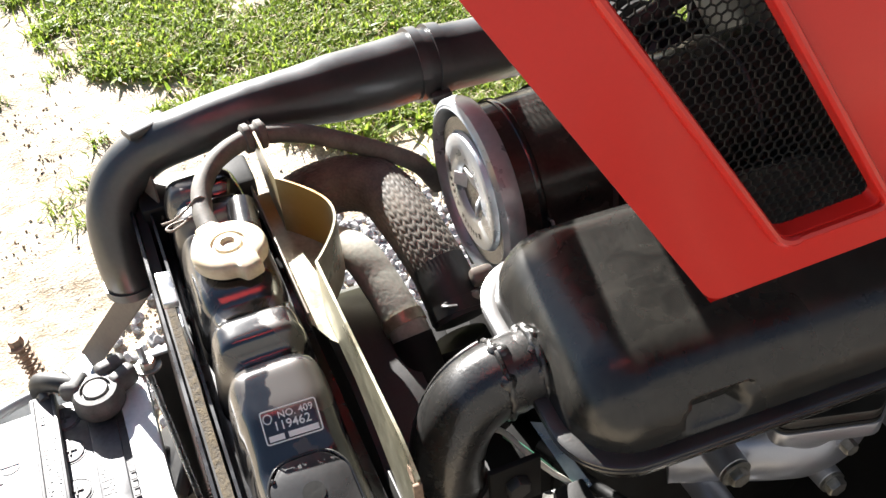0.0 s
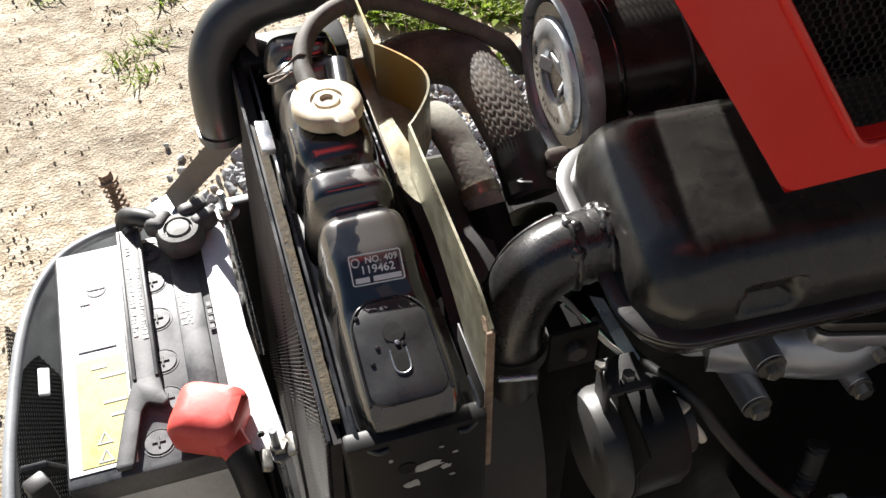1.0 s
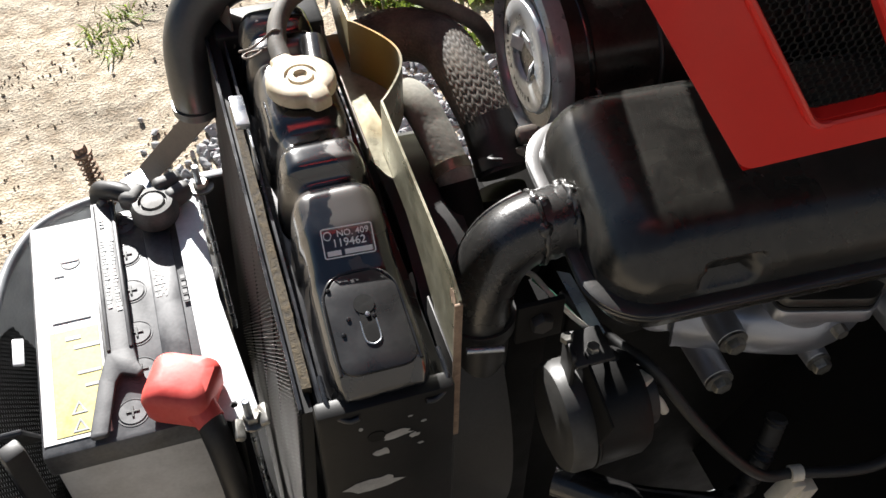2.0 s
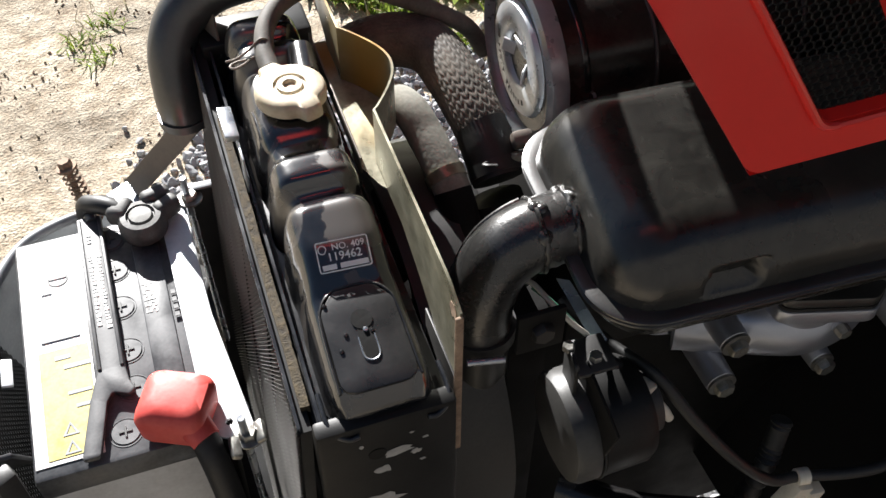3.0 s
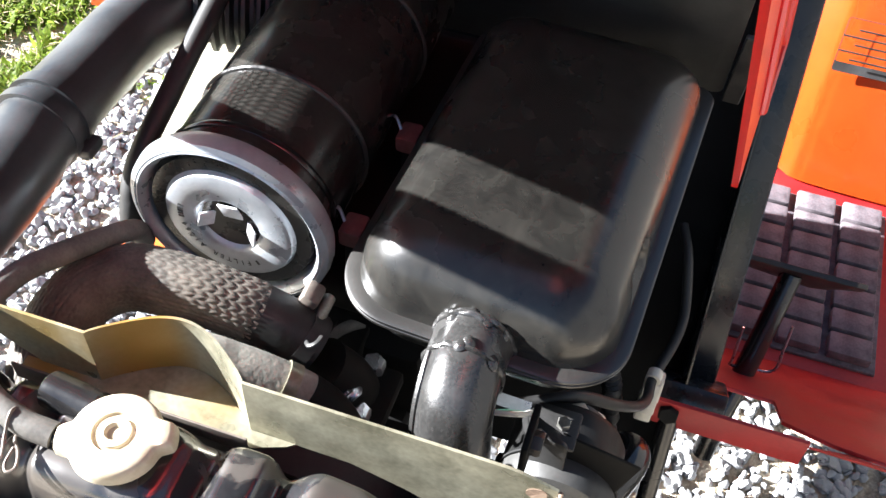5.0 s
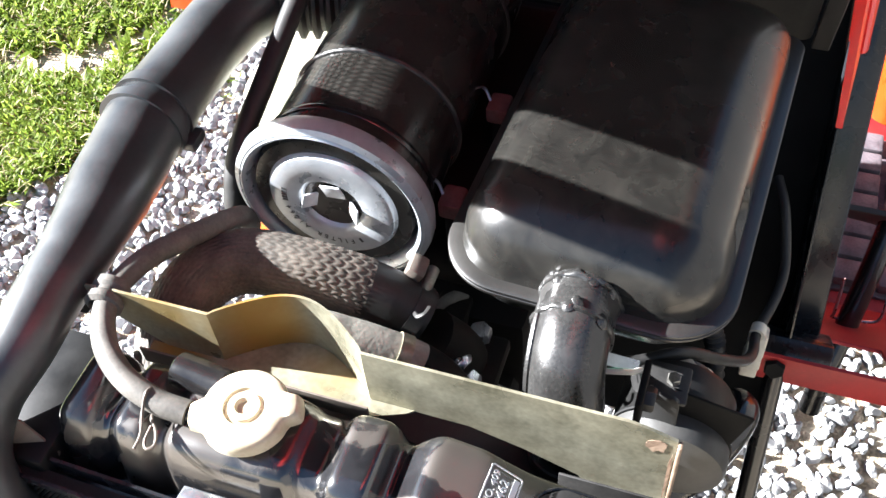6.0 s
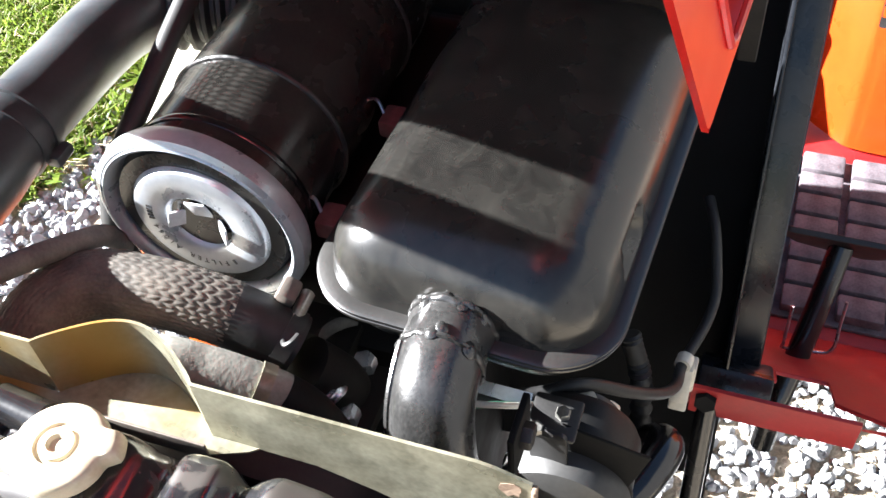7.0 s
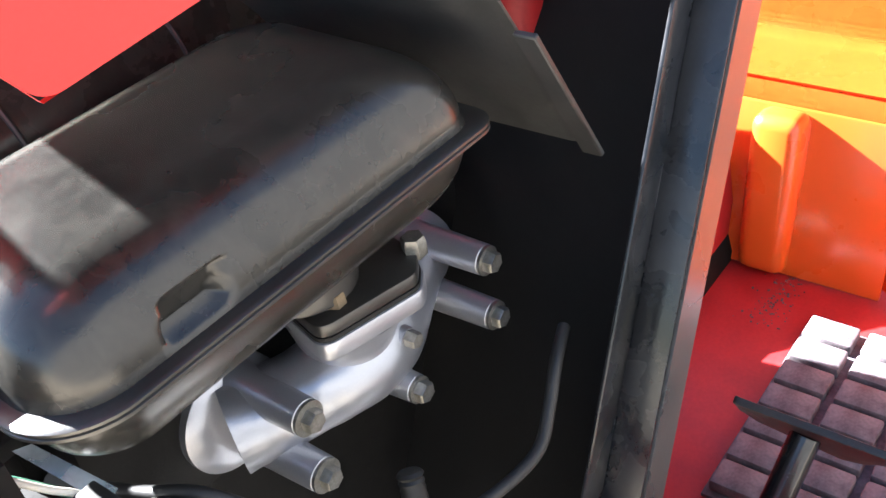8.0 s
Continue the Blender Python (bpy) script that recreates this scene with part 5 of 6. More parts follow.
part("tab", box((-0.042, 0.176, 1.1405), (-0.010, 0.190, 1.147), 0.002, 2, Matrix.Rotation(0.35, 4, "Z")), DUCT, duct)
part("lug", box((0.185, 0.178, 1.094), (0.203, 0.190, 1.103), 0.003), DUCT, duct)
bellows = []
for i in range(29):
    bellows.append((i * 0.0028, 0.036 if (i // 2) % 2 else 0.030))
part("bellows", lathe((0.355, 0.205, 1.098), (0.35, -1, -0.08), [(-0.01, 0.0)] + bellows + [(0.0785, 0)], 40), RUBBER, duct, "corrugated rubber bellows")
vent = thing("breather_hose", (0.2, 0.165, 0.95), "black rubber breather hose beside the air cleaner", "hose")
part("hose", tube([(0.40, 0.155, 1.15), (0.34, 0.160, 1.125), (0.27, 0.166, 1.092), (0.215, 0.170, 1.062), (0.195, 0.167, 1.025), (0.198, 0.162, 0.98), (0.21, 0.15, 0.93)], 0.0080, 16, 8), RUBBER, vent)
part("sleeve", tube([(0.225, 0.1695, 1.068), (0.2, 0.1685, 1.04), (0.194, 0.167, 1.01)], 0.0092, 16, 8), RUBBER, vent)

# ---- coolant reservoir ----
reservoir = thing("coolant_reservoir", (0.35, 0.17, 0.9), "white translucent plastic coolant reservoir beside the air cleaner", "reservoir")
part("tank", loft([[(x, y, z) for x, y in rounded_ring(0.352, 0.171, w, d, 0.014, 6, 4)] for w, d, z in ((0.13, 0.054, 0.90), (0.142, 0.064, 0.905), (0.144, 0.066, 0.98), (0.144, 0.066, 1.05), (0.138, 0.060, 1.058), (0.12, 0.046, 1.060))]), RESERVOIR, reservoir)
part("seam", loft([[(x, y, z) for x, y in rounded_ring(0.352, 0.171, w, 0.070, 0.016, 6, 4)] for w, z in ((0.144, 0.994), (0.148, 0.995), (0.148, 0.999), (0.144, 1.0))]), RESERVOIR, reservoir)
part("strap", box((0.262, 0.160, 1.030), (0.282, 0.186, 1.034), 0.001, 2, Matrix.Rotation(0.4, 4, "Z")), ZINC, reservoir, "tan bracket strap")
part("stay", box((0.268, 0.168, 0.60), (0.276, 0.180, 1.030), 0.001), CAST, reservoir)
stay = thing("orange_bracket", (0.262, 0.235, 0.60), "orange painted steel bracket below the air cleaner", "bracket")
part("plate", sheet(rounded([(0.225, 0.185), (0.30, 0.185), (0.30, 0.246), (0.232, 0.246)], 0.008), 0.006, lambda u, v, w: Vector((u, v, 0.895 + w)), bevel=0.001), ORANGE, stay)
part("leg", box((0.285, 0.205, 0.60), (0.295, 0.24, 0.895), 0.002), ORANGE, stay)

# ---- alternator ----
alternator = thing("alternator", (0.13, -0.165, 0.95), "dusty grey alternator with slotted bracket", "alternator")
AX, AY, AZ = 0.108, -0.163, 0.977
part("fan_cover", lathe((AX, AY, AZ), (1, 0, 0), [(0, 0), (0, 0.028), (0.003, 0.0365), (0.007, 0.0385), (0.019, 0.0385), (0.020, 0)], 64), DUSTY_DRUM, alternator, "dusty charcoal front end")
part("seam_band", lathe((AX + 0.0198, AY, AZ), (1, 0, 0), [(0, 0.0380), (0, 0.0395), (0.0016, 0.0395), (0.0016, 0.0380), (0, 0.0380)], 64), MESH_BLACK, alternator)
part("body", lathe((AX + 0.0215, AY, AZ), (1, 0, 0), [(0, 0), (0, 0.0375), (0.001, 0.0385), (0.033, 0.0375), (0.039, 0.034), (0.042, 0.022), (0.044, 0)], 64), FLAT_BLACK, alternator)
part("rear_cap", lathe((AX + 0.064, AY, AZ), (1, 0, 0), [(0, 0), (0, 0.023), (0.008, 0.021), (0.012, 0.012), (0.012, 0)], 32), SATIN_BLACK, alternator)
part("bracket", sheet(rounded([(-0.014, -0.034), (0.006, -0.034), (0.010, 0.0), (0.012, 0.026), (-0.012, 0.028)], 0.005), 0.003, lambda u, v, w: Vector((0.1195 + w + u * 0.15, -0.152 + u, 1.016 + v)), bevel=0.0006), SATIN_BLACK, alternator, "black adjuster bracket")
part("bracket_top", box((0.119, -0.168, 1.036), (0.146, -0.140, 1.040), 0.002), SATIN_BLACK, alternator)
part("slot_plate", box((0.127, -0.202, 0.972), (0.129, -0.150, 1.036), 0.0008, 1, Matrix.Rotation(0.25, 4, "X")), CAST, alternator, "slotted adjuster plate")
for bx, by in ((0.121, -0.146), (0.134, -0.158)):
    part("adjuster_bolt", hexagon((bx, by, 1.040), (0, 0, 1), 0.0045, 0.004), BOLT, alternator, "worn bright bolt")
tab = at_frame((0.1455, -0.112, 1.028), (0.011, -0.041, -0.020), (1, 0, 0.3))
part("bracket_tab", sheet([(-0.026, -0.003), (0.026, -0.0045), (0.026, 0.0045), (-0.020, 0.004)], 0.0012, lambda u, v, w: tab @ Vector((u, v, w))), STEEL, alternator, "narrow grey metal strap")

# ---- wiring ----
def lead(name, points, r, mat, label):
    w = thing(name, points[0], label, "cable")
    part("cable", tube(points, r, 12, 8), mat, w)
    return w


harness = lead("wiring_harness", [(0.145, -0.085, 1.005), (0.165, -0.130, 1.002), (0.181, -0.160, 1.002), (0.205, -0.186, 0.969), (0.236, -0.203, 0.928), (0.266, -0.211, 0.898), (0.290, -0.212, 0.891), (0.330, -0.222, 0.890), (0.358, -0.225, 0.893), (0.378, -0.221, 0.908), (0.400, -0.214, 0.925), (0.425, -0.205, 0.93)], 0.0042, RUBBER, "black sleeved wiring harness across the engine bay")
part("tape_wrap", tube([(0.288, -0.2122, 0.8915), (0.297, -0.2135, 0.891)], 0.0064, 12, 3), CONNECTOR, harness, "ivory cable tie")
lead("wire", [(0.106, -0.103, 1.064), (0.110, -0.111, 1.067), (0.115, -0.121, 1.063), (0.122, -0.129, 1.055), (0.130, -0.134, 1.045), (0.138, -0.138, 1.036), (0.150, -0.146, 1.014)], 0.0018, WIRE_WHITE, "thin white wire by the exhaust elbow")
lead("wire", [(0.112, -0.106, 1.058), (0.119, -0.119, 1.056), (0.127, -0.128, 1.048), (0.135, -0.133, 1.037), (0.143, -0.138, 1.028), (0.152, -0.146, 1.011)], 0.0018, WIRE_GREEN, "thin green wire by the exhaust elbow")
plug = thing("wire_connector", (0.176, -0.157, 0.979), "ivory plastic wire connector on a tape-wrapped lead", "connector", "wire connectors")
part("shell", box((0.160, -0.172, 0.992), (0.178, -0.160, 1.004), 0.002, 2, Matrix.Rotation(0.5, 4, "Z") @ Matrix.Rotation(0.5, 4, "Y")), CONNECTOR, plug)
part("plug", tube([(0.172, -0.169, 0.993), (0.181, -0.176, 0.984), (0.186, -0.180, 0.976)], [0.005, 0.0042, 0.003], 12, 5), CONNECTOR, plug)
part("boot", tube([(0.145, -0.135, 1.012), (0.154, -0.150, 1.008), (0.164, -0.162, 1.0)], 0.0075, 12, 5), RUBBER, plug)
plug = thing("wire_connector", (0.290, -0.207, 0.86), "stacked ivory plastic wire connectors by the red bracket", "connector", "wire connectors")
for x, y, z, w, h, tilt in ((0.290, -0.214, 0.868, 0.014, 0.032, 0.35), (0.303, -0.216, 0.862, 0.015, 0.026, 0.2), (0.296, -0.214, 0.842, 0.013, 0.024, 0.6)):
    part("shell", box((x - w / 2, y - 0.007, z - h / 2), (x + w / 2, y + 0.007, z + h / 2), 0.002, 2, Matrix.Rotation(tilt, 4, "Y")), CONNECTOR, plug)
part("red_sleeve", rod((0.304, -0.216, 0.835), (0.306, -0.217, 0.822), 0.006, 12), RED_PLASTIC, plug, "red wire sleeve")
coolant = thing("coolant_pipe", (0.2, -0.2, 0.85), "gloss black bent pipe below the alternator", "pipe")
part("pipe", tube([(0.13, -0.15, 0.86), (0.17, -0.185, 0.865), (0.205, -0.205, 0.87), (0.235, -0.212, 0.862), (0.25, -0.20, 0.835), (0.25, -0.18, 0.78)], 0.0145, 24, 8), GLOSS_BLACK, coolant)
corrugated = thing("corrugated_sleeve", (0.3, -0.13, 0.8), "black corrugated cable sleeve in the engine bay", "cable")
part("sleeve", tube([(0.27, -0.19, 0.80), (0.285, -0.185, 0.86), (0.30, -0.17, 0.90)], 0.008, 16, 20, None, lambda u, v: 0.0012 * math.sin(u * 1500)), RUBBER, corrugated)
strut = thing("support_rod", (0.25, -0.25, 0.5), "black steel support rod below the red bracket", "rod")
part("rod", rod((0.305, -0.236, 0.838), (0.17, -0.245, 0.55), 0.0085, 20), GLOSS_BLACK, strut)

# ---- battery ----
battery = thing("battery", (-0.17, 0.07, 0.70), "grey starter battery with bleached labels and carry strap", "battery")
BX0, BX1, BY0, BY1, BZ = -0.236, -0.107, -0.048, 0.190, 0.905
part("case", box((BX0 + 0.003, BY0 + 0.003, 0.71), (BX1 - 0.003, BY1 - 0.003, 0.880), 0.006), CASE_WHITE, battery, "pale translucent case")
part("lid", box((BX0, BY0, 0.878), (BX1, BY1, BZ), 0.004), LID, battery, "grey black lid")
part("lid_step", box((-0.140, BY0 + 0.01, BZ), (-0.118, BY1 - 0.01, BZ + 0.002), 0.001), LID, battery)
label_plate = part("label", box((-0.2335, -0.038, BZ + 0.0002), (-0.184, 0.186, BZ + 0.0009), 0.0003, 1), PAPER, battery, "sunbleached white label")
part("yellow_panel", box((-0.224, -0.034, BZ + 0.0010), (-0.186, 0.066, BZ + 0.0014), 0.0002, 1), YELLOW, label_plate, "faded yellow warning panel")
for x, y, w, d in ((-0.221, 0.075, 0.03, 0.010), (-0.212, 0.055, 0.012, 0.004), (-0.206, 0.045, 0.02, 0.004), (-0.205, 0.02, 0.018, 0.003), (-0.200, 0.007, 0.016, 0.003), (-0.217, 0.125, 0.008, 0.002)):
    part("print_bar", box((x, y, BZ + 0.0015), (x + w, y + d, BZ + 0.0018), 0), GRILLE_GREY, label_plate, smooth=False)
for y in (-0.010, -0.026):
    tri = [(-0.212, y - 0.006), (-0.200, y - 0.006), (-0.206, y + 0.006)]
    hole = [(-0.2093, y - 0.0045), (-0.2027, y - 0.0045), (-0.206, y + 0.003)]
    part("warning_triangle", sheet(tri, 0.0003, lambda u, v, w: Vector((u, v, w + BZ + 0.0015)), [hole]), GRILLE_GREY, label_plate, smooth=False)
part("oval_slot", lathe((-0.203, 0.140, BZ + 0.0005), (0, 0, 1), [(0, 0.0085), (0.0009, 0.0085), (0.0009, 0.0072), (0.0002, 0.0070), (0.0002, 0)], 28), INK, battery)
part("oval_insert", box((-0.210, 0.1395, BZ + 0.0008), (-0.196, 0.1465, BZ + 0.0018), 0.0008), PAPER, battery)
for y in (0.170, 0.134, 0.093, 0.048, 0.011, -0.026):
    x = -0.157 if y > 0 else -0.168
    cap = part("vent_cap", lathe((x, y, BZ - 0.0005), (0, 0, 1), [(0, 0), (0, 0.0125), (0.001, 0.0125), (0.001, 0.0118), (0.0003, 0.0115), (0.0003, 0.0108), (0.0016, 0.0104), (0.0018, 0)], 32), LID, battery, "round vent plug with cross slot")
    part("slot", box((x - 0.005, y - 0.0008, BZ + 0.0012), (x + 0.005, y + 0.0008, BZ + 0.0022), 0.0002, 1), INK, cap)
    part("slot", box((x - 0.0008, y - 0.005, BZ + 0.0012), (x + 0.0008, y + 0.005, BZ + 0.00225), 0.0002, 1), INK, cap)
writing("55B24", 0.0135, at_frame((-0.1325, 0.095, BZ + 0.0022), (0, 1, 0), (-1, 0, 0)), CASE_WHITE, battery)
for i in range(4):
    part("embossed_bar", box((-0.1165, 0.068 + i * 0.008, BZ + 0.002), (-0.112, 0.073 + i * 0.008, BZ + 0.0028), 0.0003, 1), CASE_BLACK, battery)
# carry strap, forked at its near end
strap = part("strap", sheet(rounded([(-0.181, 0.196), (-0.160, 0.196), (-0.160, 0.03), (-0.1585, 0.015), (-0.155, 0.006), (-0.160, 0.002), (-0.172, 0.008), (-0.177, 0.0), (-0.1865, -0.045), (-0.200, -0.045), (-0.189, 0.005), (-0.181, 0.03)], 0.003, 3), 0.005, lambda u, v, w: Vector((u, v, w + BZ + 0.003)), bevel=0.0012), CASE_BLACK, battery, "grey plastic carry strap")
for x in (-0.1805, -0.1635):
    part("strap_edge", box((x, 0.03, BZ + 0.0076), (x + 0.003, 0.194, BZ + 0.0095), 0.0008), CASE_BLACK, strap)
part("strap_loop", tube([(-0.1705, 0.190, BZ + 0.005), (-0.171, 0.199, BZ + 0.004), (-0.172, 0.202, BZ - 0.004), (-0.172, 0.196, BZ - 0.016)], [0.008, 0.008, 0.008, 0.008], 12, 6, None, None, 0.5), CASE_BLACK, strap)
rng = random.Random(4)
for row, x in enumerate((-0.1755, -0.1685)):
    y = 0.150
    while y > 0.072:
        d = rng.uniform(0.0015, 0.004)
        part("embossed_bar", box((x, y - d, BZ + 0.0078), (x + rng.uniform(0.0022, 0.0042), y, BZ + 0.0087), 0.0002, 1), PALE_INK, strap, smooth=False)
        y -= d + 0.0012
for i in range(3):
    part("embossed_bar", box((-0.1745, 0.172 - i * 0.004, BZ + 0.0078), (-0.171, 0.1745 - i * 0.004, BZ + 0.0087), 0.0002, 1), PALE_INK, strap, smooth=False)
for y, zt in ((0.168, 0.928), (-0.028, 0.926)):
    part("terminal_post", lathe((-0.126, y, BZ), (0, 0, 1), [(0, 0), (0, 0.012), (0.006, 0.0105), (0.022, 0.0085), (0.0235, 0.007), (0.0235, 0)], 24), STEEL, battery)
clamp = thing("terminal_clamp", (-0.126, 0.168, 0.915), "dusty black cable clamp on the battery post", "clamp")
part("ring", lathe((-0.126, 0.168, 0.910), (0, 0, 1), [(0, 0.010), (0, 0.019), (0.003, 0.0205), (0.014, 0.0205), (0.019, 0.017), (0.0195, 0.0125), (0.017, 0.0115), (0.017, 0.009), (0, 0.010)], 32), LEAD, clamp)
part("cap", lathe((-0.126, 0.168, 0.9275), (0, 0, 1), [(0, 0), (0, 0.0105), (0.0025, 0.0095), (0.003, 0)], 24), LEAD, clamp)
part("jaw", box((-0.116, 0.170, 0.912), (-0.092, 0.184, 0.931), 0.005, 3, Matrix.Rotation(0.55, 4, "Z")), LEAD, clamp)
part("jaw", box((-0.124, 0.183, 0.914), (-0.098, 0.197, 0.933), 0.005, 3, Matrix.Rotation(0.25, 4, "Z")), LEAD, clamp)
part("saddle", box((-0.152, 0.172, 0.914), (-0.132, 0.196, 0.932), 0.006, 3, Matrix.Rotation(-0.5, 4, "Z")), LEAD, clamp)
part("bolt", hexagon((-0.108, 0.1985, 0.923), (0.2, 1, 0), 0.006, 0.006), BOLT, clamp)
part("cable", tube([(-0.138, 0.180, 0.922), (-0.150, 0.190, 0.925), (-0.162, 0.200, 0.922), (-0.172, 0.212, 0.91), (-0.175, 0.22, 0.87)], 0.0085, 16, 8), RUBBER, clamp)
boot = thing("terminal_boot", (-0.126, -0.03, 0.91), "faded red soft plastic cover on the battery terminal", "terminal cover")
bm = loft([[(x, y, z) for x, y in rounded_ring(cx, cy, w, d, r, 8, 4)] for cx, cy, w, d, r, z in
           ((-0.127, -0.030, 0.044, 0.042, 0.007, 0.908), (-0.127, -0.030, 0.050, 0.046, 0.009, 0.914), (-0.127, -0.030, 0.052, 0.047, 0.009, 0.930), (-0.1265, -0.0295, 0.050, 0.045, 0.010, 0.936), (-0.126, -0.029, 0.044, 0.039, 0.010, 0.9405), (-0.125, -0.028, 0.030, 0.024, 0.009, 0.9425))])
bmesh.ops.rotate(bm, verts=bm.verts, cent=(-0.127, -0.029, 0.92), matrix=Matrix.Rotation(-0.45, 3, "Z"))
part("cover", bm, RED_PLASTIC, boot)
part("collar", tube([(-0.118, -0.048, 0.923), (-0.112, -0.060, 0.918)], [0.0125, 0.011], 24, 6), RED_PLASTIC, boot)
part("cable", tube([(-0.114, -0.056, 0.919), (-0.110, -0.070, 0.905), (-0.107, -0.080, 0.87), (-0.105, -0.085, 0.80), (-0.10, -0.08, 0.70)], 0.0105, 18, 8), RUBBER, boot, "black battery cable")
# hold-down bar with studs
hold = thing("hold_down_bar", (-0.10, 0.06, 0.905), "pale steel battery hold-down bar with threaded studs", "bar")
part("bar", sheet(rounded([(-0.110, -0.050), (-0.091, -0.063), (-0.076, -0.063), (-0.088, 0.060), (-0.0905, 0.200), (-0.112, 0.200)], 0.006), 0.0025, lambda u, v, w: Vector((u, v, w + 0.908)), [[(-0.094 + 0.003 * math.cos(a), -0.045 + 0.003 * math.sin(a)) for a in (0, 1.05, 2.1, 3.14, 4.2, 5.24)]], 0.0005), WHITE_STEEL, hold)
part("bar_side", box((-0.0905, -0.045, 0.890), (-0.0885, 0.198, 0.9085), 0.0004), WHITE_STEEL, hold)
for x, y in ((-0.083, -0.062), (-0.083, 0.192)):
    part("stud", rod((x, y, 0.70), (x - 0.002, y, 0.937), 0.0030, 12), STEEL, hold, "threaded stud")
    part("washer", lathe((x, y, 0.9105), (0, 0, 1), [(0, 0), (0, 0.011), (0.002, 0.011), (0.002, 0)], 24), BOLT, hold)
    part("nut", hexagon((x, y, 0.9125), (0, 0, 1), 0.007, 0.006), BOLT, hold)
part("wing_nut", box((-0.098, -0.080, 0.912), (-0.090, -0.062, 0.918), 0.002, 2, Matrix.Rotation(0.5, 4, "Y")), BOLT, hold)
part("wing_nut", box((-0.078, -0.072, 0.912), (-0.070, -0.054, 0.918), 0.002, 2, Matrix.Rotation(-0.5, 4, "Y")), BOLT, hold)

tray = thing("battery_tray", (-0.17, 0.07, 0.6), "black steel battery tray and shelf", "tray")
part("shelf", box((-0.29, -0.14, 0.60), (-0.058, 0.22, 0.606), 0.002), CAST, tray)
part("foot", box((-0.245, -0.06, 0.606), (-0.10, 0.20, 0.71), 0.004), CAST, tray)
part("back_wall", box((-0.0868, 0.197, 0.606), (-0.058, 0.202, 0.915), 0.001), SATIN_BLACK, tray)
part("back_rail", box((-0.088, 0.195, 0.9155), (-0.052, 0.203, 0.9185), 0.001), GRILLE_GREY, tray, "thin pale top edge")
for y in (-0.012, 0.0):
    part("clip", box((-0.084 + (0.02 if y else 0), y, 0.85), (-0.078 + (0.02 if y else 0), y + 0.007, 0.853), 0.0005), PAPER, tray)

spring = thing("spring_bolt", (-0.18, 0.24, 0.60), "rusty bolt with coil spring standing beyond the battery", "bolt")
part("rod", rod((-0.165, 0.232, 0.606), (-0.180, 0.247, 0.935), 0.0032, 12), RUST, spring)
a, b = Vector((-0.1705, 0.2375, 0.87)), Vector((-0.1795, 0.2465, 0.928))
rot = basis(b - a)
part("spring", tube([a + rot @ Vector((0.0075 * math.cos(i * 1.05), 0.0075 * math.sin(i * 1.05), i * 0.06 / 60)) for i in range(60)], 0.0012, 6, 2), RUST, spring, "rusty coil spring")
part("washer", lathe(b, b - a, [(0, 0), (0, 0.0095), (0.0025, 0.0095), (0.0025, 0)], 20), RUST, spring)
part("head", hexagon(b + (b - a).normalized() * 0.0025, b - a, 0.0062, 0.006), RUST, spring)

brace = thing("duct_brace", (-0.1, 0.2, 0.9), "flat brown steel brace from duct to battery tray", "brace")
p, q = Vector((-0.056, 0.158, 1.035)), Vector((-0.128, 0.228, 0.905))
m = at_frame((p + q) / 2, q - p, (0.35, -0.73, -0.58))
L = (q - p).length / 2
part("strap", sheet([(-L, -0.010), (L, -0.010), (L, 0.010), (-L, 0.010)], 0.003, lambda u, v, w: m @ Vector((u, v, w)), bevel=0.0006), BROWN_STEEL, brace)
part("foot", box((-0.150, 0.212, 0.898), (-0.118, 0.240, 0.902), 0.001, 2, Matrix.Rotation(0.5, 4, "Z")), STEEL, brace)
part("leg", box((-0.140, 0.222, 0.606), (-0.125, 0.228, 0.90), 0.001), BROWN_STEEL, brace)

# ---- front shell with perforated grille ----
front = thing("front_grille", (-0.29, 0.05, 0.55), "grey plastic front grille shell with fine mesh", "grille")
rim = [(-0.150, 0.240, 0.872), (-0.185, 0.236, 0.878), (-0.228, 0.216, 0.882), (-0.254, 0.180, 0.884), (-0.269, 0.130, 0.886), (-0.278, 0.06, 0.886), (-0.282, -0.02, 0.886), (-0.280, -0.12, 0.884), (-0.27, -0.20, 0.88)]
part("rim", tube(rim, 0.005, 16, 8), GRILLE_GREY, front, "rounded grey rim")
bm = bmesh.new()
path = spline(rim, 8)
rows = [[bm.verts.new((p.x - 0.004 - 0.03 * t, p.y, p.z - 0.004 - 0.36 * t)) for p in path] for t in (0, 0.3, 0.6, 1.0)]
for a, b in zip(rows, rows[1:]):
    for i in range(len(path) - 1):
        bm.faces.new((a[i], a[i + 1], b[i + 1], b[i]))
bmesh.ops.solidify(bm, geom=bm.faces[:], thickness=0.003)
part("shell", bm, GRILLE_GREY, front, "grey shell wall")


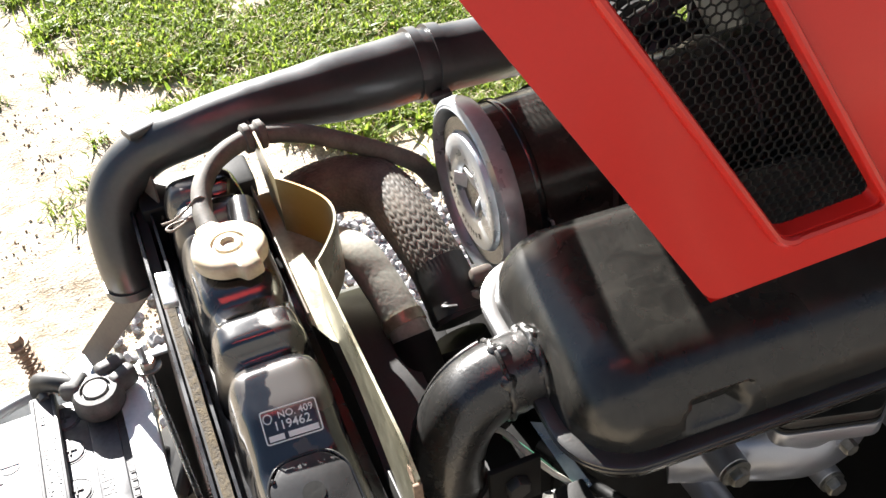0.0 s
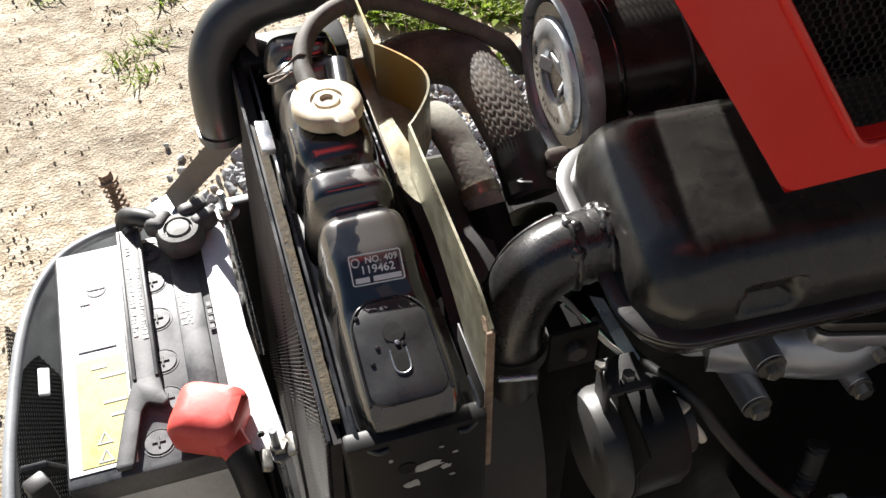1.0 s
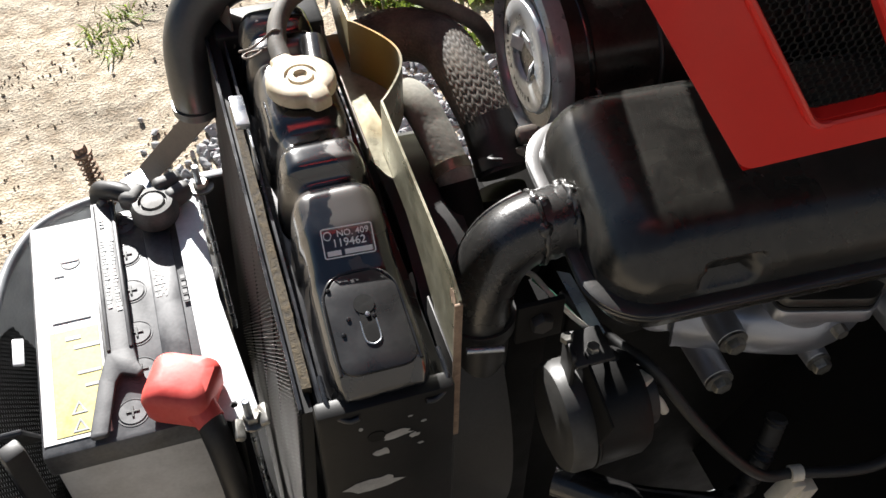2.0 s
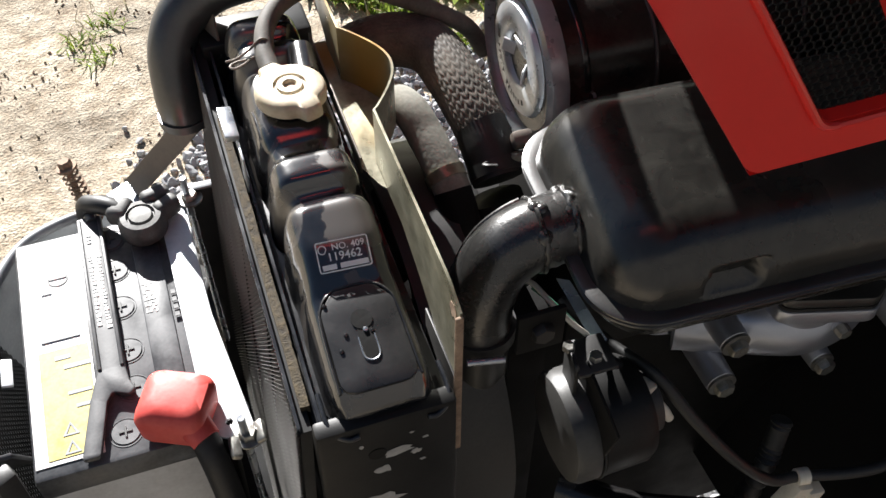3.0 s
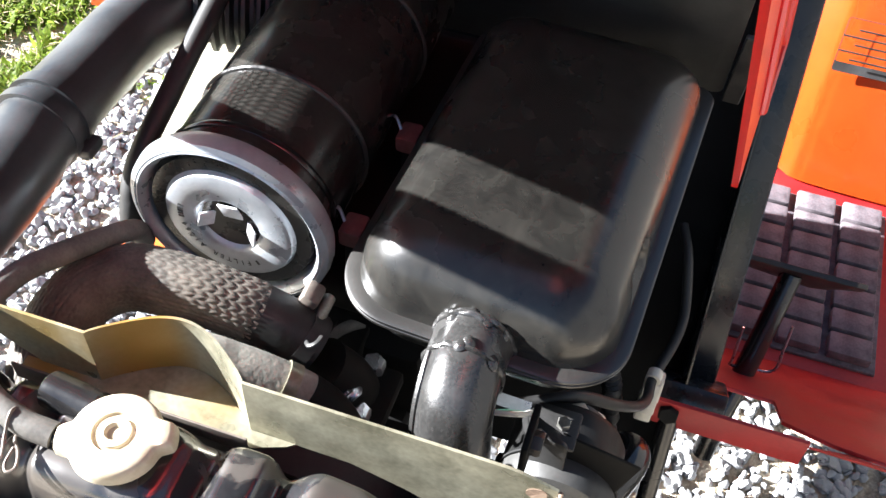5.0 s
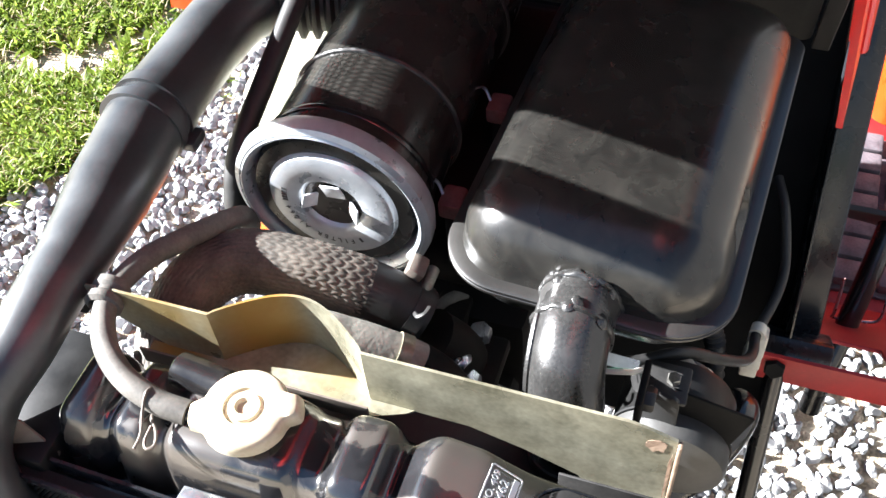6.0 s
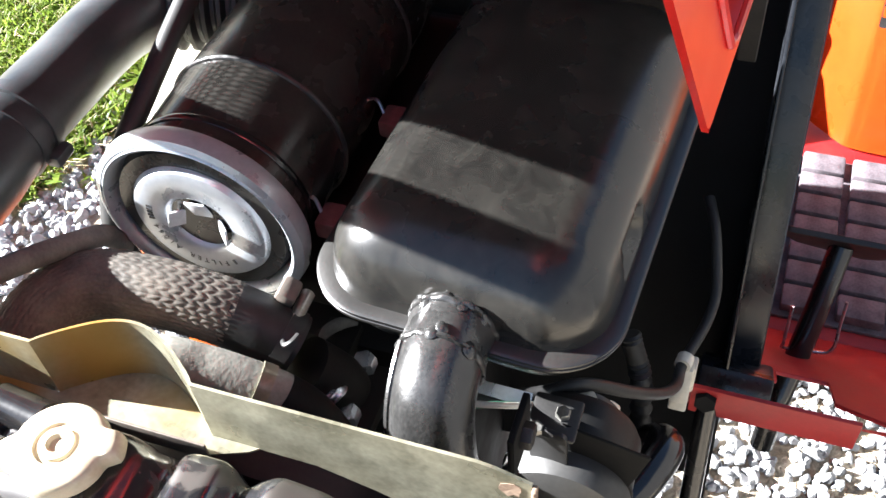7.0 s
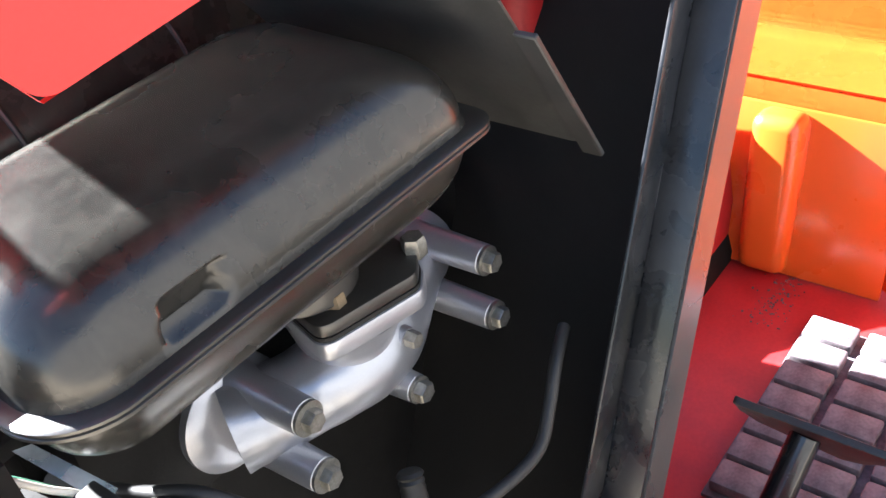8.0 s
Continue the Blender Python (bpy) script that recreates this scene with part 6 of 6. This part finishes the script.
def perforated(outline, r, pitch, thick, place):
    """A sheet of hexagonal holes clipped to a convex outline, as a net of bars."""
    own = bmesh.new()
    pts = [Vector(p) for p in outline]
    lo = Vector((min(p.x for p in pts), min(p.y for p in pts)))
    hi = Vector((max(p.x for p in pts), max(p.y for p in pts)))

    def inside(q):
        s = [(b - a).x * (q - a).y - (b - a).y * (q - a).x for a, b in zip(pts, pts[1:] + pts[:1])]
        return all(v >= 0 for v in s) or all(v <= 0 for v in s)

    row, y = 0, lo.y
    while y < hi.y + pitch:
        x = lo.x + (pitch / 2 if row % 2 else 0)
        while x < hi.x + pitch:
            c = Vector((x, y))
            if inside(c):
                R = pitch / math.sqrt(3)
                outer = [c + Vector((R * math.cos(math.pi / 6 + k * math.pi / 3), R * math.sin(math.pi / 6 + k * math.pi / 3))) for k in range(6)]
                inner = [c + (o - c) * (r / R) for o in outer]
                ov = [own.verts.new((p.x, p.y, 0)) for p in outer]
                iv = [own.verts.new((p.x, p.y, 0)) for p in inner]
                dv = [own.verts.new((p.x, p.y, -thick)) for p in inner]
                for k in range(6):
                    j = (k + 1) % 6
                    own.faces.new((ov[k], ov[j], iv[j], iv[k]))
                    own.faces.new((iv[k], iv[j], dv[j], dv[k]))
            x += pitch
        y += pitch * math.sqrt(3) / 2
        row += 1
    for v in own.verts:
        v.co = place @ v.co
    return own


mesh_at = at_frame((-0.268, 0.04, 0.835), (-0.06, 1, 0), (-0.25, 0, 1))
part("mesh", perforated([(-0.16, -0.06), (0.11, -0.06), (0.11, 0.045), (-0.16, 0.045)], 0.0018, 0.0046, 0.0008, mesh_at), MESH_BLACK, front, "fine black perforated mesh", smooth=False, kind="stuff")
part("inner_bracket", box((-0.262, -0.05, 0.83), (-0.245, -0.035, 0.92), 0.003, 2, Matrix.Rotation(0.5, 4, "Z")), SATIN_BLACK, front)
part("inner_bracket", box((-0.27, 0.0, 0.83), (-0.25, 0.005, 0.905), 0.002, 2, Matrix.Rotation(0.5, 4, "X")), CASE_BLACK, front)
part("latch_plate", box((-0.258, 0.058, 0.885), (-0.249, 0.085, 0.888), 0.001, 2, Matrix.Rotation(0.3, 4, "Y")), WHITE_STEEL, front, "small pale latch plate")

# ---- raised hood ----
hood = thing("hood", (0.3, 0.0, 1.21), "raised red steel hood with black mesh side openings", "hood")
TIP = Vector((0.165, 1.232))
UP = Vector((-0.534, 0.846))      # along the lower edge, towards the nose
BACK = Vector((0.996, -0.085))    # along the rear edge, towards the top
NEAR_TIP = Vector((0.1632, -0.2072, 1.2360))
NEAR_UP = Vector((-0.522, 0.103, 0.847))
NEAR_BACK = Vector((0.993, -0.065, 0.090))


def hood_point(a, b):
    p = TIP + UP * a + BACK * b
    return p.x, p.y


def near_point(a, b, w=0.0):
    """A point of the near side panel, which leans inwards to the nose; w is inward."""
    p = NEAR_TIP + NEAR_UP * a + NEAR_BACK * b
    return Vector((p.x, p.y + w, p.z))


def skew(y):
    """The open hood sits a little twisted: its far side lies further back and lower."""
    return 0.013 * (y + 0.208) / 0.483


def sink(y):
    return -0.029 * (y + 0.208) / 0.483


OUTER = rounded([(0, 0), (0.62, 0), (0.64, 0.10), (0.55, 0.24), (0, 0.26)], 0.008)
GAP = rounded([(0.023, 0.0425), (0.44, 0.0330), (0.44, 0.089), (0.023, 0.089)][::-1], 0.007)
RIM = rounded([(0.020, 0.0405), (0.443, 0.0310), (0.443, 0.091), (0.020, 0.091)], 0.008, 4)


def far_point(a, b, w=0.0):
    u, v = hood_point(a, b)
    return Vector((u + skew(0.275) - 0.0015, 0.287 + w, v + sink(0.275) + 0.0063))


for place, inside, fold, up, back in ((near_point, 1, 0.003, NEAR_UP, NEAR_BACK), (far_point, -1, 0.008, Vector((UP.x, 0, UP.y)), Vector((BACK.x, 0, BACK.y)))):
    panel = part("side_panel", sheet(OUTER, 0.0015, place, [GAP]), RED, hood, "red side panel")
    bm = bmesh.new()
    for (a0, b0), (a1, b1) in (((0, 0), (0.62, 0)), ((0, 0), (0, 0.26))):
        bm.faces.new([bm.verts.new(place(a, b, w)) for a, b, w in ((a0, b0, 0), (a1, b1, 0), (a1, b1, inside * fold), (a0, b0, inside * fold))])
    bmesh.ops.solidify(bm, geom=bm.faces[:], thickness=0.0015)
    part("folded_edge", bm, RED, panel)
    rimline = []
    for (a0, b0), (a1, b1) in zip(RIM, RIM[1:] + RIM[:1]):
        count = max(1, round(math.hypot(a1 - a0, b1 - b0) / 0.004))
        rimline += [place(a0 + (a1 - a0) * k / count, b0 + (b1 - b0) * k / count, -0.001 if inside > 0 else 0.0025) for k in range(count)]
    part("opening_rim", tube(rimline + [rimline[0]], 0.0022, 8, 2), RED, panel, "raised rim of the opening")
    rows = [[place(a + (0.0015 if a < 0.2 else 0) * k, b, inside * 0.0065 * k) for a, b in GAP] for k in (0, 0.35, 1)]
    part("opening_wall", loft(rows, close=False), RED, panel, "sloping red wall round the mesh")
    mp = at_frame(place(0, 0, inside * 0.0065), up, back)
    k = up.dot(back)
    h = math.sqrt(1 - k * k)
    clip = [(0.020 + k * 0.039, 0.039 * h), (0.45 + k * 0.028, 0.028 * h), (0.45 + k * 0.094, 0.094 * h), (0.020 + k * 0.094, 0.094 * h)]
    part("mesh", perforated(clip, 0.00208, 0.0043, 0.0005, mp), MESH_BLACK, panel, "black perforated mesh", smooth=False, kind="stuff")


def across(a, b, s):
    """A point between the near panel (s = 0) and the far one (s = 1)."""
    return near_point(a, b).lerp(far_point(a, b), s)


bm = bmesh.new()
rows = [[bm.verts.new(across(a, b, s)) for s in (0, 0.2, 0.4, 0.6, 0.8, 1.003)] for a, b in ((0.585, 0.236), (0.55, 0.24), (0.28, 0.25), (0.0, 0.26))]
for a, b in zip(rows, rows[1:]):
    for i in range(5):
        bm.faces.new((a[i], a[i + 1], b[i + 1], b[i]))
bmesh.ops.solidify(bm, geom=bm.faces[:], thickness=0.0015)
part("top_panel", bm, RED, hood, "red top of the hood", smooth=False)
bm = bmesh.new()
rows = [[bm.verts.new(across(a, b, s) - Vector((0.008, 0, 0.008))) for s in (0.02, 0.5, 0.98)] for a, b in ((0.57, 0.230), (0.28, 0.243), (0.01, 0.253))]
for a, b in zip(rows, rows[1:]):
    for i in range(2):
        bm.faces.new((a[i], a[i + 1], b[i + 1], b[i]))
bmesh.ops.solidify(bm, geom=bm.faces[:], thickness=0.004)
part("liner", bm, RUBBER, hood, "black liner under the hood", smooth=False)

# ---- firewall, dash frame ----
wall = thing("heat_shield", (0.45, 0, 1.0), "dark grey sheet metal heat shield behind the muffler", "panel")
sh = at_frame((0.412, -0.203, 1.143), (0, 1, 0), (-0.48, 0, 0.87))
part("sheet_metal", sheet(rounded([(0.0, -0.118), (0.40, -0.118), (0.40, 0.14), (0.003, 0.14)], 0.012), 0.002, lambda u, v, w: sh @ Vector((u, v, w)), bevel=0.0006), SHIELD, wall)
part("edge", box((0.4, -0.218, 1.012), (0.404, -0.204, 1.13), 0.001, 1, Matrix.Rotation(-0.5, 4, "Y")), SATIN_BLACK, wall).location += Vector((0.034, 0, 0.02))
dash = thing("steering_support", (0.6, -0.24, 0.65), "scuffed dark steel dash support channel", "frame")
p, q = Vector((0.364, -0.270, 0.773)), Vector((0.746, -0.244, 1.453))
m = at_frame((p + q) / 2, q - p, (0.05, -1, 0))
L = (q - p).length / 2
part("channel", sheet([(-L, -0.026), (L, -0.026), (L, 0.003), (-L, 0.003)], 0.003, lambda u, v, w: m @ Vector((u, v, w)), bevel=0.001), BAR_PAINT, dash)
part("side_flange", sheet([(-L, 0), (L, 0), (L, 0.030), (-L, 0.034)], 0.003, lambda u, v, w: (p + q) / 2 + (q - p).normalized() * u + Vector((0.872, 0, -0.49)) * (v + 0.004) + Vector((0, w - 0.0042, 0))), BAR_SIDE_SHEEN, dash, "glossy side face of the channel, paled for its sheen")
part("channel_side", sheet([(-L, 0), (L, 0), (L, 0.03), (-L, 0.03)], 0.003, lambda u, v, w: m @ Vector((u, -0.0255 + w, -v - 0.0005)), bevel=0.001), BAR_PAINT, dash)
# added near-black sheets that draw the shaded void behind the engine
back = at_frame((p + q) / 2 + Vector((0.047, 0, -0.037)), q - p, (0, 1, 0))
part("backing", sheet([(-L - 0.12, 0.02), (L, 0.02), (L, 0.43), (-L - 0.12, 0.43)], 0.003, lambda u, v, w: back @ Vector((u, v, w))), CAST, dash, "added black sheet filling the dark gap behind the engine")
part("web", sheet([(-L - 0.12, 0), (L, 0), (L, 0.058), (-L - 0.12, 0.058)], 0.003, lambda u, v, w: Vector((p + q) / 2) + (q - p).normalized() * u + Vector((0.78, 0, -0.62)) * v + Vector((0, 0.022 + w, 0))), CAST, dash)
part("foot", box((0.335, -0.285, 0.775), (0.385, -0.225, 0.80), 0.003, 2, Matrix.Rotation(0.72, 4, "Y")), BAR_PAINT, dash)

cowl = thing("dash_cowl", (0.62, 0.05, 0.62), "dark red dash cowl and column cover behind the engine", "cowl")
part("body", loft([[(x, y, z) for x, y in rounded_ring(cx, 0.055, w, d, 0.03, 6, 3)] for cx, w, d, z in ((0.617, 0.175, 0.31, 0.619), (0.617, 0.170, 0.31, 0.80), (0.632, 0.135, 0.31, 1.05), (0.648, 0.10, 0.32, 1.25), (0.652, 0.09, 0.28, 1.30))]), DEEP_RED, cowl)

hump = thing("gearbox_cover", (0.72, 0.05, 0.619), "worn red steel gearbox cover on the footplate", "cover")
# the rear rings are raised, out of view, to cast shade on the seat base
part("shell", loft([[(x, y, 0.619 + (z - 0.619) * rise) for y, z in rounded([(-0.118, 0.619), (-0.105, 0.665), (-0.04, 0.69), (0.06, 0.70), (0.15, 0.69), (0.205, 0.665), (0.22, 0.619)], 0.02, 3)] for x, rise in ((0.56, 1), (0.65, 1), (0.75, 1.25), (0.82, 1.9), (0.87, 2.8), (0.905, 3.1))]), DEEP_RED, hump)
# added wall, not a known part; it blocks sun from the backing
part("sun_blocker", sheet([(0.40, 0.80), (0.62, 0.80), (0.76, 1.42), (0.47, 1.42)], 0.003, lambda u, v, w: Vector((u, 0.205 + w, v))), CAST, cowl, "added black wall that keeps sun off the backing")

# ---- footplate and pedal ----
deck = thing("footplate", (0.6, -0.35, 0.55), "worn red steel footplate with sloping toe board", "footplate")
part("floor", box((0.545, -0.492, 0.612), (0.935, 0.25, 0.618), 0.002), DEEP_RED, deck)
tb = at_frame((0.55, -0.235, 0.6165), (-0.245, 0, 0.218), (0, -1, 0))
part("toe_board", sheet([(0, 0), (0.235, 0), (0.235, 0.055), (0.20, 0.055), (0.20, 0.10), (0.27, 0.10), (0.30, 0.14), (0.315, 0.20), (0.29, 0.232), (0, 0.252)], 0.004, lambda u, v, w: tb @ Vector((u, v, w)), bevel=0.001), DEEP_RED, deck)
part("front_lip", box((0.296, -0.347, 0.822), (0.300, -0.222, 0.856), 0.001), DEEP_RED, deck)
part("corner_flange", sheet([(0, 0), (0.07, -0.01), (0.05, 0.07)], 0.003, lambda u, v, w: Vector((0.296 + v * 0.6, -0.347 - u, 0.85 - v * 0.8 + w))), DEEP_RED, deck)
part("side_flange", box((0.545, -0.496, 0.585), (0.905, -0.492, 0.620), 0.001), DEEP_RED, deck)
part("bolt", hexagon((0.2958, -0.234, 0.843), (-1, 0, 0.4), 0.009, 0.007), CAST, deck, "dark hexagon bolt")
part("post", box((0.60, -0.20, 0.4), (0.66, -0.15, 0.612), 0.004), CAST, deck)
grit_rng = random.Random(17)
bm = bmesh.new()
for _ in range(150):
    x, y = 0.800 + grit_rng.uniform(0, 0.105), -0.178 + grit_rng.gauss(0, 0.009) - grit_rng.uniform(0, 0.022)
    r = grit_rng.uniform(0.0005, 0.0016)
    crumb = bmesh.ops.create_icosphere(bm, subdivisions=1, radius=r)["verts"]
    squash = Vector((grit_rng.uniform(0.7, 1.3), grit_rng.uniform(0.7, 1.3), grit_rng.uniform(0.4, 0.8)))
    for v in crumb:
        v.co = Vector((x, y, 0.618 + r * 0.3)) + v.co * squash
part("grit", bm, LEAD, None, "pale grit scattered on the red footplate", smooth=False, category="grit", kind="stuff")
mat_block = box((-0.0155, -0.0245, 0), (0.0155, 0.0245, 0.014), 0.003, 2)
pads = thing("step_mat", (0.70, -0.335, 0.618), "worn black rubber step mat of raised blocks", "mat")
part("base", box((0.570, -0.466, 0.6182), (0.825, -0.232, 0.623), 0.001), PAD, pads)
first = part("block", mat_block, PAD, pads)
for i in range(7):
    for j in range(4):
        ob = first if i + j == 0 else first.copy()
        if i + j:
            scene.collection.objects.link(ob)
        ob.location = Vector((0.5910 + i * 0.0357, -0.2610 - j * 0.0575, 0.630)) - ORIGIN[pads.name]
pedal = thing("clutch_pedal", (0.48, -0.31, 0.6), "black steel clutch pedal with worn wide pad", "pedal")
part("arm", tube([(0.42, -0.30, 0.60), (0.435, -0.303, 0.65), (0.46, -0.31, 0.685), (0.50, -0.320, 0.735), (0.537, -0.328, 0.785)], 0.0115, 20, 8), GLOSS_BLACK, pedal)
pp = at_frame((0.538, -0.332, 0.790), (0, -1, 0), (-0.55, 0, 0.83))
part("pad", sheet(rounded([(-0.056, -0.008), (-0.044, -0.022), (0.02, -0.030), (0.036, -0.030), (0.046, -0.016), (0.066, -0.010), (0.068, 0.008), (0.056, 0.016), (-0.056, 0.020)], 0.005), 0.006, lambda u, v, w: pp @ Vector((u, v, w + 0.004 * math.cos(u * 40))), bevel=0.001), SATIN_BLACK, pedal, "dark worn pedal pad")
part("wire_catch", tube([(0.480, -0.296, 0.752), (0.466, -0.296, 0.715), (0.470, -0.297, 0.700), (0.474, -0.318, 0.697), (0.478, -0.341, 0.700), (0.490, -0.343, 0.726), (0.498, -0.343, 0.752)], 0.0016, 8, 6), STEEL, pedal, "bent steel wire catch")

# ---- fender and seat base ----
fenders = []
# side 1 is an unseen mirrored fender, added for its shadow
for side in (-1, 1):
    fender = thing("fender", (0.95, 0.007 + side * 0.4, 0.6), "glossy orange-red rear fender panel in sun", "fender", "rear fenders")
    fenders.append(fender)
    plan = spline([(1.30, -0.266, 0), (1.05, -0.266, 0), (0.955, -0.268, 0), (0.940, -0.270, 0), (0.929, -0.282, 0), (0.915, -0.299, 0), (0.896, -0.322, 0), (0.888, -0.332, 0), (0.883, -0.340, 0), (0.881, -0.350, 0), (0.879, -0.365, 0), (0.876, -0.42, 0), (0.873, -0.55, 0), (0.873, -0.68, 0)], 5)
    bm = bmesh.new()
    rows = []
    for z, lean in ((0.6225, -0.028), (0.66, -0.018), (0.75, 0.008), (0.85, 0.040), (0.93, 0.080), (0.985, 0.13), (1.01, 0.2)):
        rows.append([bm.verts.new((p.x + lean, 0.007 + -side * (p.y - 0.007), z)) for p in plan])
    for a, b in zip(rows, rows[1:]):
        for i in range(len(plan) - 1):
            bm.faces.new((a[i], a[i + 1], b[i + 1], b[i]))
    bmesh.ops.solidify(bm, geom=bm.faces[:], thickness=0.003)
    part("outer_panel", bm, FENDER_RED, fender, "rounded fender panel")
fender = fenders[0]
seat = thing("seat_base", (0.95, 0.0, 0.6185), "glossy orange-red seat base with a ledge and ribs", "seat base")
part("riser", box((0.912, -0.282, 0.6145), (0.918, 0.30, 0.80), 0.003, 2, Matrix.Rotation(0.30, 4, "Y")), FENDER_RED, seat, "upright seat base panel")
part("riser_bulge", box((0.886, -0.182, 0.6165), (0.930, -0.128, 0.80), 0.014, 4, Matrix.Rotation(0.16, 4, "Y")), FENDER_RED, seat)
bm = bmesh.new()
prof = [(0.943, 0.79), (0.946, 0.805), (0.952, 0.816), (0.95, 0.820), (1.03, 0.822), (1.045, 0.828), (1.052, 0.842), (1.056, 0.98), (1.064, 0.995), (1.10, 1.0)]
rows = [[bm.verts.new((x, y, z)) for y in (-0.282, -0.1, 0.1, 0.30)] for x, z in prof]
for a, b in zip(rows, rows[1:]):
    for i in range(3):
        bm.faces.new((a[i], a[i + 1], b[i + 1], b[i]))
bmesh.ops.solidify(bm, geom=bm.faces[:], thickness=0.003)
part("step", bm, FENDER_RED, seat, "broad ledge of the seat base")
dm = at_frame((0.8915, -0.380, 0.812), (0, -1, 0), (0.30, 0, 1))
dec = part("warning_label", sheet(rounded([(-0.040, -0.032), (0.040, -0.032), (0.040, 0.036), (-0.040, 0.036)], 0.004), 0.0004, lambda u, v, w: dm @ Vector((u, v, w - 0.004)), [rounded([(-0.039, -0.020), (0.039, -0.020), (0.039, 0.035), (-0.039, 0.035)], 0.003)]), INK, fender, "warning label with dark border", smooth=False)
for k in range(5):
    part("print_bar", box((0.8835 + k * 0.0027, -0.415, 0.80 + k * 0.009), (0.8845 + k * 0.0027, -0.355 + (k % 2) * 0.015, 0.802 + k * 0.009), 0), INK, dec, smooth=False)
wheel("rear_wheel", 1.35, -0.52, 0.50, 0.26, -1)
